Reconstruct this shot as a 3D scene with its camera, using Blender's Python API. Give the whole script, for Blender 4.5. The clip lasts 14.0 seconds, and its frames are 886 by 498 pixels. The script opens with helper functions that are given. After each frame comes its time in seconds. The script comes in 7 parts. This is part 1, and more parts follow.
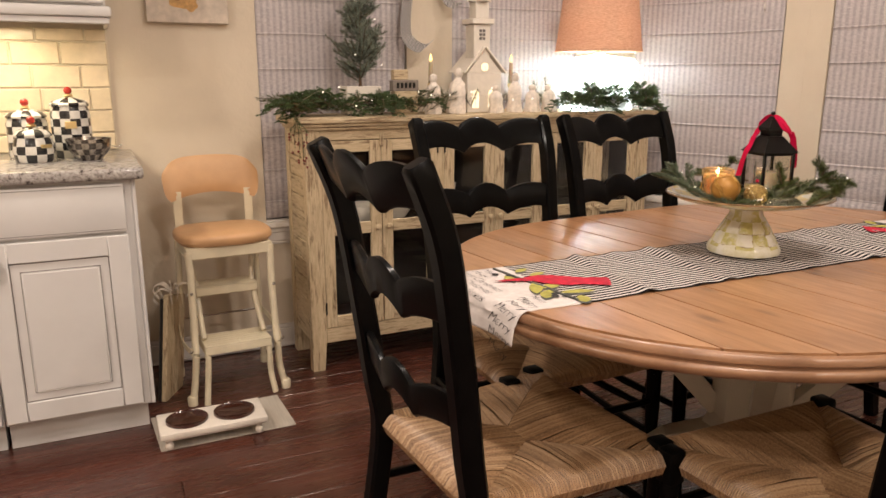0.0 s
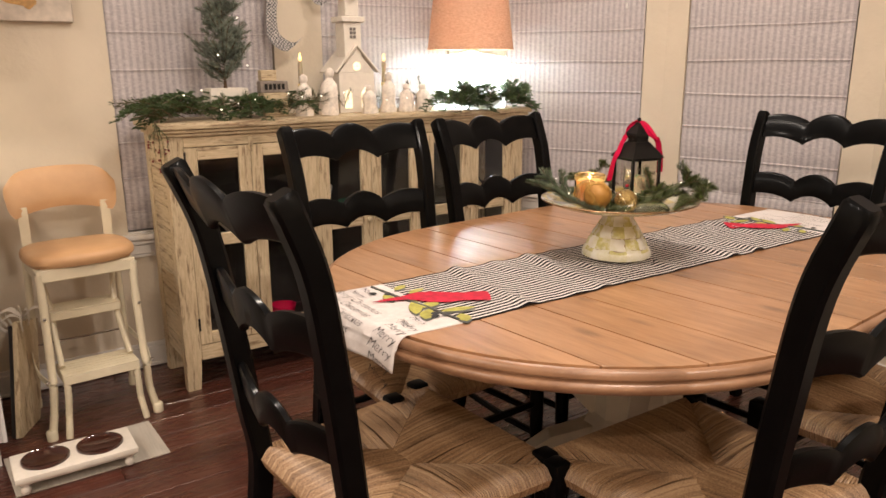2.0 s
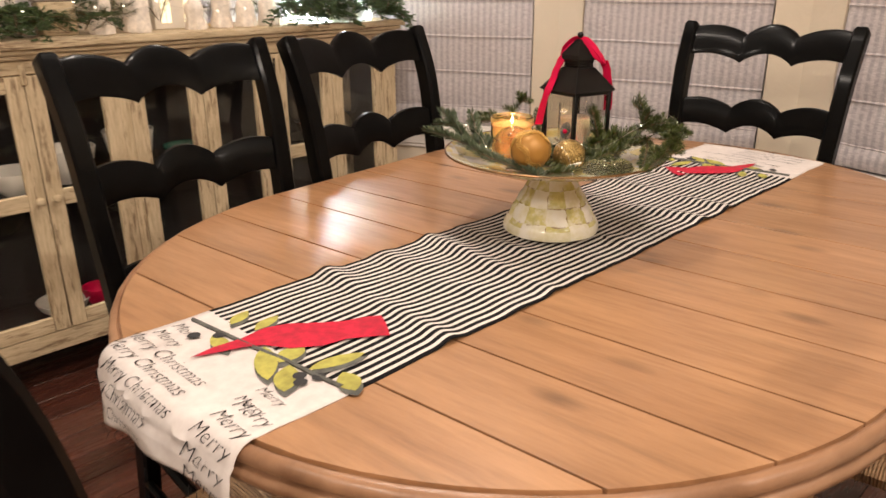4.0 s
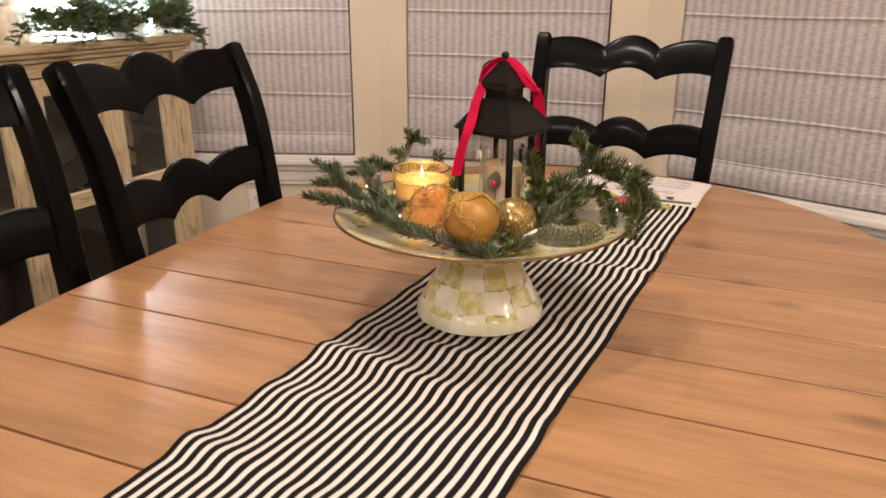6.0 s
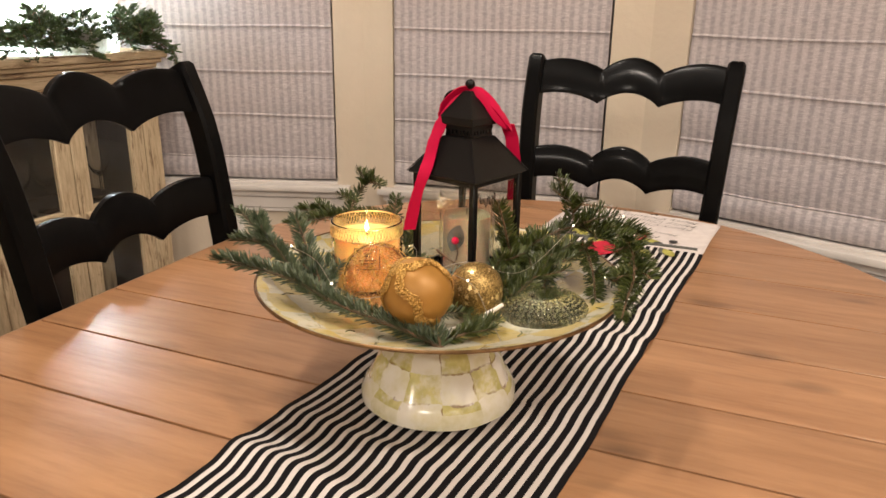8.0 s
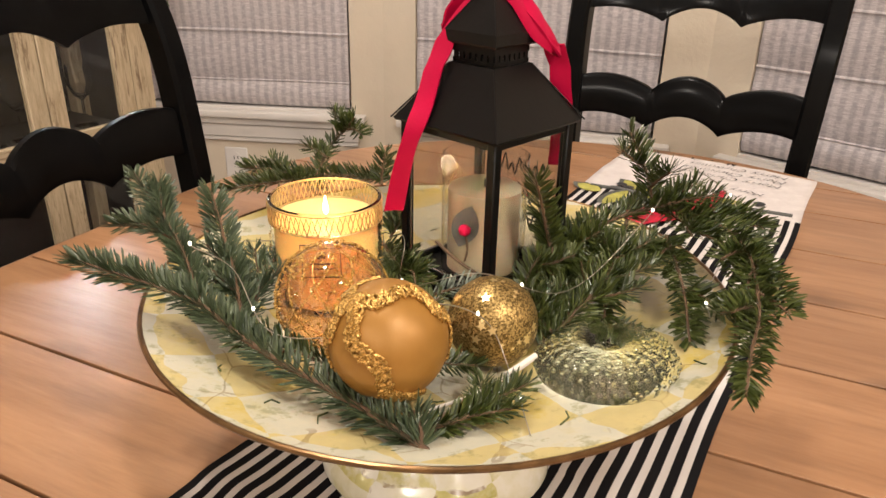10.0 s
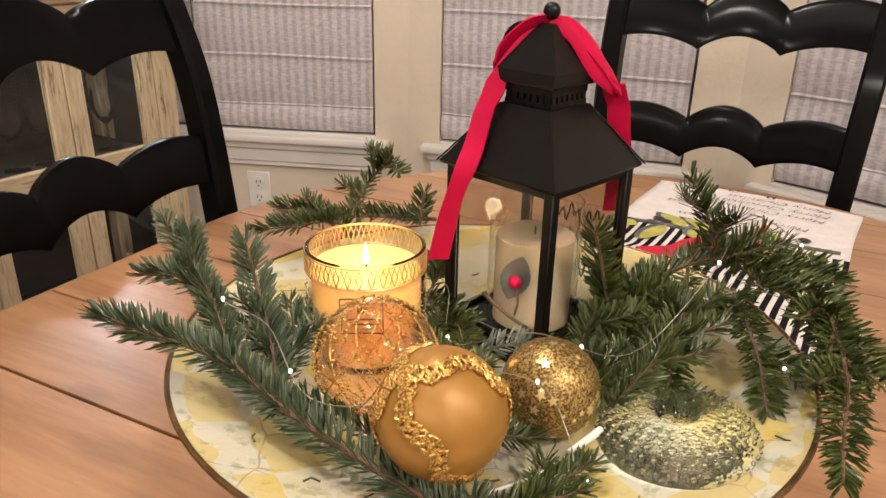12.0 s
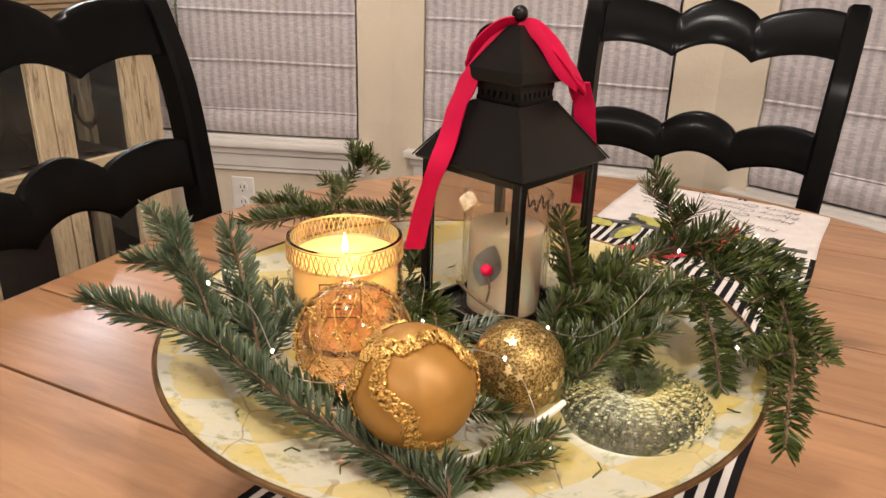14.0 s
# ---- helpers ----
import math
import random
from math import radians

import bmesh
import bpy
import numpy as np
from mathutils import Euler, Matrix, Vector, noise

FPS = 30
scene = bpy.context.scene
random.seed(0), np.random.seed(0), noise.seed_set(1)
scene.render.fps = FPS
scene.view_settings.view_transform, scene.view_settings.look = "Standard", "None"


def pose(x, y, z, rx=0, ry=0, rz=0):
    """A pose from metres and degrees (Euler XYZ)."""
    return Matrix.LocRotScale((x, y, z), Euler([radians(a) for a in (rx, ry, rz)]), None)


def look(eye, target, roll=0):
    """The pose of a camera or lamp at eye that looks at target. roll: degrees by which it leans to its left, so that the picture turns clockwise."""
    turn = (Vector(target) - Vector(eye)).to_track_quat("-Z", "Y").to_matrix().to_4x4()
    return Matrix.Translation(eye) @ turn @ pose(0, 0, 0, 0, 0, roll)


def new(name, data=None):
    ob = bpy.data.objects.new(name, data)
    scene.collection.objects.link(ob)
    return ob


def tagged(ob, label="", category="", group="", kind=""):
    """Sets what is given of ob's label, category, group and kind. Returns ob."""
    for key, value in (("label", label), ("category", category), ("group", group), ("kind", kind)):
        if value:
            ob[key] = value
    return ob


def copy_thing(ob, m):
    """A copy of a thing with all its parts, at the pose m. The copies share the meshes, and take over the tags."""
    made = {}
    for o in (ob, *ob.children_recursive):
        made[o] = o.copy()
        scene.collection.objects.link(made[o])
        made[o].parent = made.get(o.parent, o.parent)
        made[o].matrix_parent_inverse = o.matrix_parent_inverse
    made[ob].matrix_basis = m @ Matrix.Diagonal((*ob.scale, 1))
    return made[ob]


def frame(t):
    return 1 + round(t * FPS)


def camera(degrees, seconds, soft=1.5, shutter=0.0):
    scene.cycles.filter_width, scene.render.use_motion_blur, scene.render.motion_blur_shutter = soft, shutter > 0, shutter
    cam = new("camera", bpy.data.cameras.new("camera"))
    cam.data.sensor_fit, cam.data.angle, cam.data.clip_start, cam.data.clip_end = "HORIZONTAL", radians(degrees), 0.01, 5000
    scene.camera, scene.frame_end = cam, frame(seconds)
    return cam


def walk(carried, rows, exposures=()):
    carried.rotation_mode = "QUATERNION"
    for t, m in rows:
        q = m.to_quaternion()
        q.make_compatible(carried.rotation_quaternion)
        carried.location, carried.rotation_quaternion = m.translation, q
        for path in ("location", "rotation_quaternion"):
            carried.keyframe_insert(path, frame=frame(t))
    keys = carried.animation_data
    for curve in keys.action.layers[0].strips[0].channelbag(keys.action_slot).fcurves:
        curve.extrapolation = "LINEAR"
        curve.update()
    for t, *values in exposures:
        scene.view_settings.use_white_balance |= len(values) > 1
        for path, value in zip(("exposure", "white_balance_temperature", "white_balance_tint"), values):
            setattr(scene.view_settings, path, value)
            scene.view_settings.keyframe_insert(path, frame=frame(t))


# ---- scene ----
cam = camera(62.1, 14.0, 1.5, 0.4)
PATH = [
    (0, (0.297, 0.172, 1.187), (1.124, 1.935, 0.732), 0.0),
    (0.5, (0.305, 0.178, 1.204), (1.181, 1.916, 0.746), -0.2),
    (1, (0.322, 0.175, 1.236), (1.275, 1.873, 0.778), -0.4),
    (1.5, (0.335, 0.191, 1.243), (1.38, 1.832, 0.778), -0.4),
    (2, (0.344, 0.224, 1.235), (1.44, 1.824, 0.749), -0.3),
    (2.5, (0.432, 0.312, 1.218), (1.569, 1.873, 0.697), -0.2),
    (2.7, (0.489, 0.36, 1.213), (1.633, 1.908, 0.671), -0.1),
    (4.8, (0.792, 0.872, 1.18), (2.238, 2.027, 0.423), 0.3),
    (5, (0.832, 0.899, 1.174), (2.304, 2.023, 0.418), 0.5),
    (5.5, (0.882, 0.992, 1.182), (2.466, 1.974, 0.457), 0.5),
    (6, (0.882, 1.09, 1.186), (2.558, 1.947, 0.51), 0.2),
    (6.5, (0.889, 1.134, 1.178), (2.632, 1.89, 0.551), 0.4),
    (7, (0.904, 1.14, 1.176), (2.667, 1.87, 0.576), 0.7),
    (7.5, (0.963, 1.13, 1.182), (2.7, 1.922, 0.588), 1.1),
    (7.7, (1.008, 1.118, 1.183), (2.721, 1.957, 0.583), 1.1),
    (9.8, (1.324, 1.229, 1.138), (2.903, 2.152, 0.33), 1.0),
    (10, (1.337, 1.237, 1.135), (2.913, 2.153, 0.311), 1.2),
    (10.5, (1.358, 1.256, 1.128), (2.922, 2.176, 0.287), 1.5),
    (11, (1.366, 1.27, 1.126), (2.924, 2.207, 0.293), 1.4),
    (11.5, (1.365, 1.276, 1.134), (2.925, 2.235, 0.33), 1.2),
    (12, (1.361, 1.275, 1.139), (2.932, 2.241, 0.364), 1.2),
    (12.5, (1.359, 1.272, 1.142), (2.943, 2.233, 0.39), 1.2),
    (13, (1.359, 1.267, 1.141), (2.954, 2.214, 0.395), 1.4),
    (13.5, (1.354, 1.26, 1.137), (2.954, 2.196, 0.386), 1.5),
    (14, (1.341, 1.255, 1.137), (2.94, 2.191, 0.385), 1.6),
]
walk(cam, [(t, look(eye, target, roll)) for t, eye, target, roll in PATH],
     [(0.0, -0.24, 6350, 11), (1.0, -0.20, 6350, 11), (2.5, -0.05, 6350, 10), (5.0, -0.12, 6400, 10), (7.5, -0.18, 6350, 9), (10.0, -0.02, 6100, 8), (14.0, -0.02, 6000, 8)])

# ---- light ----
world = bpy.data.worlds.new("night")
scene.world = world
world.use_nodes = True
world.node_tree.nodes["Background"].inputs[0].default_value = (0.02, 0.025, 0.04, 1)
world.node_tree.nodes["Background"].inputs[1].default_value = 0.3
scene.view_settings.exposure = -0.16


def lamp(name, kind, where, power, colour, size=0.1, aim=None):
    data = bpy.data.lights.new(name, kind)
    data.energy, data.color = power, colour
    if kind == "AREA":
        data.shape, data.size = "DISK", size
    else:
        data.shadow_soft_size = size
    ob = new(name, data)
    ob.matrix_world = look(where, aim) if aim else pose(*where)
    return ob


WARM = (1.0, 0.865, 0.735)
# Cans are out of view: some placed from shadow directions, others added to brighten.
UNSEEN_CANS = [(1.45, 1.80, 15), (2.25, 2.15, 13), (1.10, 0.35, 29), (-1.5, 0.8, 42), (-0.9, 2.0, 27), (-0.4, -1.0, 36), (1.7, -1.0, 36)]
for cx, cy, watt in UNSEEN_CANS:
    lamp("unseen_can_lamp", "AREA", (cx, cy, 2.585), watt, WARM, 0.13)
lamp("bulb_lamp", "POINT", (2.465, 3.085, 1.345), 9, (0.86, 0.94, 1.0), 0.03)
lamp("base_lamp", "POINT", (2.465, 3.085, 1.18), 30, (0.80, 0.90, 1.0), 0.05)
lamp("undercabinet_lamp", "AREA", (0.02, 3.10, 1.355), 3.2, (1.0, 0.84, 0.56), 0.25)
lamp("flame_lamp", "POINT", (1.692, 1.536, 0.962), 0.055, (1.0, 0.70, 0.40), 0.006)

# ---- materials ----


def graph(name):
    m = bpy.data.materials.new(name)
    m.use_nodes = True
    t = m.node_tree
    return m, t, t.nodes["Principled BSDF"]


def node(t, kind, **inputs):
    n = t.nodes.new(kind)
    for k, v in inputs.items():
        n.inputs[k.replace("_", " ")].default_value = v
    return n


def coords(t, scale=(1, 1, 1), turn=(0, 0, 0)):
    c = t.nodes.new("ShaderNodeTexCoord")
    m = t.nodes.new("ShaderNodeMapping")
    m.inputs["Scale"].default_value = scale
    m.inputs["Rotation"].default_value = turn
    t.links.new(c.outputs["Object"], m.inputs["Vector"])
    return m.outputs["Vector"]


def noise_tex(t, vec, scale, detail=4.0, rough=0.6):
    n = node(t, "ShaderNodeTexNoise", Scale=scale, Detail=detail, Roughness=rough)
    t.links.new(vec, n.inputs["Vector"])
    return n.outputs["Fac"]


def ramp(t, fac, stops):
    r = t.nodes.new("ShaderNodeValToRGB")
    e = r.color_ramp.elements
    while len(e) < len(stops):
        e.new(0.5)
    for el, (p, c) in zip(e, stops):
        el.position, el.color = p, (*c, 1)
    t.links.new(fac, r.inputs["Fac"])
    return r.outputs["Color"]


def mix(t, fac, a, b, kind="MIX"):
    n = t.nodes.new("ShaderNodeMix")
    n.data_type, n.blend_type = "RGBA", kind
    for key, v in (("Factor", fac), ("A", a), ("B", b)):
        s = [i for i in n.inputs if i.name == key and (i.type == "RGBA" or (key == "Factor" and i.type == "VALUE"))][0]
        if isinstance(v, (tuple, float, int)):
            s.default_value = (*v, 1) if isinstance(v, tuple) else v
        else:
            t.links.new(v, s)
    return [o for o in n.outputs if o.type == "RGBA"][0]


def math_node(t, op, a, b=0.0):
    n = t.nodes.new("ShaderNodeMath")
    n.operation = op
    for i, v in enumerate((a, b)):
        if isinstance(v, (float, int)):
            n.inputs[i].default_value = v
        else:
            t.links.new(v, n.inputs[i])
    return n.outputs[0]


def bump(t, p, height, strength=0.2, dist=0.002):
    b = node(t, "ShaderNodeBump", Strength=strength, Distance=dist)
    t.links.new(height, b.inputs["Height"])
    t.links.new(b.outputs["Normal"], p.inputs["Normal"])


def random_fac(t):
    return t.nodes.new("ShaderNodeObjectInfo").outputs["Random"]


def plain(name, colour, rough=0.5, metal=0.0, vary=0.12, scale=12.0, relief=0.15, fine=220.0, coat=None, dist=0.001, **more):
    """Painted or moulded surface with cloudy tone variation and a fine relief."""
    m, t, p = graph(name)
    v = coords(t)
    dark = tuple(c * (1 - vary) for c in colour)
    light = tuple(min(1, c * (1 + vary)) for c in colour)
    t.links.new(ramp(t, noise_tex(t, v, scale), [(0.3, dark), (0.7, light)]), p.inputs["Base Color"])
    p.inputs["Roughness"].default_value, p.inputs["Metallic"].default_value = rough, metal
    if coat:
        p.inputs["Coat Weight"].default_value = coat
    for k, val in more.items():
        p.inputs[k.replace("_", " ")].default_value = val
    if relief:
        bump(t, p, noise_tex(t, v, fine, 3), relief, dist)
    return m


def timber(name, tones, rough=0.4, along="x", grain=9.0, stretch=14.0, coat=0.0, per_piece=0.0, relief=0.25, knots=False):
    """Wood: fibres stretched along one axis, wide tone bands and a tone for each piece."""
    m, t, p = graph(name)
    s = {"x": (1, stretch, stretch), "y": (stretch, 1, stretch), "z": (stretch, stretch, 1)}[along]
    v = coords(t, s)
    rnd = random_fac(t)
    shift = t.nodes.new("ShaderNodeVectorMath")
    shift.operation = "ADD"
    comb = t.nodes.new("ShaderNodeCombineXYZ")
    off = math_node(t, "MULTIPLY", rnd, 37.0)
    for i in range(3):
        t.links.new(off, comb.inputs[i])
    t.links.new(v, shift.inputs[0])
    t.links.new(comb.outputs[0], shift.inputs[1])
    v = shift.outputs[0]
    fibre = noise_tex(t, v, grain, 8, 0.7)
    broad = noise_tex(t, v, grain * 0.22, 3, 0.5)
    col = ramp(t, fibre, [(0.25, tones[0]), (0.5, tones[1]), (0.75, tones[2])])
    col = mix(t, 0.45, col, ramp(t, broad, [(0.3, tones[0]), (0.7, tones[2])]))
    if per_piece:
        dim = math_node(t, "MULTIPLY_ADD", rnd, per_piece)
        dim.node.inputs[2].default_value = 1 - per_piece * 0.6
        g = t.nodes.new("ShaderNodeCombineXYZ")
        for i in range(3):
            t.links.new(dim, g.inputs[i])
        col = mix(t, 1.0, col, g.outputs[0], "MULTIPLY")
    if knots:
        vo = node(t, "ShaderNodeTexVoronoi", Scale=knots)
        t.links.new(coords(t, {"x": (1, 2.2, 2.2), "y": (2.2, 1, 2.2), "z": (2.2, 2.2, 1)}[along]), vo.inputs["Vector"])
        k = ramp(t, vo.outputs["Distance"], [(0.0, (1, 1, 1)), (0.08, (0.75,) * 3), (0.22, (0, 0, 0))])
        col = mix(t, math_node(t, "MULTIPLY", k, 0.62), col, tuple(c * 0.3 for c in tones[0]))
        vein = ramp(t, noise_tex(t, v, grain * 0.30, 5, 0.6), [(0.56, (0, 0, 0)), (0.70, (0.55, 0.55, 0.55))])
        col = mix(t, vein, col, tuple(c * 0.55 for c in tones[1]))
    t.links.new(col, p.inputs["Base Color"])
    t.links.new(ramp(t, fibre, [(0.2, (rough + 0.12,) * 3), (0.8, (rough - 0.05,) * 3)]), p.inputs["Roughness"])
    p.inputs["Coat Weight"].default_value = coat
    p.inputs["Coat Roughness"].default_value = 0.24
    bump(t, p, fibre, relief, 0.001)
    return m


def worn_wood(name, along="z"):
    """Cream paint rubbed down to brown timber in long streaks."""
    m, t, p = graph(name)
    s = {"x": (1, 9, 9), "y": (9, 1, 9), "z": (9, 9, 1)}[along]
    v = coords(t, s)
    rnd = random_fac(t)
    sh = t.nodes.new("ShaderNodeVectorMath")
    sh.operation = "ADD"
    t.links.new(v, sh.inputs[0])
    cm = t.nodes.new("ShaderNodeCombineXYZ")
    o = math_node(t, "MULTIPLY", rnd, 21.0)
    for i in range(3):
        t.links.new(o, cm.inputs[i])
    t.links.new(cm.outputs[0], sh.inputs[1])
    v = sh.outputs[0]
    fibre = noise_tex(t, v, 14, 8, 0.7)
    paint = ramp(t, fibre, [(0.3, (0.40, 0.300, 0.175)), (0.6, (0.62, 0.500, 0.330))])
    bare = ramp(t, fibre, [(0.3, (0.10, 0.055, 0.03)), (0.7, (0.27, 0.17, 0.09))])
    wear = ramp(t, noise_tex(t, v, 6.5, 8, 0.74), [(0.540, (0, 0, 0)), (0.605, (1, 1, 1))])
    t.links.new(mix(t, math_node(t, "MULTIPLY", wear, 0.85), paint, bare), p.inputs["Base Color"])
    p.inputs["Roughness"].default_value = 0.62
    bump(t, p, fibre, 0.35, 0.0015)
    return m


def checks(name, a, b, size, rough=0.25, turn=0.0, soft=0.25, cylinder=0):
    """Hand-painted checks; with cylinder, that many checks round the upright axis."""
    m, t, p = graph(name)
    v = coords(t, (1, 1, 1), (0, 0, turn))
    if cylinder:
        sp = t.nodes.new("ShaderNodeSeparateXYZ")
        t.links.new(v, sp.inputs[0])
        ang = math_node(t, "ARCTAN2", sp.outputs[1], sp.outputs[0])
        u = math_node(t, "MULTIPLY", ang, cylinder * size / math.tau)
        cm = t.nodes.new("ShaderNodeCombineXYZ")
        t.links.new(math_node(t, "ADD", u, 7 * size), cm.inputs[0])
        t.links.new(math_node(t, "ADD", sp.outputs[2], size * 0.02), cm.inputs[1])
        cm.inputs[2].default_value = size * 0.5
        v = cm.outputs[0]
    ch = node(t, "ShaderNodeTexChecker", Scale=1.0 / size)
    ch.inputs["Color1"].default_value, ch.inputs["Color2"].default_value = (*a, 1), (*b, 1)
    t.links.new(v, ch.inputs["Vector"])
    wash = ramp(t, noise_tex(t, coords(t), 38, 4), [(0.3, (1 - soft,) * 3), (0.7, (1, 1, 1))])
    t.links.new(mix(t, 1.0, ch.outputs["Color"], wash, "MULTIPLY"), p.inputs["Base Color"])
    p.inputs["Roughness"].default_value, p.inputs["Coat Weight"].default_value = rough, 0.5
    return m


def clear(name, colour=(1, 1, 1), rough=0.02, ior=1.45):
    m, t, p = graph(name)
    p.inputs["Base Color"].default_value = (*colour, 1)
    p.inputs["Roughness"].default_value, p.inputs["IOR"].default_value = rough, ior
    p.inputs["Transmission Weight"].default_value = 1.0
    return m


def glow(name, colour, power):
    m, t, p = graph(name)
    p.inputs["Base Color"].default_value = (*colour, 1)
    p.inputs["Emission Color"].default_value = (*colour, 1)
    p.inputs["Emission Strength"].default_value = power
    return m


def shade_cloth():
    """Woven shade: pale ground with upright broken grey-violet stripes and cross slubs."""
    m, t, p = graph("woven_shade")
    v = coords(t)
    sp = t.nodes.new("ShaderNodeSeparateXYZ")
    t.links.new(v, sp.inputs[0])
    wob = math_node(t, "MULTIPLY", noise_tex(t, coords(t, (30, 30, 6)), 3.0, 3), 0.006)
    wave = math_node(t, "SINE", math_node(t, "MULTIPLY", math_node(t, "ADD", sp.outputs[0], wob), math.tau / 0.026))
    stripe = ramp(t, math_node(t, "MULTIPLY_ADD", wave, 0.5), [(0.25, (0, 0, 0)), (0.8, (1, 1, 1))])
    stripe.node.inputs[0].links[0].from_node.inputs[2].default_value = 0.5
    slub = noise_tex(t, coords(t, (40, 40, 420)), 1.0, 5, 0.75)
    body = ramp(t, slub, [(0.32, (0.38, 0.340, 0.345)), (0.55, (0.61, 0.560, 0.565)), (0.72, (0.76, 0.715, 0.71))])
    broken = math_node(t, "MULTIPLY", stripe, ramp(t, noise_tex(t, coords(t, (60, 60, 130)), 1.0, 4, 0.7), [(0.35, (0.15,) * 3), (0.6, (0.85,) * 3)]))
    t.links.new(mix(t, broken, body, (0.33, 0.300, 0.325)), p.inputs["Base Color"])
    p.inputs["Roughness"].default_value = 0.6
    p.inputs["Sheen Weight"].default_value = 0.15
    bump(t, p, slub, 0.5, 0.002)
    return m


def runner_cloth():
    m, t, p = graph("striped_runner_cloth")
    uv = t.nodes.new("ShaderNodeUVMap")
    sp = t.nodes.new("ShaderNodeSeparateXYZ")
    t.links.new(uv.outputs[0], sp.inputs[0])
    wave = math_node(t, "SINE", math_node(t, "MULTIPLY", sp.outputs[1], math.tau * 23.5))
    st = ramp(t, math_node(t, "MULTIPLY_ADD", wave, 0.5), [(0.38, (0.64, 0.59, 0.56)), (0.44, (0.010, 0.009, 0.010))])
    st.node.inputs[0].links[0].from_node.inputs[2].default_value = 0.5
    a = math_node(t, "GREATER_THAN", sp.outputs[0], 0.0)
    weave = noise_tex(t, coords(t), 900, 2)
    white = ramp(t, noise_tex(t, coords(t), 60, 3), [(0.3, (0.62, 0.56, 0.54)), (0.7, (0.70, 0.645, 0.62))])
    t.links.new(mix(t, a, white, st), p.inputs["Base Color"])
    p.inputs["Roughness"].default_value = 0.9
    p.inputs["Specular IOR Level"].default_value = 0.1
    bump(t, p, weave, 0.3, 0.0005)
    return m


def granite():
    m, t, p = graph("speckled_granite")
    v = coords(t)
    col = ramp(t, noise_tex(t, v, 62, 8, 0.75), [(0.38, (0.06, 0.05, 0.048)), (0.46, (0.34, 0.31, 0.29)), (0.58, (0.50, 0.475, 0.45)), (0.7, (0.66, 0.63, 0.60))])
    t.links.new(col, p.inputs["Base Color"])
    p.inputs["Roughness"].default_value = 0.15
    return m


def plate_glaze():
    """Majolica: cream with washed yellow and ochre diagonal squares and grey sketch marks."""
    m, t, p = graph("yellow_check_glaze")
    v = coords(t, (1, 1, 1), (0, 0, 0.5))
    ch = node(t, "ShaderNodeTexChecker", Scale=1 / 0.05)
    ch.inputs["Color1"].default_value, ch.inputs["Color2"].default_value = (0.60, 0.56, 0.41, 1), (0.62, 0.46, 0.09, 1)
    w = t.nodes.new("ShaderNodeVectorMath")
    w.operation = "ADD"
    nn = node(t, "ShaderNodeTexNoise", Scale=26.0)
    t.links.new(v, nn.inputs["Vector"])
    sc = t.nodes.new("ShaderNodeVectorMath")
    sc.operation = "SCALE"
    sc.inputs["Scale"].default_value = 0.012
    t.links.new(nn.outputs["Color"], sc.inputs[0])
    t.links.new(v, w.inputs[0])
    t.links.new(sc.outputs[0], w.inputs[1])
    t.links.new(w.outputs[0], ch.inputs["Vector"])
    wash = ramp(t, noise_tex(t, v, 22, 5, 0.7), [(0.36, (0.54, 0.44, 0.17)), (0.48, (0.60, 0.56, 0.45)), (0.60, (0.46, 0.46, 0.42)), (0.70, (0.58, 0.50, 0.24))])
    col = mix(t, 0.38, ch.outputs["Color"], wash)
    green = ramp(t, noise_tex(t, v, 62, 5, 0.7), [(0.56, (0, 0, 0)), (0.64, (0.5, 0.5, 0.5))])
    col = mix(t, green, col, (0.24, 0.24, 0.10))
    vo = node(t, "ShaderNodeTexVoronoi", Scale=22.0)
    vo.feature = "DISTANCE_TO_EDGE"
    t.links.new(w.outputs[0], vo.inputs["Vector"])
    stroke = math_node(t, "MULTIPLY", math_node(t, "LESS_THAN", vo.outputs["Distance"], 0.009), ramp(t, noise_tex(t, v, 28, 3), [(0.50, (0, 0, 0)), (0.58, (0.42, 0.42, 0.42))]))
    col = mix(t, stroke, col, (0.16, 0.09, 0.03))
    t.links.new(col, p.inputs["Base Color"])
    p.inputs["Roughness"].default_value, p.inputs["Coat Weight"].default_value = 0.22, 0.6
    return m


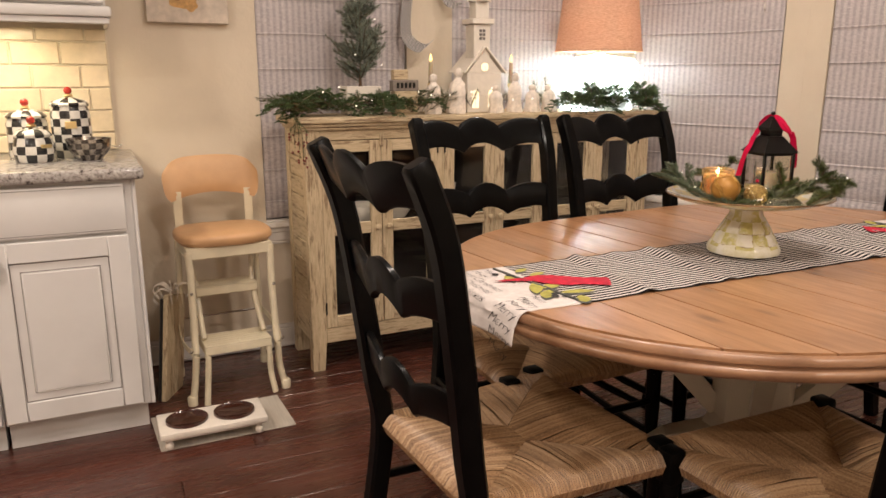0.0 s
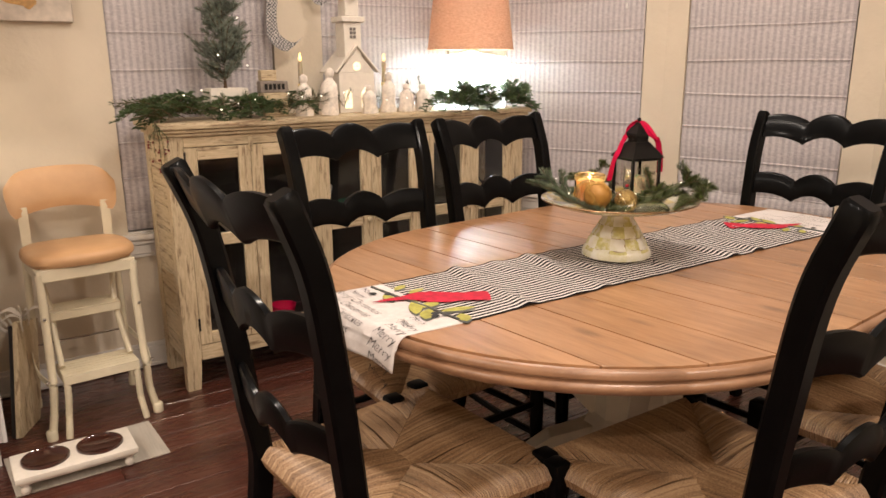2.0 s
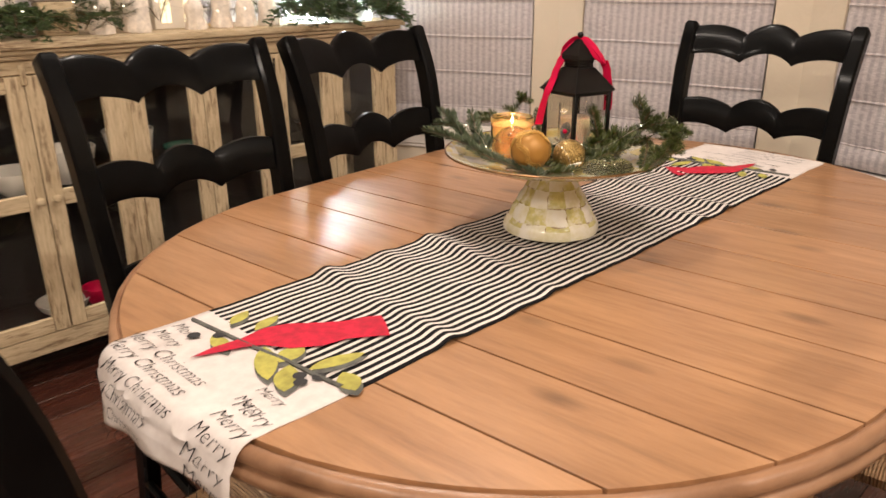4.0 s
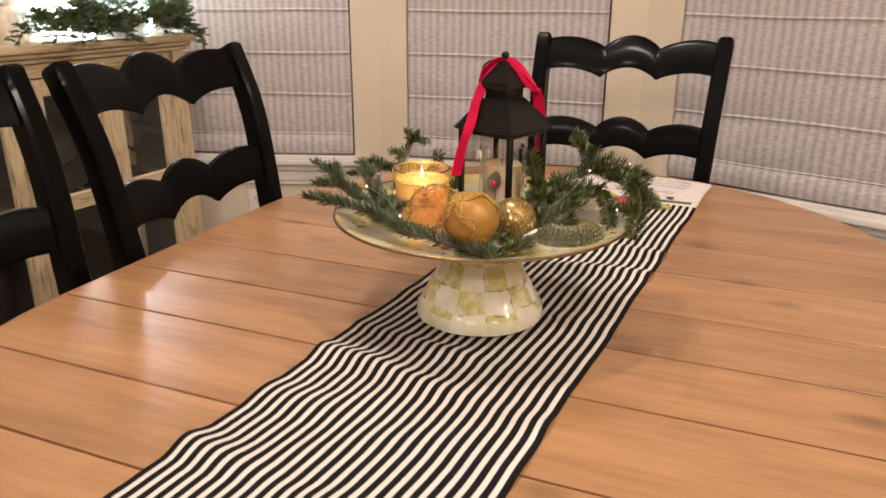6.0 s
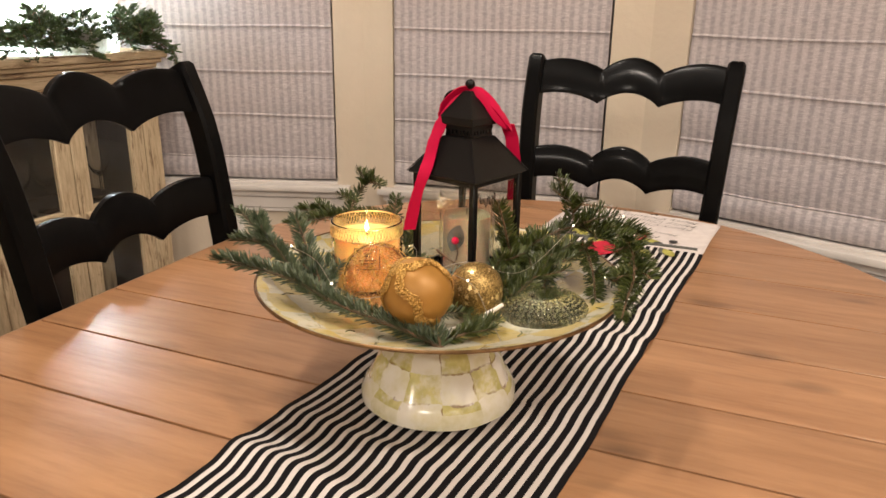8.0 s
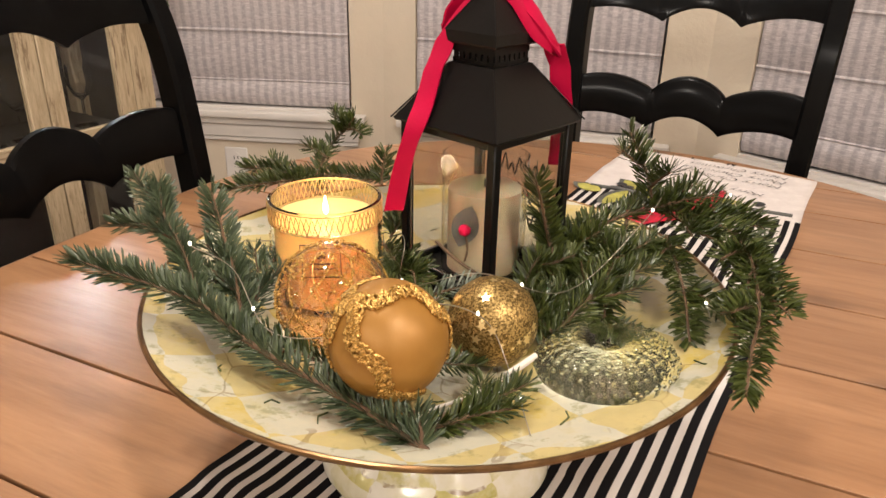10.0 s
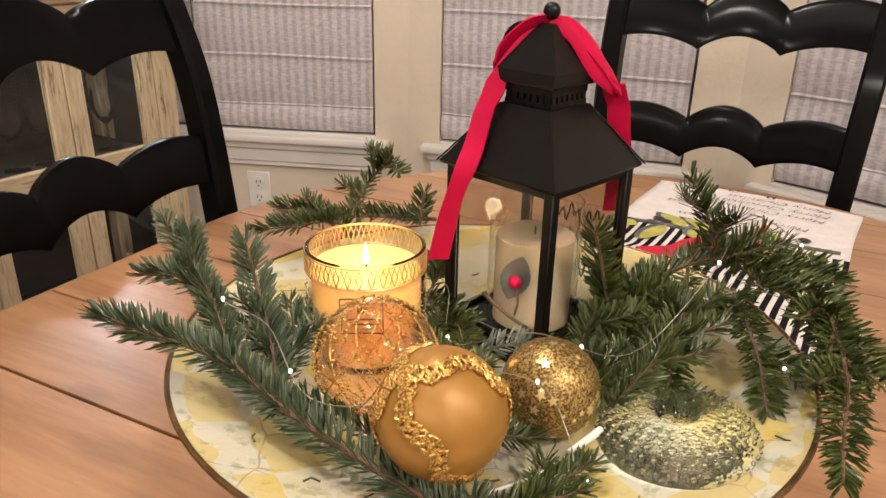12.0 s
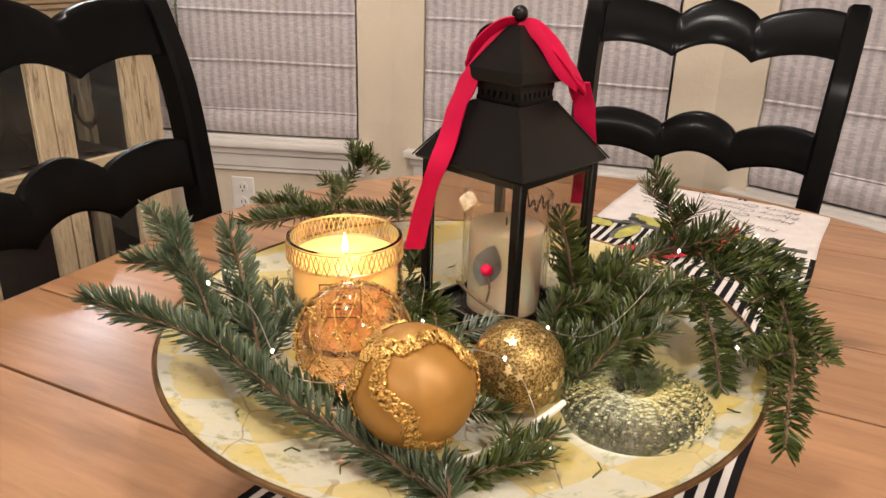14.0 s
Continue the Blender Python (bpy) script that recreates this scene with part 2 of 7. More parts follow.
def pedestal_glaze():
    """Cream glaze with uneven olive-yellow squares in rings, edged by fine brown strokes."""
    m, t, p = graph("olive_yellow_square_glaze")
    v = coords(t)
    sp = t.nodes.new("ShaderNodeSeparateXYZ")
    t.links.new(v, sp.inputs[0])
    wob = math_node(t, "MULTIPLY", math_node(t, "SUBTRACT", noise_tex(t, v, 30, 3), 0.5), 0.5)
    u = math_node(t, "ADD", math_node(t, "MULTIPLY", math_node(t, "ARCTAN2", sp.outputs[1], sp.outputs[0]), 12 / math.tau), math_node(t, "ADD", wob, 20.0))
    w = math_node(t, "ADD", math_node(t, "MULTIPLY", sp.outputs[2], 1 / 0.027), math_node(t, "ADD", wob, 3.96))
    cell = math_node(t, "MODULO", math_node(t, "ADD", math_node(t, "FLOOR", u), math_node(t, "FLOOR", w)), 2.0)
    patch = ramp(t, noise_tex(t, v, 48, 4, 0.65), [(0.34, (0.08,) * 3), (0.54, (0.9,) * 3)])
    low = math_node(t, "GREATER_THAN", sp.outputs[2], 0.020)
    fac = math_node(t, "MULTIPLY", math_node(t, "MULTIPLY", cell, patch), math_node(t, "ADD", math_node(t, "MULTIPLY", low, 0.7), 0.25))
    ground = ramp(t, noise_tex(t, v, 34, 4), [(0.35, (0.70, 0.66, 0.44)), (0.55, (0.80, 0.77, 0.66)), (0.7, (0.83, 0.80, 0.72))])
    olive = ramp(t, noise_tex(t, v, 70, 4), [(0.3, (0.42, 0.38, 0.07)), (0.7, (0.66, 0.60, 0.20))])
    col = mix(t, fac, ground, olive)
    edge = math_node(t, "LESS_THAN", math_node(t, "FRACT", u), 0.045)
    ring = math_node(t, "LESS_THAN", math_node(t, "FRACT", w), 0.07)
    stroke = math_node(t, "MULTIPLY", math_node(t, "MAXIMUM", edge, ring), ramp(t, noise_tex(t, v, 60, 3), [(0.50, (0, 0, 0)), (0.62, (0.75, 0.75, 0.75))]))
    stroke = math_node(t, "MULTIPLY", stroke, low)
    t.links.new(mix(t, stroke, col, (0.20, 0.10, 0.03)), p.inputs["Base Color"])
    p.inputs["Roughness"].default_value, p.inputs["Coat Weight"].default_value = 0.2, 0.6
    return m


def glitter(name, base, bright, cells=900.0):
    m, t, p = graph(name)
    vo = node(t, "ShaderNodeTexVoronoi", Scale=cells)
    t.links.new(coords(t), vo.inputs["Vector"])
    t.links.new(ramp(t, math_node(t, "FRACT", math_node(t, "MULTIPLY", vo.outputs["Color"], 7.3)), [(0.2, base), (0.9, bright)]), p.inputs["Base Color"])
    p.inputs["Metallic"].default_value, p.inputs["Roughness"].default_value = 0.75, 0.42
    nm = t.nodes.new("ShaderNodeBump")
    nm.inputs["Strength"].default_value, nm.inputs["Distance"].default_value = 1.0, 0.001
    t.links.new(vo.outputs["Color"], nm.inputs["Height"])
    t.links.new(nm.outputs[0], p.inputs["Normal"])
    return m


WALL = plain("cream_wall_paint", (0.67, 0.58, 0.46), 0.75, vary=0.05, scale=3, relief=0.45, fine=34, dist=0.004)
CEIL = plain("white_ceiling_paint", (0.78, 0.75, 0.70), 0.85, vary=0.03, relief=0.3, fine=60)
TRIM = plain("white_trim_paint", (0.74, 0.70, 0.66), 0.38, vary=0.04, relief=0.05)
FLOORW = timber("cherry_floor", ((0.036, 0.012, 0.009), (0.078, 0.025, 0.017), (0.130, 0.044, 0.028)), 0.24, "x", 5, 10, 0.25, 0.40, 0.12)
SUBFLOOR = plain("dark_subfloor", (0.02, 0.01, 0.008), 0.7)
TABLEW = timber("honey_pine_top", ((0.215, 0.100, 0.043), (0.368, 0.188, 0.087), (0.470, 0.255, 0.125)), 0.34, "y", 8, 10, 0.45, 0.16, 0.2, 5.5)
EDGEW = timber("honey_pine_edge", ((0.17, 0.082, 0.042), (0.29, 0.152, 0.082), (0.38, 0.212, 0.118)), 0.33, "x", 7, 6, 0.2, 0.0, 0.15)
BLACK = plain("rubbed_black_paint", (0.0022, 0.0021, 0.0022), 0.36, vary=0.4, scale=30, relief=0.10, fine=90, Specular_IOR_Level=0.06, Coat_Weight=0.10, Coat_Roughness=0.14)
CREAMP = plain("cream_furniture_paint", (0.60, 0.54, 0.44), 0.45, vary=0.08, scale=9)
CABP = plain("white_cabinet_paint", (0.67, 0.655, 0.645), 0.42, vary=0.04, scale=6, relief=0.06)
GLAZE = plain("dark_glaze_line", (0.16, 0.14, 0.13), 0.5)
DARKM = plain("dark_bronze", (0.02, 0.018, 0.016), 0.35, 0.6)
STOOLP = plain("cream_enamel", (0.72, 0.64, 0.47), 0.3, vary=0.06, scale=14, relief=0.05, coat=0.3)
VINYL = plain("tan_vinyl", (0.60, 0.355, 0.18), 0.42, vary=0.08, scale=8, relief=0.12, fine=400)
STEEL = plain("bright_steel", (0.60, 0.58, 0.55), 0.22, 1.0)
SHADE = shade_cloth()
RUN = runner_cloth()
GRANITE = granite()
TILE = plain("ivory_tile", (0.74, 0.62, 0.44), 0.25, vary=0.10, scale=18, relief=0.3, fine=50, coat=0.3, dist=0.002)
GROUT = plain("pale_grout", (0.72, 0.64, 0.50), 0.9)
WORNZ, WORNX, WORNY = worn_wood("worn_cream_wood_upright"), worn_wood("worn_cream_wood_level", "x"), worn_wood("worn_cream_wood_deep", "y")
# Near-black tone that puts the sideboard's dim inside into the colour.
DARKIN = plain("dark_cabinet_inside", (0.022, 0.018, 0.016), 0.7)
PANE = clear("window_glass")
SMOKE = clear("cabinet_glass", (0.9, 0.9, 0.88))
PLATE = plate_glaze()
GOLDRIM = plain("bronze_gold_rim", (0.20, 0.115, 0.05), 0.3, 0.8, vary=0.4, scale=60)
CHECKY = pedestal_glaze()
CHECKB = checks("black_white_checks", (0.76, 0.73, 0.66), (0.018, 0.018, 0.02), 0.027, 0.25, cylinder=12, soft=0.15)
CHECKBOWL = checks("dark_silver_checks", (0.42, 0.38, 0.33), (0.10, 0.085, 0.075), 0.02, 0.18, cylinder=20, soft=0.3)
CHECKBOWL.node_tree.nodes["Principled BSDF"].inputs["Metallic"].default_value = 0.85
KNOB = plain("red_glass_knob", (0.42, 0.03, 0.02), 0.12, coat=0.6)
BOWLB = plain("brown_glazed_bowl", (0.045, 0.014, 0.010), 0.15, vary=0.3, coat=0.5)
MATM = timber("striped_woven_mat", ((0.26, 0.22, 0.18), (0.50, 0.45, 0.38), (0.62, 0.57, 0.50)), 0.8, "y", 4, 16)
LINEN, LT_, lp_ = graph("oatmeal_linen")
lin = ramp(LT_, noise_tex(LT_, coords(LT_, (1, 1, 7)), 60, 5, 0.75), [(0.35, (0.58, 0.33, 0.22)), (0.65, (0.86, 0.59, 0.43))])
tl_, df_, mx_ = LT_.nodes.new("ShaderNodeBsdfTranslucent"), LT_.nodes.new("ShaderNodeBsdfDiffuse"), LT_.nodes.new("ShaderNodeMixShader")
LT_.links.new(lin, tl_.inputs[0])
LT_.links.new(lin, df_.inputs[0])
mx_.inputs[0].default_value = 0.22
LT_.links.new(df_.outputs[0], mx_.inputs[1])
LT_.links.new(tl_.outputs[0], mx_.inputs[2])
LT_.links.new(mx_.outputs[0], LT_.nodes["Material Output"].inputs[0])
LAMPW, LB_, lq_ = graph("crinkled_white_glass")
lbc = ramp(LB_, noise_tex(LB_, coords(LB_), 26, 5, 0.7), [(0.35, (0.34, 0.33, 0.20)), (0.5, (0.60, 0.60, 0.52)), (0.65, (0.74, 0.75, 0.74))])
tl2, df2, mx2 = LB_.nodes.new("ShaderNodeBsdfTranslucent"), LB_.nodes.new("ShaderNodeBsdfDiffuse"), LB_.nodes.new("ShaderNodeMixShader")
LB_.links.new(lbc, tl2.inputs[0])
LB_.links.new(lbc, df2.inputs[0])
mx2.inputs[0].default_value = 0.7
LB_.links.new(df2.outputs[0], mx2.inputs[1])
LB_.links.new(tl2.outputs[0], mx2.inputs[2])
LB_.links.new(mx2.outputs[0], LB_.nodes["Material Output"].inputs[0])
CHINA = plain("white_bisque", (0.76, 0.70, 0.62), 0.5, vary=0.06, scale=40)
FIGURE = plain("aged_ivory_resin", (0.78, 0.70, 0.62), 0.5, vary=0.22, scale=55)


def fir(name, tones, rough=0.32):
    """Needles that differ one from another, with a waxy gloss."""
    m, t, p = graph(name)
    isl = t.nodes.new("ShaderNodeNewGeometry").outputs["Random Per Island"]
    a = ramp(t, isl, [(0.0, tones[0]), (0.55, tones[1]), (1.0, tones[2])])
    b = ramp(t, noise_tex(t, coords(t), 45, 4), [(0.3, tones[0]), (0.7, tones[2])])
    t.links.new(mix(t, 0.4, a, b), p.inputs["Base Color"])
    p.inputs["Roughness"].default_value = rough
    p.inputs["Specular IOR Level"].default_value = 0.6
    return m


FIR = fir("fir_needles", ((0.010, 0.019, 0.003), (0.031, 0.047, 0.008), (0.115, 0.135, 0.030)))
FIRB = fir("blue_fir_needles", ((0.015, 0.027, 0.010), (0.050, 0.073, 0.030), (0.125, 0.155, 0.080)), 0.38)
FROST = fir("frosted_needles", ((0.060, 0.080, 0.055), (0.140, 0.180, 0.125), (0.30, 0.33, 0.27)), 0.55)
CEDAR = plain("cedar_sprays", (0.062, 0.098, 0.034), 0.5, vary=0.5, scale=40, relief=0)
BARK = plain("twig_bark", (0.13, 0.075, 0.04), 0.8, vary=0.3, scale=80)
BERRY = plain("dull_red_berry", (0.16, 0.018, 0.015), 0.4)
RIBBON = plain("red_velvet", (0.46, 0.003, 0.044), 0.5, vary=0.12, scale=25, relief=0.2, fine=500, Specular_IOR_Level=0.12)
GINGHAM = checks("black_white_gingham", (0.66, 0.62, 0.60), (0.04, 0.04, 0.045), 0.0075, 0.8)
LANT = plain("black_lantern_metal", (0.004, 0.0035, 0.0035), 0.38, 0.0, vary=0.3, scale=40, relief=0.1, Specular_IOR_Level=0.25)
LANTPANE = clear("smoky_lantern_glass", (0.80, 0.78, 0.74), 0.02, 1.22)
# Ivory darkened for the lantern's shade; amber carries the flame's glow in its colour.
WAX = plain("shade_dimmed_ivory_wax", (0.42, 0.325, 0.21), 0.45, vary=0.04, Subsurface_Weight=0.4, Subsurface_Scale=0.01)
WAXY = plain("glow_tinted_amber_wax", (0.88, 0.56, 0.21), 0.4, vary=0.04, Subsurface_Weight=0.5, Subsurface_Scale=0.02)
JAR = clear("amber_tint_glass", (1.0, 0.93, 0.78), 0.04)
JARGOLD = plain("gold_leaf_pattern", (0.70, 0.52, 0.26), 0.3, 0.9, vary=0.3, scale=90)
GOLDB = plain("matte_gold_ball", (0.36, 0.175, 0.033), 0.42, 0.25, vary=0.10, scale=30, relief=0.08, fine=500)
CORD = glitter("gold_braid", (0.32, 0.17, 0.03), (0.85, 0.55, 0.18), 1200)
STARB = glitter("gold_glitter", (0.13, 0.080, 0.020), (0.56, 0.38, 0.14), 1100)
STARC = plain("pale_gold_star", (0.92, 0.72, 0.36), 0.3, 0.85)
AMBER = clear("amber_ball_glass", (0.95, 0.79, 0.70), 0.05, 1.22)
AMBER.node_tree.nodes["Principled BSDF"].inputs["Coat Weight"].default_value = 1.0
LIDG = clear("pressed_glass", (0.90, 0.93, 0.86), 0.03, 1.45)
lt_ = LIDG.node_tree
bump(lt_, lt_.nodes["Principled BSDF"], noise_tex(lt_, coords(lt_), 300, 2), 0.5, 0.002)
FAIRY = glow("fairy_light", (1.0, 0.90, 0.70), 4)
FLAME = glow("candle_flame", (1.0, 0.80, 0.42), 14)
LEDTIP = glow("led_candle_tip", (1.0, 0.66, 0.22), 3)
UNSEEN_CANGLOW = glow("unseen_can_disc", (1.0, 0.86, 0.68), 6)
WIRE = plain("thin_silver_wire", (0.55, 0.50, 0.44), 0.3, 0.9)
REDCLOTH = plain("red_printed_cloth", (0.46, 0.004, 0.030), 0.75, vary=0.3, scale=70)
LEAFCLOTH = plain("olive_printed_leaf", (0.40, 0.37, 0.08), 0.8, vary=0.3, scale=50)
GREYCLOTH = plain("grey_printed_leaf", (0.10, 0.10, 0.09), 0.8, vary=0.4, scale=60)
INK = plain("black_ink", (0.03, 0.028, 0.03), 0.8)
RUSH, RUSHT, rp = graph("woven_rush")
rv = RUSHT.nodes.new("ShaderNodeNewGeometry").outputs["Random Per Island"]
rn = noise_tex(RUSHT, coords(RUSHT), 90, 5, 0.7)
streak = noise_tex(RUSHT, coords(RUSHT, (40, 40, 40)), 7.0, 6, 0.75)
rush_tone = ramp(RUSHT, rv, [(0.0, (0.10, 0.050, 0.022)), (0.2, (0.24, 0.135, 0.064)), (0.75, (0.36, 0.215, 0.110)), (1.0, (0.56, 0.38, 0.215))])
RUSHT.links.new(mix(RUSHT, 0.5, rush_tone, ramp(RUSHT, streak, [(0.36, (0.085, 0.042, 0.020)), (0.5, (0.28, 0.160, 0.080)), (0.64, (0.52, 0.345, 0.195))])), rp.inputs["Base Color"])
rp.inputs["Roughness"].default_value = 0.42
bump(RUSHT, rp, rn, 0.4, 0.001)

# ---- mesh helpers ----


def link_mesh(name, bm, material, smooth=False):
    me = bpy.data.meshes.new(name)
    bmesh.ops.recalc_face_normals(bm, faces=bm.faces[:])
    bm.to_mesh(me)
    bm.free()
    me.materials.append(material)
    if smooth:
        me.polygons.foreach_set("use_smooth", [True] * len(me.polygons))
        me.set_sharp_from_angle(angle=radians(40))
    return me


def part(name, bm, material, parent=None, label="", smooth=True):
    ob = new(name, link_mesh(name, bm, material, smooth))
    if parent:
        ob.parent = parent
    if label:
        ob["label"] = label
    return ob


def structure(name, bm, material, label, category, smooth=False):
    return tagged(part(name, bm, material, None, "", smooth), label, category, "", "structure")


def thing(name, label, category, where=(0, 0, 0), turn=0.0, group=""):
    e = new(name)
    e.empty_display_size = 0.05
    e.matrix_world = pose(*where, 0, 0, turn)
    return tagged(e, label, category, group)


def box(bm, lo, hi, bevel=0.0, m=None, seg=1):
    c = [(a + b) / 2 for a, b in zip(lo, hi)]
    s = [abs(b - a) for a, b in zip(lo, hi)]
    r = bmesh.ops.create_cube(bm, size=1.0, matrix=Matrix.Translation(c) @ Matrix.Diagonal((*s, 1)))
    vs = r["verts"]
    if bevel:
        es = list({e for v in vs for e in v.link_edges})
        out = bmesh.ops.bevel(bm, geom=es, offset=bevel, segments=seg, affect="EDGES", profile=0.5)
        vs = list({v for v in out["verts"]} | {v for v in vs if v.is_valid})
    if m is not None:
        bmesh.ops.transform(bm, matrix=m, verts=vs)
    return bm


def boxed(lo, hi, bevel=0.0, m=None, seg=1):
    return box(bmesh.new(), lo, hi, bevel, m, seg)


def lathe(bm, profile, seg=32, at=(0, 0, 0), m=None, squash=None):
    """Turn a profile of (radius, height) round the upright axis."""
    rings = []
    for r, z in profile:
        if r < 1e-5:
            rings.append([bm.verts.new((at[0], at[1], at[2] + z))])
            continue
        rings.append([bm.verts.new((at[0] + r * (squash(k, z) if squash else 1) * math.cos(math.tau * k / seg), at[1] + r * (squash(k, z) if squash else 1) * math.sin(math.tau * k / seg), at[2] + z)) for k in range(seg)])
    for a, b in zip(rings, rings[1:]):
        for k in range(seg):
            q = [a[k % len(a)], a[(k + 1) % len(a)], b[(k + 1) % len(b)], b[k % len(b)]]
            q = list(dict.fromkeys(q))
            if len(q) > 2:
                try:
                    bm.faces.new(q)
                except ValueError:
                    pass
    if m is not None:
        bmesh.ops.transform(bm, matrix=m, verts=[v for r in rings for v in r])
    return bm


def turned(profile, seg=32, at=(0, 0, 0), m=None):
    return lathe(bmesh.new(), profile, seg, at, m)


def ball(bm, c, r, seg=16, rings=10, squash=1.0):
    return lathe(bm, [(r * math.sin(math.pi * i / rings) if 0 < i < rings else 0, -r * squash * math.cos(math.pi * i / rings)) for i in range(rings + 1)], seg, c)


def tube(bm, pts, radius, seg=6, wide=1.0, up=(0, 0, 1), cap=True, square=False):
    """A rod along points; radius may be a list; wide stretches it across the given up."""
    pts = [Vector(p) for p in pts]
    rad = radius if isinstance(radius, (list, tuple)) else [radius] * len(pts)
    seg = 8 if square else seg
    rings = []
    for i, p in enumerate(pts):
        d = (pts[min(i + 1, len(pts) - 1)] - pts[max(i - 1, 0)]).normalized()
        u = Vector(up) - d * d.dot(Vector(up))
        if u.length < 1e-4:
            u = Vector((1, 0, 0)) - d * d.x
        u.normalize()
        s = d.cross(u)
        rings.append([bm.verts.new(p + rad[i] * (u * math.sin(a) + s * wide * math.cos(a))) for a in ([math.pi / 4 + math.pi / 2 * (k // 2) + (0.16 if k % 2 else -0.16) for k in range(8)] if square else [math.tau * (k + 0.5) / seg for k in range(seg)])])
    for a, b in zip(rings, rings[1:]):
        for k in range(seg):
            bm.faces.new((a[k], a[(k + 1) % seg], b[(k + 1) % seg], b[k]))
    if cap and seg > 2:
        bm.faces.new(rings[0][::-1])
        bm.faces.new(rings[-1])
    return bm


def spline(pts, n=8):
    """Smooth points through the given ones."""
    P = [Vector(p) for p in pts]
    P = [P[0] * 2 - P[1]] + P + [P[-1] * 2 - P[-2]]
    out = []
    for i in range(1, len(P) - 2):
        for k in range(n):
            t = k / n
            out.append(0.5 * (2 * P[i] + (P[i + 1] - P[i - 1]) * t + (2 * P[i - 1] - 5 * P[i] + 4 * P[i + 1] - P[i + 2]) * t * t + (3 * P[i] - P[i - 1] - 3 * P[i + 1] + P[i + 2]) * t ** 3))
    out.append(P[-2])
    return out


def prism(bm, outline, z0, z1, m=None, bevel=0.0):
    lo = [bm.verts.new((x, y, z0)) for x, y in outline]
    hi = [bm.verts.new((x, y, z1)) for x, y in outline]
    n = len(lo)
    bm.faces.new(lo[::-1])
    top = bm.faces.new(hi)
    for k in range(n):
        bm.faces.new((lo[k], lo[(k + 1) % n], hi[(k + 1) % n], hi[k]))
    if bevel:
        bmesh.ops.bevel(bm, geom=list(top.edges), offset=bevel, segments=1, affect="EDGES")
    if m is not None:
        bmesh.ops.transform(bm, matrix=m, verts=bm.verts[:])
    return bm


def ribbon(bm, pts, width, across, thick=0.0008):
    """A band of cloth along points; across gives its width direction at each point or once."""
    pts = [Vector(p) for p in pts]
    ac = across if isinstance(across, list) else [across] * len(pts)
    wd = width if isinstance(width, list) else [width] * len(pts)
    rows = []
    for i, p in enumerate(pts):
        d = (pts[min(i + 1, len(pts) - 1)] - pts[max(i - 1, 0)]).normalized()
        a = Vector(ac[i]).normalized()
        nrm = d.cross(a).normalized() * thick
        rows.append([bm.verts.new(p - a * wd[i] / 2 + nrm), bm.verts.new(p + nrm * 2.0), bm.verts.new(p + a * wd[i] / 2 + nrm), bm.verts.new(p + a * wd[i] / 2 - nrm), bm.verts.new(p), bm.verts.new(p - a * wd[i] / 2 - nrm)])
    for a, b in zip(rows, rows[1:]):
        for k in range(6):
            bm.faces.new((a[k], a[(k + 1) % 6], b[(k + 1) % 6], b[k]))
    bm.faces.new(rows[0])
    bm.faces.new(rows[-1][::-1])
    return bm


def fir_needles(bm, path, length, width, rng, per_metre=2000, start=0.03):
    """Flat blunt needles combed to both sides and upward along a fir twig."""
    pts = [Vector(p) for p in path]
    total = sum((b - a).length for a, b in zip(pts, pts[1:]))
    count = max(14, int(total * per_metre))
    up = Vector((0, 0, 1))
    for k in range(count):
        f = start + (1 - start) * (k + rng.random()) / count
        s = f * (len(pts) - 1)
        i = min(int(s), len(pts) - 2)
        p = pts[i].lerp(pts[i + 1], s - i)
        d = (pts[i + 1] - pts[i]).normalized()
        n = up - d * d.z
        n = n.normalized() if n.length > 1e-3 else Vector((1, 0, 0))
        side = d.cross(n)
        a = rng.choice((-1, 1)) * rng.uniform(0.05, 1.0) ** 0.8 * 2.0
        out = side * math.sin(a) + n * math.cos(a)
        way = (out + d * (rng.uniform(0.35, 0.75) + 1.2 * max(0, f - 0.9) / 0.1)).normalized()
        L = length * rng.uniform(0.78, 1.08) * (1 - 0.25 * max(0, f - 0.85) / 0.15)
        w = (d - way * way.dot(d))
        w = (w.normalized() if w.length > 1e-3 else side) * width
        q = way.cross(w).normalized() * width * 0.35
        curl = (n * 0.10 + d * 0.10) * L
        m1, m2 = p + way * L * 0.30, p + way * L * 0.86 + curl * 0.7
        tip = p + way * L + curl
        v = [bm.verts.new(x) for x in (p, m1 + w, m1 + q, m1 - w, m2 + w * 0.9, m2 + q, m2 - w * 0.9, tip)]
        for g in ((0, 1, 2), (0, 2, 3), (1, 4, 5, 2), (2, 5, 6, 3), (4, 7, 5), (5, 7, 6)):
            bm.faces.new([v[j] for j in g])


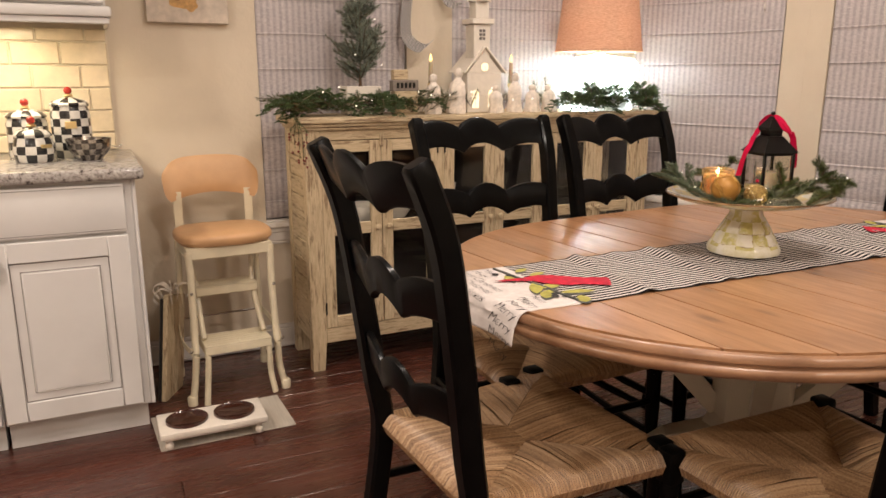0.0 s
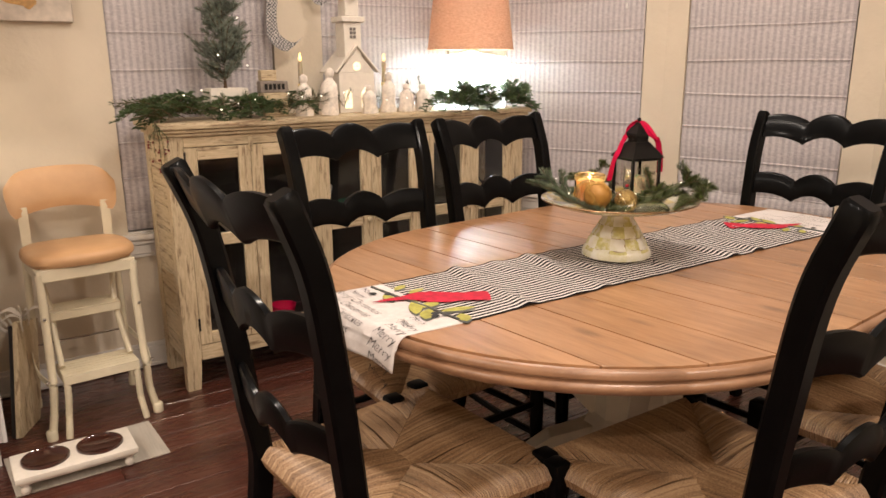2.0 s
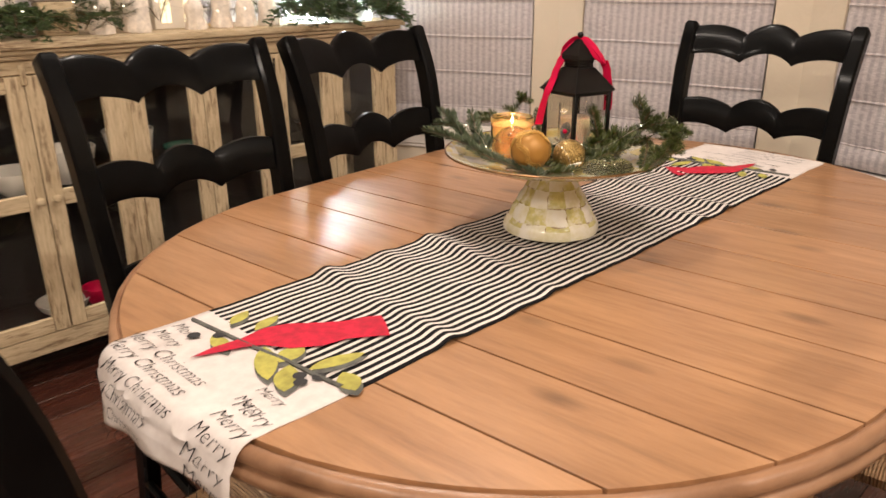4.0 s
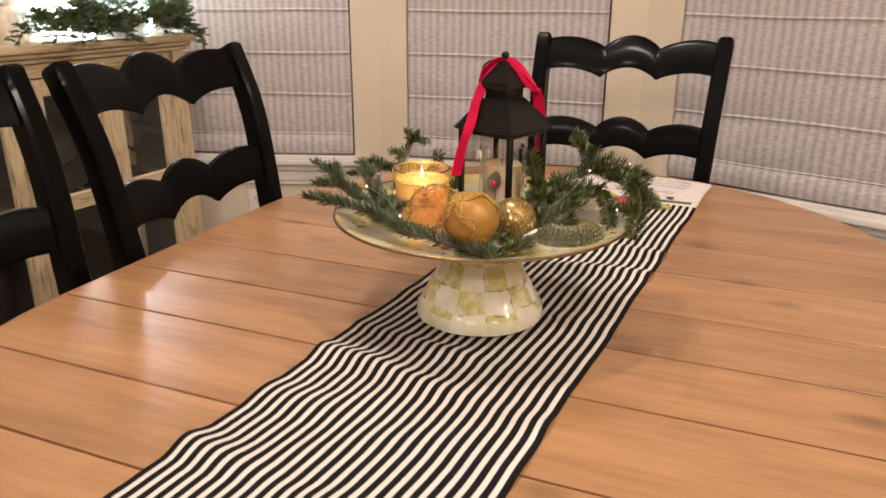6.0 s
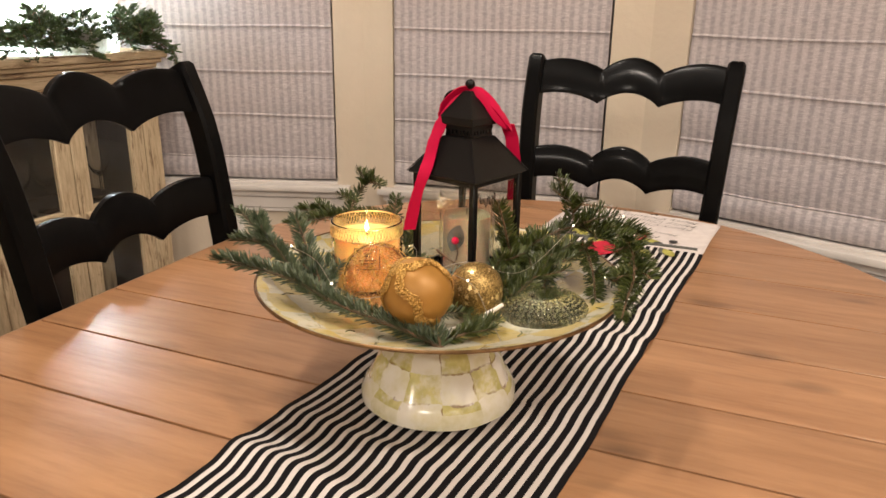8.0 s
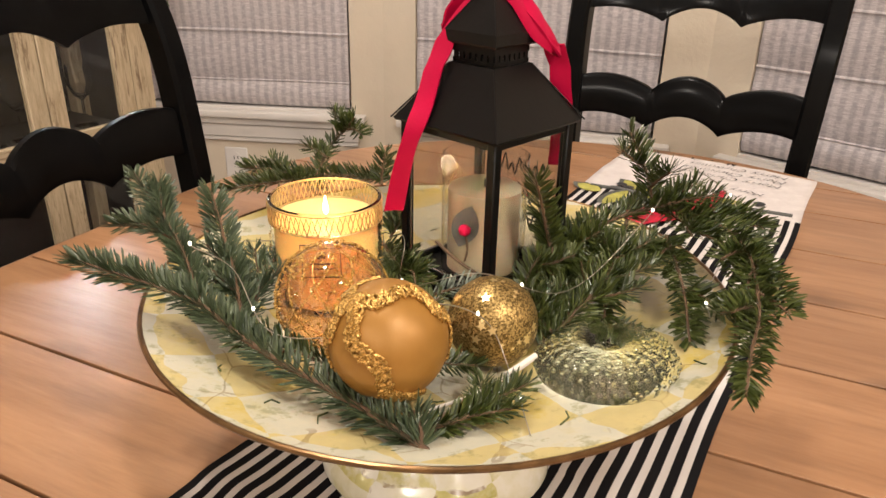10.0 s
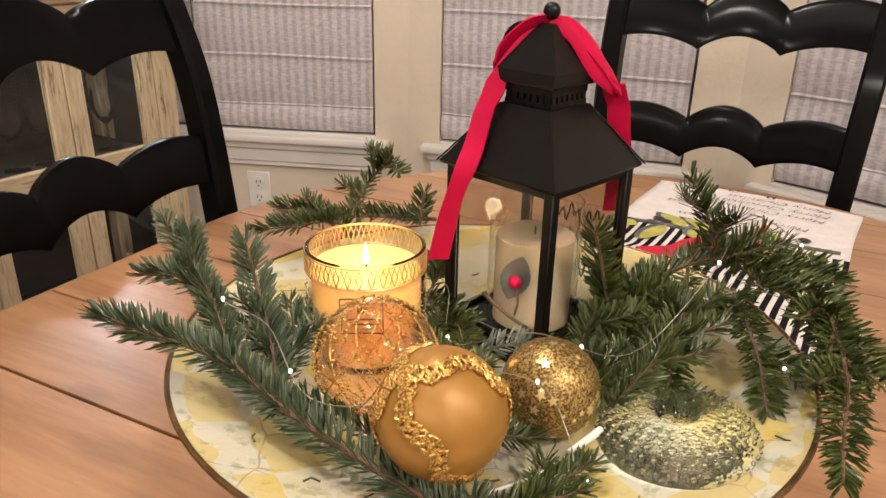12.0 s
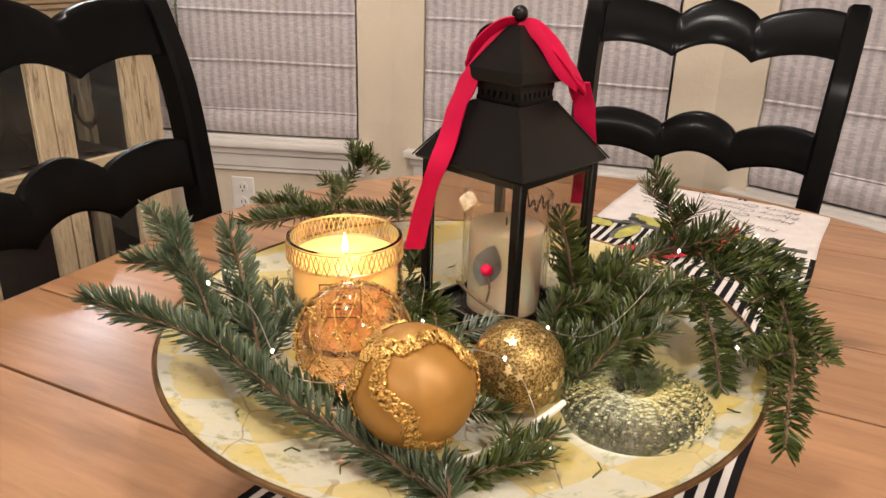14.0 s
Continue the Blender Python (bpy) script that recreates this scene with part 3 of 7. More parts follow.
def needles(bm, path, length, width, rng, per_metre=900, flat=0.35, lean=0.9, start=0.05, normal=(0, 0, 1)):
    """Needles in a brush round a twig, longest mid-way, leaning to the tip."""
    pts = [Vector(p) for p in path]
    total = sum((b - a).length for a, b in zip(pts, pts[1:]))
    count = max(8, int(total * per_metre))
    for k in range(count):
        f = start + (1 - start) * (k + rng.random()) / count
        s = f * (len(pts) - 1)
        i = min(int(s), len(pts) - 2)
        p = pts[i].lerp(pts[i + 1], s - i)
        d = (pts[i + 1] - pts[i]).normalized()
        n = Vector(normal) - d * d.dot(Vector(normal))
        n = n.normalized() if n.length > 1e-4 else Vector((1, 0, 0))
        side = d.cross(n)
        a = rng.uniform(0, math.tau)
        out = (side * math.cos(a) + n * (math.sin(a) * (1 - flat) + flat * 0.35)).normalized()
        way = (out + d * lean * rng.uniform(0.6, 1.3) * (1 + 0.8 * max(0, f - 0.85) / 0.15)).normalized()
        L = length * rng.uniform(0.75, 1.1) * (1 - 0.35 * max(0, f - 0.8) / 0.2)
        w = way.cross(d)
        w = (w.normalized() if w.length > 1e-4 else side) * width
        h = way.cross(w).normalized() * width * 0.4
        b0, tip, mid = p, p + way * L + n * L * 0.06, p + way * L * 0.6
        v = [bm.verts.new(b0), bm.verts.new(mid + w), bm.verts.new(mid + h), bm.verts.new(mid - w), bm.verts.new(tip)]
        bm.faces.new((v[0], v[1], v[2]))
        bm.faces.new((v[0], v[2], v[3]))
        bm.faces.new((v[4], v[2], v[1]))
        bm.faces.new((v[4], v[3], v[2]))
        bm.faces.new((v[0], v[3], v[4], v[1]))

# ---- structure ----
CEILING_Z = 2.60
P = [(-2.6, 3.34), (2.70, 3.34), (3.09, 2.465), (3.28, 1.61), (3.05, 0.70), (2.45, -0.10), (2.45, -1.7), (-2.6, -1.7)]
SILL_Z, HEAD_Z = 0.60, 2.20


def wall_frame(a, b):
    d = Vector((b[0] - a[0], b[1] - a[1], 0))
    n = d.normalized()
    return Matrix(((n.x, -n.y, 0, a[0]), (n.y, n.x, 0, a[1]), (0, 0, 1, 0), (0, 0, 0, 1))), d.length


def wall(name, a, b, openings=(), thick=0.14):
    """A wall whose inner face runs from a to b, with openings (from, to, sill, head) along it."""
    m, length = wall_frame(a, b)
    bm = bmesh.new()
    at = 0.0
    for s0, s1, z0, z1 in openings:
        box(bm, (at, 0, 0), (s0, thick, CEILING_Z), 0, m)
        box(bm, (s0, 0, 0), (s1, thick, z0), 0, m)
        box(bm, (s0, 0, z1), (s1, thick, CEILING_Z), 0, m)
        at = s1
    box(bm, (at, 0, 0), (length, thick, CEILING_Z), 0, m)
    return structure(name, bm, WALL, "cream painted plaster wall with light orange-peel texture", "wall")


def along(a, b, point):
    d = (Vector(b) - Vector(a)).normalized()
    return (Vector(point) - Vector(a)).dot(d)


OPEN = {
    0: [(0.935 + 2.6, 1.603 + 2.6, 0.575, HEAD_Z), (1.829 + 2.6, 2.52 + 2.6, 0.575, HEAD_Z)],
    1: [(along(P[1], P[2], (2.765, 3.195)), along(P[1], P[2], (3.051, 2.554)), SILL_Z, HEAD_Z)],
    2: [(along(P[2], P[3], (3.11, 2.371)), along(P[2], P[3], (3.256, 1.718)), SILL_Z, HEAD_Z)],
    3: [(along(P[3], P[4], (3.253, 1.502)), along(P[3], P[4], (3.086, 0.834)), SILL_Z, HEAD_Z)],
}
NAMES = ["wall_north", "wall_bay_north", "wall_bay_middle", "wall_bay_south", "wall_bay_end", "wall_east", "wall_south", "wall_west"]
for i, nm in enumerate(NAMES):
    wall(nm, P[i], P[(i + 1) % len(P)], OPEN.get(i, ()))

bm = bmesh.new()
prism(bm, [(-2.75, -1.85), (3.5, -1.85), (3.5, 3.5), (-2.75, 3.5)], CEILING_Z, CEILING_Z + 0.1)
structure("ceiling", bm, CEIL, "white painted flat ceiling with assumed recessed lights", "ceiling")
bm = bmesh.new()
prism(bm, [(-2.75, -1.85), (3.5, -1.85), (3.5, 3.5), (-2.75, 3.5)], -0.12, -0.014)
FLOOR = structure("floor", bm, SUBFLOOR, "dark cherry hardwood plank floor with satin varnish", "floor")

# baseboards
for i in range(len(P)):
    m, length = wall_frame(P[i], P[(i + 1) % len(P)])
    bm = bmesh.new()
    lo, hi = (0.0, length)
    if i == 0:
        lo = 0.40 + 2.6
    box(bm, (lo, -0.014, 0.002), (hi, -0.0005, 0.085), 0.002, m)
    box(bm, (lo, -0.020, 0.002), (hi, -0.0145, 0.016), 0.003, m)
    box(bm, (lo, -0.010, 0.0855), (hi, -0.0005, 0.105), 0.003, m)
    structure("baseboard", bm, TRIM, "white painted moulded wooden baseboard", "baseboard")

# windows, sills and roman shades
rng = random.Random(3)
number = 0
for i, holes in OPEN.items():
    m, length = wall_frame(P[i], P[(i + 1) % len(P)])
    for s0, s1, z0, z1 in holes:
        number += 1
        w = tagged(new("window_%d" % number), "tall white-framed window behind a closed shade", "window", "", "structure")
        w.matrix_world = m @ Matrix.Translation((s0, 0, 0))
        L = s1 - s0
        bm = bmesh.new()
        for lo, hi in (((0, 0.09, z0), (0.045, 0.12, z1)), ((L - 0.045, 0.09, z0), (L, 0.12, z1)), ((0.045, 0.09, z0), (L - 0.045, 0.12, z0 + 0.05)), ((0.045, 0.09, z1 - 0.05), (L - 0.045, 0.12, z1)), ((0.045, 0.09, (z0 + z1) / 2 - 0.02), (L - 0.045, 0.12, (z0 + z1) / 2 + 0.02))):
            box(bm, lo, hi, 0.003)
        part("window_frame", bm, TRIM, w)
        for za, zb in ((z0 + 0.05, (z0 + z1) / 2 - 0.02), ((z0 + z1) / 2 + 0.02, z1 - 0.05)):
            part("pane", boxed((0.045, 0.102, za), (L - 0.045, 0.106, zb)), PANE, w)
        bm = bmesh.new()
        box(bm, (-0.045, -0.042, z0 - 0.022), (L + 0.045, -0.001, z0 - 0.001), 0.004, None, 2)
        box(bm, (0.001, -0.001, z0 - 0.004), (L - 0.001, 0.09, z0 + 0.006), 0.001)
        part("window_sill", bm, TRIM, w)
        bm = bmesh.new()
        box(bm, (-0.03, -0.026, z0 - 0.045), (L + 0.03, -0.001, z0 - 0.0225), 0.006, None, 2)
        box(bm, (-0.022, -0.016, z0 - 0.085), (L + 0.022, -0.001, z0 - 0.0455), 0.003)
        box(bm, (-0.018, -0.011, z0 - 0.100), (L + 0.018, -0.001, z0 - 0.0855), 0.003)
        part("apron", bm, TRIM, w)

        s = thing("roman_shade", "lowered grey woven roman shade with violet stripes in the window", "window shade", group="woven window shades")
        s.matrix_world = m @ Matrix.Translation((s0, 0.012, 0))
        pitch = 0.142
        z = z0 + 0.012
        heights = [0.075] + [pitch] * 20
        for k, hgt in enumerate(heights):
            zt = min(z + hgt, z1 - 0.004)
            if zt - z < 0.02:
                break
            bm = bmesh.new()
            nu = 14
            levels = (0.0, 0.012, 0.03, 0.07, 0.16, 0.3, 0.5, 0.7, 0.84, 0.92, 0.95, 0.965, 0.98, 0.992, 1.0)
            nv = len(levels) - 1
            sag = 0.0035 + 0.010 * math.exp(-k / 1.4)
            grid = []
            for f in levels:
                row = []
                for c in range(nu + 1):
                    u = c / nu
                    out = -sag * math.sin(math.pi * f ** 0.8) * (0.7 + 0.3 * math.sin(3 * u + k)) - 0.0048 * math.exp(-(((f - 0.972) / 0.028) ** 2)) + 0.0010 * math.sin(u * 9 + k * 1.7) * math.sin(math.pi * f)
                    row.append((0.003 + u * (L - 0.010), out, z + f * (zt - z) + 0.0015 * (math.sin(u * 7 + k * 2.1) * (1 - f) + math.sin(u * 7 + (k + 1) * 2.1) * f)))
                grid.append(row)
            fr = [[bm.verts.new(p) for p in row] for row in grid]
            bk = [[bm.verts.new((p[0], p[1] + 0.003, p[2])) for p in row] for row in grid]
            for r in range(nv):
                for c in range(nu):
                    bm.faces.new((fr[r][c], fr[r][c + 1], fr[r + 1][c + 1], fr[r + 1][c]))
                    bm.faces.new((bk[r][c], bk[r + 1][c], bk[r + 1][c + 1], bk[r][c + 1]))
            for r in range(nv):
                bm.faces.new((fr[r][0], fr[r + 1][0], bk[r + 1][0], bk[r][0]))
                bm.faces.new((fr[r][nu], bk[r][nu], bk[r + 1][nu], fr[r + 1][nu]))
            for c in range(nu):
                bm.faces.new((fr[0][c], bk[0][c], bk[0][c + 1], fr[0][c + 1]))
                bm.faces.new((fr[nv][c], fr[nv][c + 1], bk[nv][c + 1], bk[nv][c]))
            part("panel", bm, SHADE, s)
            z = zt - 0.0012
        part("headrail", boxed((0.003, -0.004, z1 - 0.06), (L - 0.003, 0.03, z1 - 0.003), 0.002), TRIM, s)
        if i == 1:
            bm = bmesh.new()
            tube(bm, [(L - 0.09, -0.016, z1 - 0.05), (L - 0.088, -0.017, 1.7), (L - 0.09, -0.017, 1.50)], 0.0012, 5)
            lathe(bm, [(0, 0), (0.004, 0.002), (0.006, 0.012), (0.003, 0.028), (0, 0.03)], 8, (L - 0.09, -0.017, 1.475))
            part("cord", bm, TRIM, s, "white pull cord with a small tassel")

# wall outlet below the sill in the bay
m, length = wall_frame(P[1], P[2])
o = thing("wall_outlet", "white double wall outlet below the window sill", "outlet")
o.matrix_world = m @ Matrix.Translation((along(P[1], P[2], (2.905, 2.89)), 0, 0.42))
part("plate", boxed((-0.036, -0.006, -0.058), (0.036, -0.0005, 0.058), 0.003), TRIM, o)
for dz in (-0.024, 0.024):
    bm = bmesh.new()
    prism(bm, [(0.016 * math.cos(a), 0.019 * math.sin(a)) for a in [math.tau * k / 16 for k in range(16)]], 0, 0.0025, Matrix.Translation((0, -0.006, dz)) @ pose(0, 0, 0, 90))
    skt = part("socket", bm, TRIM, o)
    bm = bmesh.new()
    for dx in (-0.006, 0.006):
        box(bm, (dx - 0.0013, -0.0092, dz - 0.002), (dx + 0.0013, -0.0087, dz + 0.008))
    box(bm, (-0.002, -0.0092, dz - 0.012), (0.002, -0.0087, dz - 0.007))
    part("slots", bm, DARKM, o)

# recessed lights, out of view: modelled at the assumed can places
for cx, cy, watt in UNSEEN_CANS:
    c = thing("recessed_light", "assumed round recessed ceiling light out of view, with white trim", "ceiling light", (cx, cy, CEILING_Z), 0, "recessed ceiling lights")
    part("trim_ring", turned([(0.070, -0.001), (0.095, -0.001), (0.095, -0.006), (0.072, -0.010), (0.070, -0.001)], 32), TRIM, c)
    part("disc", turned([(0, -0.003), (0.069, -0.003), (0.069, -0.001), (0, -0.001)], 32), UNSEEN_CANGLOW, c)

# ---- dining table ----
TX, TY, TZ = 1.805, 1.459, 0.762
HALF, RAD = 0.241, 0.594
TURN_T = 5.0


def racetrack(off=0.0, n=28):
    out = []
    for sgn, cx in ((1, HALF), (-1, -HALF)):
        for k in range(n + 1):
            a = -math.pi / 2 + math.pi * k / n + (0 if sgn > 0 else math.pi)
            out.append((cx + (RAD + off) * math.cos(a), (RAD + off) * math.sin(a)))
    return out


table = thing("dining_table", "oval honey-pine dining table on a cream pedestal", "table", (TX, TY, 0), TURN_T)
xs = [-0.84, -0.665, -0.525, -0.400, -0.246, -0.115, 0.015, 0.175, 0.320, 0.470, 0.620, 0.740, 0.84]


def half_width(x):
    e = abs(x) - HALF
    r = RAD - 0.004
    return r if e <= 0 else math.sqrt(max(r * r - e * e, 0))


for a, b in zip(xs, xs[1:]):
    g = 0.0017
    a2, b2 = max(a + g, -HALF - RAD + 0.006), min(b - g, HALF + RAD - 0.006)
    steps = [a2 + (b2 - a2) * k / 8 for k in range(9)]
    outline = [(x, half_width(x)) for x in steps] + [(x, -half_width(x)) for x in reversed(steps)]
    bm = bmesh.new()
    prism(bm, outline, TZ - 0.022, TZ, None, 0.0005)
    part("board", bm, TABLEW, table, "", False)
bm = bmesh.new()
prof = [(-0.30, -0.024), (-0.0036, -0.024), (-0.0032, -0.0055), (-0.0012, -0.0060), (0.0010, -0.0030), (0.0050, -0.0030), (0.0095, -0.0060), (0.0125, -0.0120), (0.0120, -0.0180), (0.0085, -0.0205), (0.0062, -0.0215), (0.0062, -0.0245), (0.0110, -0.0262), (0.0150, -0.0310), (0.0150, -0.0370), (0.0105, -0.0440), (0.0010, -0.0495), (-0.03, -0.0530), (-0.06, -0.0530), (-0.06, -0.0505), (-0.30, -0.0505)]
loops = [[bm.verts.new((x, y, TZ + dz)) for x, y in racetrack(off)] for off, dz in prof]
for A, B in zip(loops, loops[1:] + loops[:1]):
    for k in range(len(A)):
        bm.faces.new((A[k], A[(k + 1) % len(A)], B[(k + 1) % len(B)], B[k]))
part("moulded_edge", bm, EDGEW, table, "stepped and rounded pine table edge")
bm = bmesh.new()
ap = [(x * 0.80, y * 0.74) for x, y in racetrack(0)]
prism(bm, ap, TZ - 0.115, TZ - 0.0515)
part("apron", bm, CREAMP, table, "cream painted apron under the top", False)
bm = bmesh.new()
lathe(bm, [(0, 0.20), (0.16, 0.20), (0.17, 0.23), (0.13, 0.26), (0.105, 0.32), (0.10, 0.46), (0.125, 0.55), (0.19, 0.60), (0.20, 0.645), (0, 0.645)], 8)
part("column", bm, CREAMP, table, "faceted cream painted pedestal column", False)
for k in range(4):
    bm = bmesh.new()
    a = math.pi / 4 + k * math.pi / 2
    c, s = math.cos(a), math.sin(a)
    pts = [(r * c * 1.25, r * s, z) for r, z in ((0.05, 0.26), (0.18, 0.22), (0.32, 0.11), (0.42, 0.045), (0.46, 0.03))]
    tube(bm, pts, [0.055, 0.05, 0.042, 0.034, 0.03], 4, 0.85)
    part("foot", bm, CREAMP, table, "", False)
    bm = bmesh.new()
    tube(bm, [(0.09 * c, 0.09 * s, 0.33), (0.36 * c * 1.2, 0.36 * s, 0.66)], 0.034, 4, 0.9)
    part("brace", bm, CREAMP, table, "", False)

# ---- chairs ----
SEAT_Z = 0.452


def arch(u):
    """Three rounded arches across a slat, meeting in cusps."""
    t = (u + 1) / 2 * 3
    k = min(int(t), 2)
    f = t - k
    h = math.sin(math.pi * f) ** 0.8 if 0 < f < 1 else 0.0
    if k == 0:
        h = math.sin(math.pi * (0.25 + 0.75 * f)) ** 0.8 if f < 1 else 0.0
    if k == 2:
        h = math.sin(math.pi * 0.75 * f) ** 0.8 if f > 0 else 0.0
    return h * (1.25 if k == 1 else 1.0)


def build_chair():
    ch = thing("dining_chair", "black ladder-back dining chair with a woven rush seat", "chair", group="chairs round the table")
    post = [(0, -0.285, 0.0), (0, -0.245, 0.20), (0, -0.215, 0.42), (0, -0.229, 0.55), (0, -0.255, 0.75), (0, -0.285, 0.93), (0, -0.329, 1.050)]
    px = lambda z: 0.201 + 0.038 * max(0, (z - 0.45))
    for s in (-1, 1):
        bm = bmesh.new()
        path = [(s * px(p.z), p.y, p.z) for p in spline(post, 5)]
        n = len(path)
        path[-1] = (path[-1][0], path[-1][1] - 0.004, path[-1][2] + 0.008)
        path.append((path[-1][0], path[-1][1] - 0.003, path[-1][2] + 0.006))
        tube(bm, path, [0.0285 - 0.002 * abs(2 * i / n - 1) for i in range(n)] + [0.021], 8, 0.86, (0, 1, 0), True, True)
        part("back_post", bm, BLACK, ch)

    def post_y(z):
        q = spline(post, 12)
        return min(q, key=lambda p: abs(p.z - z)).y
    for zc, hgt in ((1.000, 0.074), (0.805, 0.070), (0.606, 0.066)):
        bm = bmesh.new()
        nu = 42
        w = px(zc) - 0.012
        front, back = [], []
        for c in range(nu + 1):
            u = -1 + 2 * c / nu
            lift = 0.024 * arch(u)
            bow = -0.030 * (1 - u * u)
            lo, hi = zc - hgt / 2 + lift * 0.9, zc + hgt / 2 + lift
            lean = (post_y(zc + 0.04) - post_y(zc - 0.04)) / 0.08
            rows = []
            for dz, dy in ((lo, 0.008), (lo + 0.006, 0.010), (hi - 0.007, 0.009), (hi, 0.004)):
                rows.append((u * w, post_y(zc) + bow + (dz - zc) * lean + dy, dz))
            front.append([bm.verts.new(r) for r in rows])
            back.append([bm.verts.new((r[0], r[1] - (0.018 if k in (1, 2) else 0.010), r[2])) for k, r in enumerate(rows)])
        for c in range(nu):
            for k in range(3):
                bm.faces.new((front[c][k], front[c + 1][k], front[c + 1][k + 1], front[c][k + 1]))
                bm.faces.new((back[c][k], back[c][k + 1], back[c + 1][k + 1], back[c + 1][k]))
            bm.faces.new((front[c][3], front[c + 1][3], back[c + 1][3], back[c][3]))
            bm.faces.new((front[c][0], back[c][0], back[c + 1][0], front[c + 1][0]))
        for c in (0, nu):
            bm.faces.new(front[c] + back[c][::-1])
        part("back_slat", bm, BLACK, ch)
    for s in (-1, 1):
        bm = bmesh.new()
        box(bm, (s * 0.238 - 0.021, 0.199, 0.395), (s * 0.238 + 0.021, 0.241, 0.468), 0.006, None, 2)
        tube(bm, [(s * 0.238, 0.22, 0.40), (s * 0.238, 0.222, 0.25), (s * 0.236, 0.226, 0.10), (s * 0.240, 0.234, 0.0)], [0.021, 0.019, 0.016, 0.020], 10)
        part("front_leg", bm, BLACK, ch)
    for z in (0.16, 0.28):
        for s in (-1, 1):
            part("side_stretcher", tube(bmesh.new(), [(s * 0.212, -0.245, z + 0.02), (s * 0.226, 0, z), (s * 0.237, 0.22, z)], [0.009, 0.012, 0.009], 8), BLACK, ch)
    for z, y, w in ((0.20, 0.224, 0.237), (0.31, 0.222, 0.237), (0.23, -0.245, 0.212)):
        part("cross_stretcher", tube(bmesh.new(), [(-w, y, z), (0, y, z), (w, y, z)], [0.009, 0.0125, 0.009], 8), BLACK, ch)
    # rush seat: strands wrap each rail and meet at the diagonals
    fl, fr2, bl, br = Vector((-0.232, 0.232, SEAT_Z)), Vector((0.232, 0.232, SEAT_Z)), Vector((-0.196, -0.205, SEAT_Z)), Vector((0.196, -0.205, SEAT_Z))
    c0, c1 = Vector((-0.035, 0.01, SEAT_Z - 0.004)), Vector((0.035, 0.01, SEAT_Z - 0.004))
    bm = bmesh.new()
    rr = random.Random(11)
    for a, b, ca, cb in ((fl, fr2, c0, c1), (fr2, br, c1, c1), (br, bl, c1, c0), (bl, fl, c0, c0)):
        n = 84
        rail = (b - a).normalized()
        outw = rail.cross(Vector((0, 0, 1))) * -1
        mid = (a + b) / 2
        if (mid + outw).length < mid.length:
            outw = -outw
        outw.z = 0
        for k in range(n):
            f = (k + 0.5) / n
            foot = a.lerp(b, f)
            if f < 0.5:
                head = a.lerp(ca, min(1, f * 2 * 0.98))
            else:
                head = b.lerp(cb, min(1, (1 - f) * 2 * 0.98))
            if (ca - cb).length > 0:
                head = a.lerp(ca, f / 0.42) if f < 0.42 else (b.lerp(cb, (1 - f) / 0.42) if f > 0.58 else ca.lerp(cb, (f - 0.42) / 0.16))
            wd = (b - a).length / n * 0.60
            j = Vector((rr.uniform(-0.001, 0.001), rr.uniform(-0.001, 0.001), rr.uniform(-0.0012, 0.0012)))
            path = [head + Vector((0, 0, -0.004)) + j, head.lerp(foot, 0.35) + Vector((0, 0, 0.005 * min(1, (foot - head).length / 0.1))) + j, head.lerp(foot, 0.8) + Vector((0, 0, 0.007)) + j * 0.6, foot + outw * 0.004 + Vector((0, 0, 0.002)), foot + outw * 0.016 + Vector((0, 0, -0.014)), foot + outw * 0.008 + Vector((0, 0, -0.034)), foot - outw * 0.03 + Vector((0, 0, -0.04))]
            nr = [Vector((0, 0, 1))] * 3 + [(outw + Vector((0, 0, 1.2))).normalized(), outw, (outw - Vector((0, 0, 1))).normalized(), Vector((0, 0, -1))]
            rows = [[bm.verts.new(p - rail * wd), bm.verts.new(p + q * 0.0026), bm.verts.new(p + rail * wd)] for p, q in zip(path, nr)]
            for A, B in zip(rows, rows[1:]):
                for q in range(2):
                    bm.faces.new((A[q], A[q + 1], B[q + 1], B[q]))
    seat = tagged(part("rush_seat", bm, RUSH, ch, "golden-brown hand-woven rush seat"), kind="stuff")
    bm = bmesh.new()
    prism(bm, [(-0.234, 0.236), (-0.204, -0.208), (0.204, -0.208), (0.234, 0.236)], SEAT_Z - 0.036, SEAT_Z - 0.0085)
    part("seat_frame", bm, RUSH, ch, "", False)
    return ch


first = build_chair()
first.matrix_basis = pose(1.043, 1.412, 0, 0, 0, -86.8)
for x, y, turn in ((1.389, 1.859, 182.5), (1.922, 1.869, 186.4), (2.471, 1.524, 93.2), (1.519, 1.006, -0.5), (2.10, 0.90, 2)):
    copy_thing(first, pose(x, y, 0, 0, 0, turn))

# ---- table runner ----
run = thing("table_runner", "black and white striped cloth runner with script ends", "table runner", (0, 0, 0))
RY0, RY1 = 1.285, 1.595
XA, XB = 0.972, 2.600


def end_x(X, y):
    """Where the cloth leaves the rounded end of the table."""
    return X + (0.85 if X < 2 else -0.55) * (y - 1.455) ** 2


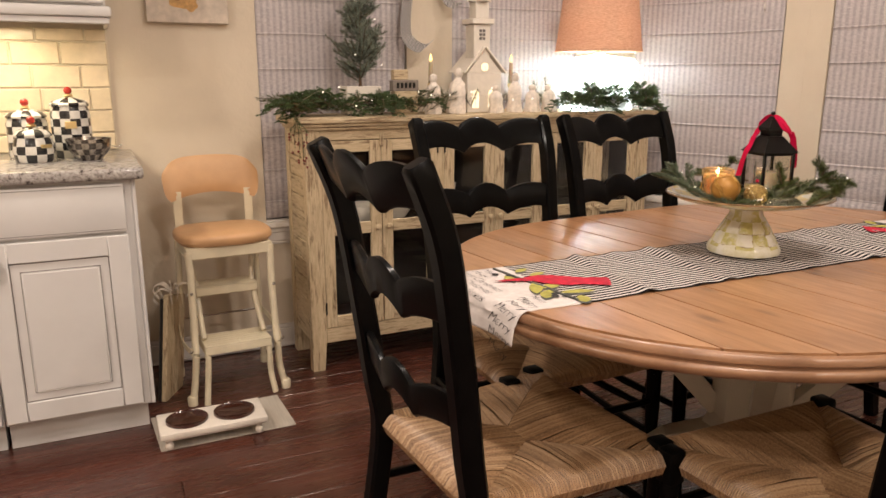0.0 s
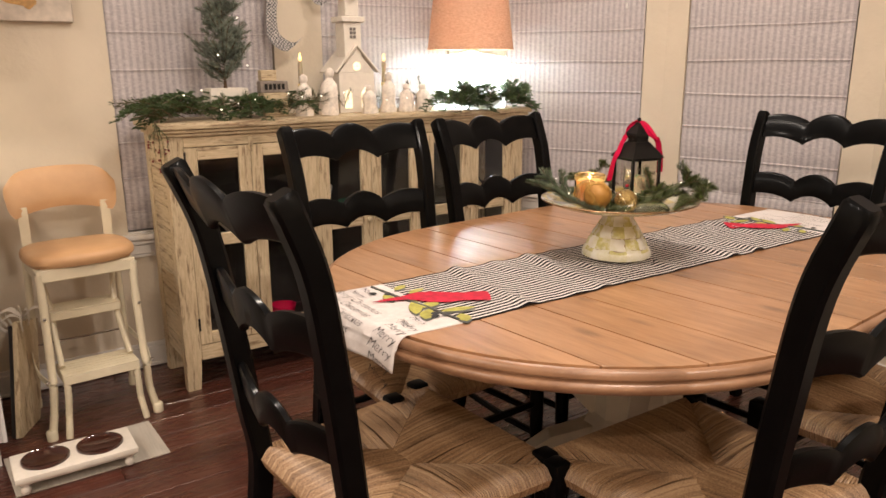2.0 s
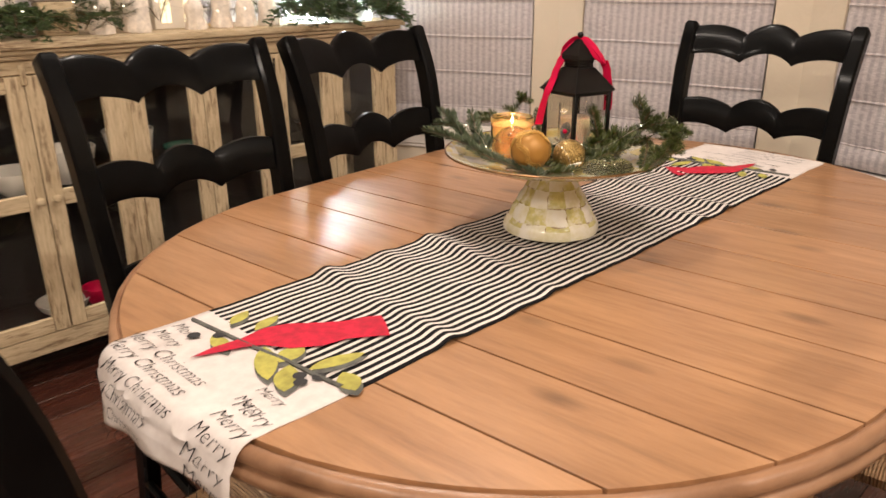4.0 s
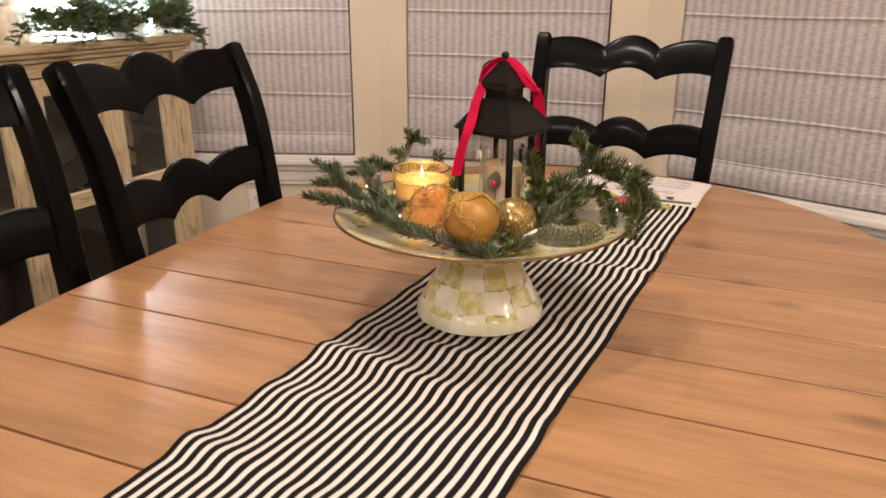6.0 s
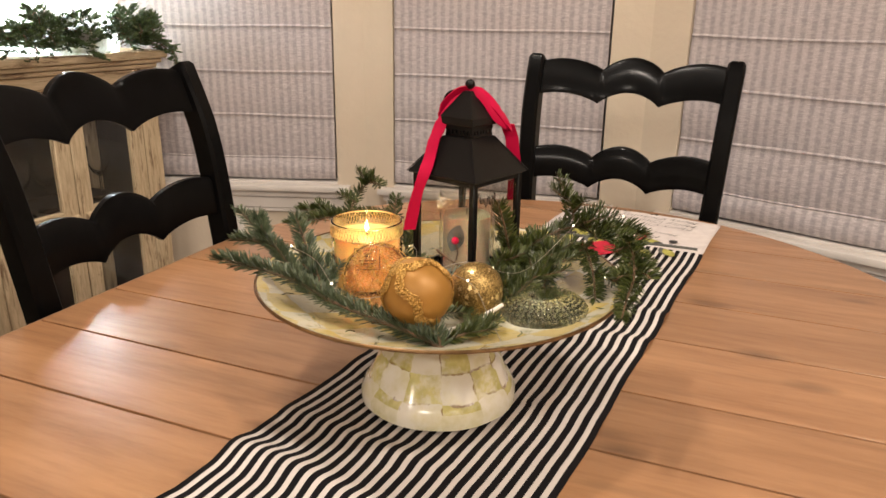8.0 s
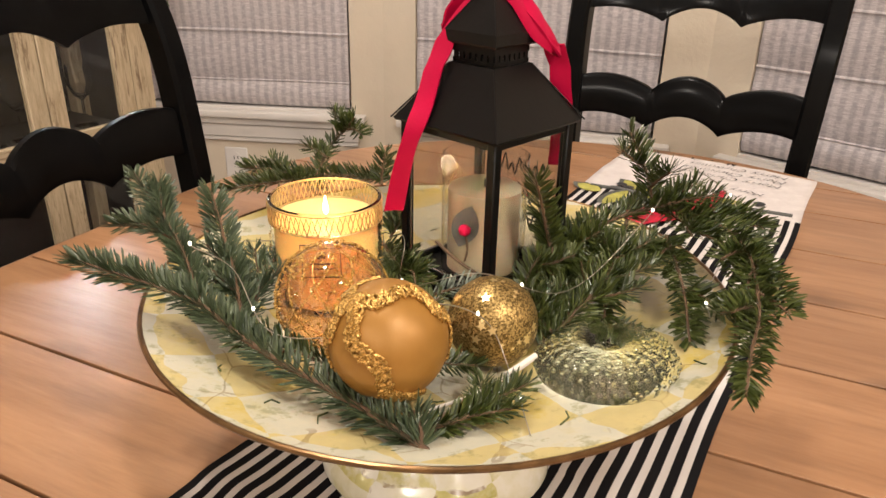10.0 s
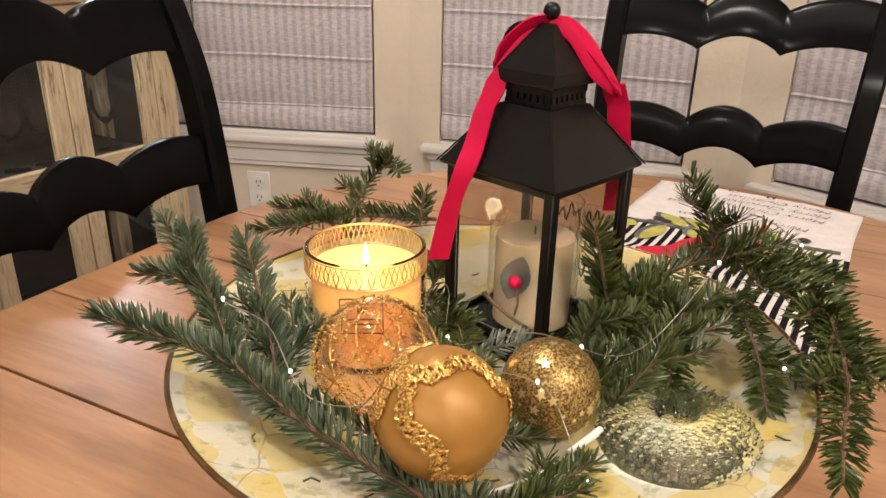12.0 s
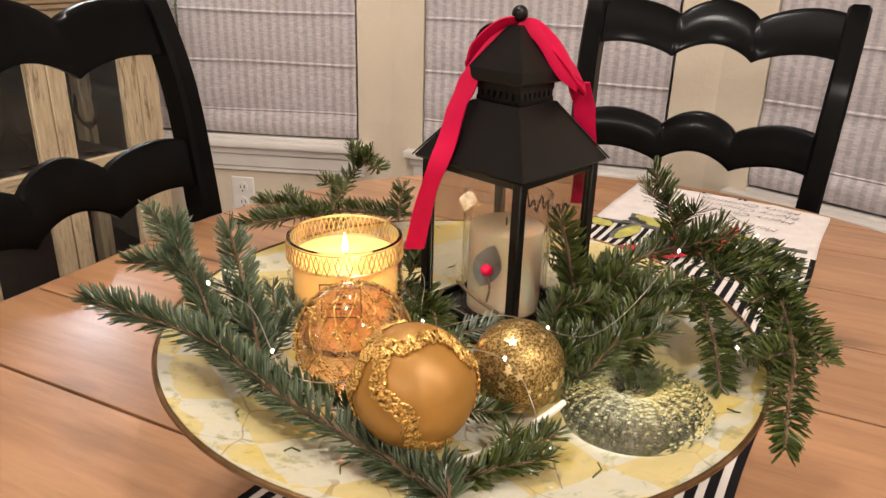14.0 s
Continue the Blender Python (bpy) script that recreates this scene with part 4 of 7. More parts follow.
def runner_z(x, y):
    h = 0.0
    for cx, amp, wdt, sk in ((1.30, 0.006, 0.020, 0.10), (1.52, 0.007, 0.02, 0.12), (1.60, 0.004, 0.016, 0.1), (1.42, 0.003, 0.03, 0.05), (1.95, 0.005, 0.02, -0.1), (2.08, 0.005, 0.02, 0.1), (2.25, 0.005, 0.02, 0.06), (1.75, 0.003, 0.03, 0.0)):
        h += 1.4 * amp * math.exp(-(((x - cx - sk * (y - 1.44)) / wdt) ** 2)) * (0.65 + 0.35 * math.sin(y * 21 + cx * 9))
    h += 0.0012 * math.sin(x * 60 + 4 * math.sin(y * 13)) + 0.0008
    near = (x - 1.7235) ** 2 + (y - 1.464) ** 2
    return max(0.0012, h * (0.08 if near < 0.0100 else 1.0)) + TZ


def runner_point(s, y):
    """s runs along the cloth; past the table's ends it falls over the edge."""
    ex = 0.012 * math.sin(y * 40) * 0.3
    r = 0.028
    for sign, X in ((-1, end_x(XA, y)), (1, end_x(XB, y))):
        over = (X - s) if sign < 0 else (s - X)
        if over > 0:
            a = min(over / r, math.pi / 2)
            x = X + sign * r * math.sin(a) * 1.0
            z = TZ + 0.003 - r * (1 - math.cos(a))
            rest = over - a * r
            if rest > 0:
                z -= rest
                x += sign * (0.004 + 0.05 * rest + 0.006 * math.sin(y * 50) * rest / 0.06)
            return (x, y, z)
    return (s, y + 0.0015 * math.sin(s * 21), runner_z(s, y))


bm = bmesh.new()
uvl = bm.loops.layers.uv.new("UVMap")
S1, NS, NY = XB + 0.09, 330, 26
vs, su = [], []
for i in range(NS + 1):
    row, us = [], []
    for j in range(NY + 1):
        y = RY0 + (RY1 - RY0) * j / NY
        S0 = XA - 0.058 - 0.11 * (y - RY0)
        us.append(S0 + (S1 - S0) * i / NS)
        row.append(bm.verts.new(runner_point(us[-1], y)))
    vs.append(row)
    su.append(us)
for i in range(NS):
    for j in range(NY):
        f = bm.faces.new((vs[i][j], vs[i + 1][j], vs[i + 1][j + 1], vs[i][j + 1]))
        for lp, (ii, jj) in zip(f.loops, ((i, j), (i + 1, j), (i + 1, j + 1), (i, j + 1))):
            lp[uvl].uv = (min(su[ii][jj] - 1.115, 2.385 - su[ii][jj]), jj / NY)
cloth = part("cloth", bm, RUN, run)
sol = cloth.modifiers.new("thickness", "SOLIDIFY")
sol.thickness, sol.offset = 0.0011, -1


def flat_shape(name, outline, material, lift=0.0015, label=""):
    """A printed shape that lies on the cloth; outline in plan."""
    bm = bmesh.new()
    top = [bm.verts.new((x, y, runner_z(x, y) + lift)) for x, y in outline]
    cx, cy = sum(p[0] for p in outline) / len(outline), sum(p[1] for p in outline) / len(outline)
    c = bm.verts.new((cx, cy, runner_z(cx, cy) + lift + 0.0006))
    for a, b in zip(top, top[1:] + top[:1]):
        bm.faces.new((a, b, c))
    return part(name, bm, material, run, label)


def leaf(cx, cy, ang, L, W, n=8):
    a = math.radians(ang)
    pts = [(L * (k / n - 0.5), W * math.sin(math.pi * k / n) ** 0.8) for k in range(n + 1)]
    pts += [(L * (k / n - 0.5), -W * math.sin(math.pi * k / n) ** 0.8) for k in range(n - 1, 0, -1)]
    return [(cx + u * math.cos(a) - v * math.sin(a), cy + u * math.sin(a) + v * math.cos(a)) for u, v in pts]


def motif(flip):
    """Red long shape on an olive sprig; flip turns it round the middle of the runner for the other end."""
    f = (lambda x, y: (x, y)) if not flip else (lambda x, y: (3.49 - x, 2.88 - y))
    put = lambda name, o, mt, lf, lb="": flat_shape(name, [f(*p) for p in o], mt, lf, lb)
    stem = [(1.085, 1.582), (1.092, 1.52), (1.10, 1.45), (1.108, 1.40), (1.113, 1.34), (1.118, 1.30)]
    bm = bmesh.new()
    tube(bm, [(*f(x, y), runner_z(*f(x, y)) + 0.0012) for x, y in stem], 0.0032, 6, 1.0)
    part("printed_stem", bm, GREYCLOTH, run)
    for x, y, a, L, W in ((1.131, 1.540, 30, 0.045, 0.010), (1.148, 1.500, 20, 0.05, 0.010), (1.075, 1.492, 80, 0.055, 0.011), (1.088, 1.408, 60, 0.085, 0.014), (1.122, 1.405, 20, 0.05, 0.015), (1.150, 1.350, -12, 0.075, 0.012), (1.085, 1.360, 50, 0.06, 0.015), (1.130, 1.302, 70, 0.045, 0.014)):
        put("printed_leaf", leaf(x - 0.004, y - 0.008, a, L * 1.05, W), GREYCLOTH, 0.0016, "grey shadow of a leaf")
        put("printed_leaf", leaf(x, y, a, L, W), LEAFCLOTH, 0.0024, "olive green printed leaf")
    for x, y in ((1.062, 1.535), (1.085, 1.512), (1.098, 1.353), (1.112, 1.335), (1.090, 1.34)):
        put("printed_berry", [(x + 0.0085 * math.cos(math.tau * k / 12), y + 0.0085 * math.sin(math.tau * k / 12)) for k in range(12)], INK, 0.003)
    red = [(1.029, 1.482), (1.062, 1.486), (1.098, 1.482), (1.135, 1.486), (1.165, 1.474), (1.196, 1.447), (1.222, 1.428), (1.246, 1.420), (1.268, 1.406), (1.255, 1.380), (1.236, 1.352), (1.218, 1.368), (1.192, 1.385), (1.160, 1.392), (1.128, 1.415), (1.110, 1.446), (1.080, 1.464), (1.050, 1.472)]
    put("printed_red_shape", red, REDCLOTH, 0.0036, "long bright red printed shape")


motif(False)
motif(True)


def words(text, size, x, y, turn, shear=0.3):
    """Lettering printed on the cloth, as a mesh part."""
    cu = bpy.data.curves.new("lettering", "FONT")
    cu.body, cu.size, cu.shear, cu.extrude, cu.align_x, cu.offset, cu.resolution_u = text, size, shear, 0.00015, "CENTER", -0.018 * size, 3
    tmp = new("lettering_source", cu)
    dg = bpy.context.evaluated_depsgraph_get()
    me = bpy.data.meshes.new_from_object(tmp.evaluated_get(dg))
    bpy.data.objects.remove(tmp)
    a = math.radians(turn)
    for v in me.vertices:
        px, py = x + v.co.x * math.cos(a) - v.co.y * math.sin(a), y + v.co.x * math.sin(a) + v.co.y * math.cos(a)
        q = runner_point(px, min(max(py, RY0), RY1))
        dx = 1 if px > end_x(XB, py) else (-1 if px < end_x(XA, py) else 0)
        v.co = (q[0] + dx * 0.002, q[1], q[2] + (0.0015 if not dx else 0.0012))
    me.materials.clear()
    me.materials.append(INK)
    ob = new("lettering", me)
    ob.parent = run
    return ob


lr = random.Random(5)
for k in range(8):
    s = 1.055 - k * 0.026
    y = 1.44 + lr.uniform(-0.02, 0.02)
    if s > 1.02:
        words("Merry", 0.024, s, 1.555, -90)
        words("Merry", 0.020, s - 0.01, 1.34, -90)
    else:
        words("Merry Christmas", 0.023 + 0.005 * lr.random(), s, y + 0.06, -90)
        words("Merry", 0.026, s + 0.008, 1.325, -90)
for k in range(8):
    words("Merry Christmas", 0.020 + 0.004 * lr.random(), 2.455 + k * 0.026, 1.44 + lr.uniform(-0.05, 0.05), 90)

# ---- cake stand with its holiday arrangement ----
SX, SY = 1.7235, 1.464
stand = thing("cake_stand", "glazed ceramic cake stand with yellow and cream checks", "cake stand", (SX, SY, TZ + 0.0035))
bm = bmesh.new()
ped = [(0, 0.0), (0.080, 0.0), (0.086, 0.004), (0.086, 0.014), (0.080, 0.026), (0.076, 0.030), (0.070, 0.046), (0.066, 0.049), (0.058, 0.068), (0.054, 0.071), (0.044, 0.090), (0.0405, 0.093), (0.037, 0.106), (0.040, 0.113), (0.055, 0.1175), (0, 0.1175)]
lathe(bm, ped, 48, (0, 0, 0), None, lambda k, z: 1 - (0.035 if 0.025 < z < 0.12 else 0.012) * (1 - abs(math.cos(math.pi * 8 * k / 48))))
part("pedestal", bm, CHECKY, stand, "fluted foot painted with yellow and cream checks")
part("plate", turned([(0, 0.1177), (0.06, 0.1177), (0.12, 0.1222), (0.165, 0.1325), (0.1905, 0.1435), (0.1905, 0.1462), (0.165, 0.1378), (0.12, 0.1277), (0.06, 0.1232), (0, 0.1228)], 96), PLATE, stand, "wide plate washed with yellow, cream and ochre squares")
bm = bmesh.new()
lathe(bm, [(0.1905 + 0.0017 * math.cos(a), 0.1450 + 0.0018 * math.sin(a)) for a in [math.tau * k / 8 for k in range(9)]], 96)
part("rim", bm, GOLDRIM, stand, "bronze-gold painted rim")
PZ = TZ + 0.0035 + 0.1235


def plate_z(x, y):
    r = math.hypot(x - SX, y - SY)
    return PZ + max(0, (r - 0.06)) * 0.075 + max(0, r - 0.12) * 0.15


# candle in a patterned jar
CX, CY = 1.694, 1.536
c = thing("jar_candle", "lit candle in a gold-patterned glass jar", "candle", (CX, CY, PZ + 0.0015))
H = 0.074
jar = part("jar", turned([(0, 0), (0.034, 0), (0.037, 0.003), (0.0375, H), (0.036, H + 0.0008), (0.0352, H), (0.0348, 0.006), (0, 0.006)], 48), JAR, c, "clear glass jar with a faint amber tint")
jar.visible_shadow = False
# The wax doesn't emit; the flame's glow is painted in its amber tone.
part("wax", turned([(0, 0.0065), (0.0343, 0.0065), (0.0346, 0.060), (0.030, 0.0595), (0.012, 0.058), (0, 0.058)], 40), WAXY, c, "amber wax with the flame's glow put into its colour")
bm = bmesh.new()
rg = random.Random(4)
for k in range(34):
    a0, a1 = math.tau * k / 34, math.tau * (k + 1) / 34
    R = 0.0379
    zig = [(a0, 0.0605), ((a0 + a1) / 2, 0.0725), (a1, 0.0605)]
    tube(bm, [(R * math.cos(a), R * math.sin(a), z) for a, z in zig], 0.00045, 4)
    zig = [(a0, 0.0725), ((a0 + a1) / 2, 0.0605), (a1, 0.0725)]
    tube(bm, [(R * math.cos(a), R * math.sin(a), z) for a, z in zig], 0.00035, 4)
for z in (0.0600, 0.0732):
    lathe(bm, [(0.0377 + 0.0005 * math.cos(a), z + 0.0005 * math.sin(a)) for a in [math.tau * k / 5 for k in range(6)]], 40)
for k in range(360):
    a, z = rg.uniform(0, math.tau), rg.random() ** 1.3 * 0.052 + 0.004
    if abs(((a - math.radians(213) + math.pi) % math.tau) - math.pi) < 0.5 and z > 0.010:
        continue
    ball(bm, (0.0378 * math.cos(a), 0.0378 * math.sin(a), z), rg.uniform(0.0004, 0.0010), 5, 3)
part("gold_pattern", bm, JARGOLD, c, "gold zigzag band and speckles")
bm = bmesh.new()
m = Matrix.Translation((0, 0, 0.0205)) @ pose(0, 0, 0, 0, 0, 213)
for lo, hi in (((0.0376, -0.013, 0.012), (0.0382, 0.013, 0.0128)), ((0.0376, -0.013, 0.034), (0.0382, 0.013, 0.0348)), ((0.0376, -0.013, 0.012), (0.0382, -0.0123, 0.0348)), ((0.0376, 0.0123, 0.012), (0.0382, 0.013, 0.0348)), ((0.0376, -0.007, 0.018), (0.0382, 0.007, 0.019)), ((0.0376, -0.009, 0.0215), (0.0382, 0.009, 0.0225)), ((0.0376, -0.003, 0.026), (0.0382, 0.003, 0.031))):
    box(bm, lo, hi, 0, m)
part("label_lines", bm, BARK, c, "thin brown frame and bars of a label", False)
part("wick", tube(bmesh.new(), [(0, 0, 0.057), (0.0005, 0, 0.062)], 0.0007, 6), INK, c)
part("flame", turned([(0, 0.0605), (0.0014, 0.0625), (0.0020, 0.0650), (0.0012, 0.0695), (0, 0.075)], 12), FLAME, c, "small bright candle flame")

# lantern
LX, LY, LT = 1.776, 1.459, -13.0
l = thing("lantern", "small black metal lantern with glass sides and red ribbon", "lantern", (LX, LY, PZ + 0.001), LT)
S = 0.0385
bm = bmesh.new()
box(bm, (-0.0425, -0.0425, 0), (0.0425, 0.0425, 0.006), 0.0012)
box(bm, (-0.040, -0.040, 0.0062), (0.040, 0.040, 0.012), 0.0012)
part("base", bm, LANT, l)
for sx in (-1, 1):
    for sy in (-1, 1):
        part("corner_post", boxed((sx * S - 0.0035, sy * S - 0.0035, 0.012), (sx * S + 0.0035, sy * S + 0.0035, 0.1193), 0.0008), LANT, l)
for k in range(4):
    m = pose(0, 0, 0, 0, 0, 90 * k)
    for za, zb in ((0.0122, 0.0165), (0.114, 0.1190)):
        part("frame_rail", boxed((-S + 0.0036, -S - 0.0022, za), (S - 0.0036, -S + 0.0022, zb), 0.0005, m), LANT, l)
    g = part("pane", boxed((-S + 0.0037, -S - 0.0006, 0.0167), (S - 0.0037, -S + 0.0006, 0.1138), 0, m), LANTPANE, l)
    g.visible_shadow = False


def pyramid(levels):
    """A four-sided roof from half-widths and heights."""
    bm = bmesh.new()
    rings = [[bm.verts.new((sx * h, sy * h, z)) for sx, sy in ((-1, -1), (1, -1), (1, 1), (-1, 1))] for h, z in levels]
    for A, B in zip(rings, rings[1:]):
        for k in range(4):
            bm.faces.new((A[k], A[(k + 1) % 4], B[(k + 1) % 4], B[k]))
    bm.faces.new(rings[0][::-1])
    bm.faces.new(rings[-1])
    return bm


def ridges(h0, z0, h1, z1, r=0.0006):
    for sx, sy in ((-1, -1), (1, -1), (1, 1), (-1, 1)):
        part("ridge", tube(bmesh.new(), [(sx * h0, sy * h0, z0), (sx * h1, sy * h1, z1)], r, 5), LANT, l)


ZR = 0.1195
bm = pyramid([(0.0445, ZR), (0.0455, ZR + 0.0016), (0.0190, ZR + 0.0389), (0.018, ZR + 0.0394)])
ridges(0.0465, ZR + 0.0016, 0.019, ZR + 0.0389)
part("roof", bm, LANT, l, "flared black roof with sharp ridges", False)
bm = bmesh.new()
for k in range(4):
    m = pose(0, 0, 0, 0, 0, 90 * k)
    for xx in range(-3, 4):
        box(bm, (xx * 0.005 - 0.0016, -0.0176, ZR + 0.0396), (xx * 0.005 + 0.0016, -0.0164, ZR + 0.0509), 0, m)
    box(bm, (-0.0176, -0.0176, ZR + 0.0396), (0.0176, -0.0164, ZR + 0.0422), 0, m)
    box(bm, (-0.0176, -0.0178, ZR + 0.0465), (0.0176, -0.0162, ZR + 0.0515), 0, m)
part("vent_collar", bm, LANT, l, "pierced collar under the cap", False)
bm = pyramid([(0.0215, ZR + 0.0517), (0.0222, ZR + 0.0531), (0.0215, ZR + 0.0597), (0.0045, ZR + 0.0851), (0.0035, ZR + 0.0857)])
ridges(0.0215, ZR + 0.0597, 0.0045, ZR + 0.0851)
part("cap", bm, LANT, l, "", False)
bm = bmesh.new()
ball(bm, (0, 0, ZR + 0.0924), 0.0052, 16, 10)
part("knob", bm, LANT, l)
bm = bmesh.new()
ring = [(0.0006 * k, 0.020 * math.sin(a) + 0.018, ZR + 0.0724 + 0.016 * math.cos(a) - 0.004) for k, a in enumerate([math.tau * q / 24 for q in range(25)])]
tube(bm, ring, 0.0013, 6)
part("carrying_ring", bm, LANT, l)
part("candle", turned([(0, 0.0125), (0.0255, 0.0125), (0.0255, 0.072), (0.023, 0.0735), (0.006, 0.072), (0, 0.072)], 32), WAX, l, "ivory pillar candle inside")
bm = bmesh.new()
gl = turned([(0.0300, 0.0125), (0.0300, 0.096), (0.0293, 0.096), (0.0293, 0.0128), (0.0300, 0.0125)], 32)
g = part("candle_glass", gl, PANE, l, "clear glass cylinder round the candle")
g.visible_shadow = False
part("candle_wick", tube(bmesh.new(), [(0, 0, 0.072), (0, 0, 0.078)], 0.0008, 5), INK, l)
bm = bmesh.new()
ball(bm, (-0.0335, -0.012, 0.052), 0.0042, 14, 9)
part("berry", bm, RIBBON, l, "bright red berry beside the candle")
bm = bmesh.new()
lf = leaf(0, 0, 90, 0.032, 0.0095)
prism(bm, lf, 0, 0.0006, Matrix.Translation((-0.0318, -0.011, 0.054)) @ pose(0, 0, 0, 90, 15, -62))
part("holly_leaf", bm, GREYCLOTH, l, "dull green leaf behind the berry", False)
bm = bmesh.new()
tube(bm, spline([(-0.034, 0.014, 0.036), (-0.0345, -0.008, 0.028), (-0.034, -0.028, 0.024)], 5), 0.0012, 5)
tube(bm, spline([(-0.0335, -0.013, 0.050), (-0.0345, -0.016, 0.040), (-0.0345, -0.014, 0.030)], 5), 0.0009, 5)
part("twig", bm, BARK, l)
bm = bmesh.new()
sr = random.Random(8)
for row in range(3):
    x0 = 0.0395
    pts = []
    for k in range(40):
        f = k / 39
        pts.append((x0, -0.022 + 0.044 * f, 0.078 - row * 0.019 + 0.005 * math.sin(f * 40 + row) + 0.003 * math.sin(f * 17)))
    tube(bm, pts, 0.0006, 4)
part("script_line", bm, INK, l, "black flowing script that cannot be read")

# red ribbon tied over the lantern
rb = tagged(thing("velvet_ribbon", "red velvet ribbon draped over the lantern roof", "ribbon", (LX, LY, PZ + 0.001), LT))


def hug(points):
    """Draw the ribbon in against the cap towards the top."""
    out = []
    for p in points:
        f = min(1.0, max(0.0, (p.z - ZR - 0.035) / 0.03))
        out.append(Vector((p.x * (1 - 0.17 * f), p.y * (1 - 0.17 * f), p.z - 0.0065 * f)))
    return out


left = hug(spline([(0.000, 0.002, ZR + 0.0918), (-0.012, 0.013, ZR + 0.0823), (-0.0245, 0.022, ZR + 0.0644), (-0.0285, 0.022, ZR + 0.0438), (-0.040, 0.020, ZR + 0.0181), (-0.0500, 0.019, ZR + 0.0011), (-0.0535, 0.026, ZR - 0.022), (-0.0560, 0.034, ZR - 0.060)], 6))
n = len(left)
part("left_tail", ribbon(bmesh.new(), left, [0.010 + 0.004 * min(1, i / (n * 0.4)) for i in range(n)], [(-0.45, 0.85, -0.25 + 0.12 * math.sin(i * 0.5)) for i in range(n)]), RIBBON, rb)
right = hug(spline([(0.001, -0.002, ZR + 0.0924), (0.010, -0.012, ZR + 0.0890), (0.020, -0.024, ZR + 0.0777), (0.029, -0.032, ZR + 0.0644), (0.034, -0.034, ZR + 0.0526), (0.036, -0.030, ZR + 0.0482)], 6))
n = len(right)
part("loop", ribbon(bmesh.new(), right, [0.009 + 0.009 * math.sin(math.pi * i / (n - 1)) for i in range(n)], [(0.30, 0.45, 0.75 - 0.4 * i / n) for i in range(n)]), RIBBON, rb)
inner = hug(spline([(0.000, 0.000, ZR + 0.0931), (0.006, -0.014, ZR + 0.0864), (0.014, -0.026, ZR + 0.0696), (0.026, -0.035, ZR + 0.0548), (0.036, -0.031, ZR + 0.0504)], 6))
part("inner_loop", ribbon(bmesh.new(), inner, 0.008, [(0.4, -0.2, 0.85)] * len(inner)), RIBBON, rb)
tail = hug(spline([(0.037, -0.029, ZR + 0.0548), (0.040, -0.027, ZR + 0.0416), (0.043, -0.027, ZR + 0.0219), (0.0475, -0.027, ZR + 0.0044), (0.0500, -0.026, ZR - 0.018), (0.0505, -0.025, ZR - 0.036)], 6))
n = len(tail)
part("right_tail", ribbon(bmesh.new(), tail, 0.0145, [(0.61, -0.76, 0.08 * math.sin(i * 0.5)) for i in range(n)]), RIBBON, rb)
back = hug(spline([(0, 0.0, ZR + 0.0931), (-0.008, 0.014, ZR + 0.0890), (-0.016, 0.030, ZR + 0.0750), (-0.018, 0.034, ZR + 0.0616)], 6))
part("under_fold", ribbon(bmesh.new(), back, 0.012, (-0.5, -0.2, 0.8)), RIBBON, rb)

# ornaments
o = thing("gold_ornament", "matte gold ball ornament with braided trim", "ornament", (1.605, 1.424, PZ + 0.0475), 0, "ball ornaments")
part("ball", ball(bmesh.new(), (0, 0, 0), 0.0312, 40, 24), GOLDB, o)
bm = bmesh.new()


def on_ball(axis, f, lift, side=0.0, r=0.0312):
    """A point on a great circle of the ball, moved sideways by an angle."""
    ax = Vector(axis).normalized()
    a = ax.orthogonal().normalized()
    b = ax.cross(a)
    p = (a * math.cos(f) + b * math.sin(f)) * math.cos(side) + ax * math.sin(side)
    return p * (r + lift)


fwd = Vector((-0.705, -0.433, 0.564)).normalized()
rgt = Vector((0.523, -0.852, 0.0)).normalized()
upw = rgt.cross(fwd) * -1
pick = lambda a, b: rgt * a + upw * b + fwd * math.sqrt(1 - a * a - b * b)
BR_A, BR_B = pick(-0.55, 0.45).cross(pick(-0.10, -0.60)), pick(-0.55, 0.45).cross(pick(0.45, 0.62))
for axis, f0, f1 in ((BR_A, 0, math.tau), (BR_B, 0, math.tau)):
    bm = bmesh.new()
    for ph, amp, freq in ((0.0, 0.13, 0.50), (2.1, 0.13, 0.50), (4.2, 0.13, 0.50), (1.0, 0.07, 1.15), (3.6, 0.16, 0.83)):
        tube(bm, [on_ball(axis, f0 + (f1 - f0) * k / 200, 0.0007 + 0.0008 * math.sin(k * 0.7 + ph) ** 2, amp * math.sin(k * freq + ph) + 0.10 * math.sin(k * 0.188)) for k in range(201)], 0.0009, 5)
    part("braid", bm, CORD, o, "curled gold braid band")

o = thing("star_ornament", "gold glitter ball ornament with tiny stars", "ornament", (1.679, 1.401, PZ + 0.0292), 0, "ball ornaments")
part("ball", ball(bmesh.new(), (0, 0, 0), 0.0268, 36, 22), STARB, o)
bm = bmesh.new()
sr = random.Random(21)
for k in range(90):
    d = Vector((sr.gauss(0, 1), sr.gauss(0, 1), sr.gauss(0, 1))).normalized()
    a = d.orthogonal().normalized()
    b = d.cross(a)
    ph, R = sr.uniform(0, 6), sr.choice((0.0016, 0.0022, 0.0032))
    vv = [bm.verts.new(d * 0.0274 + (a * math.cos(ph + math.pi * q / 5) + b * math.sin(ph + math.pi * q / 5)) * (R if q % 2 == 0 else R * 0.45)) for q in range(10)]
    bm.faces.new(vv)
tagged(part("stars", bm, STARC, o, "scattered pale gold stars", False), kind="stuff")

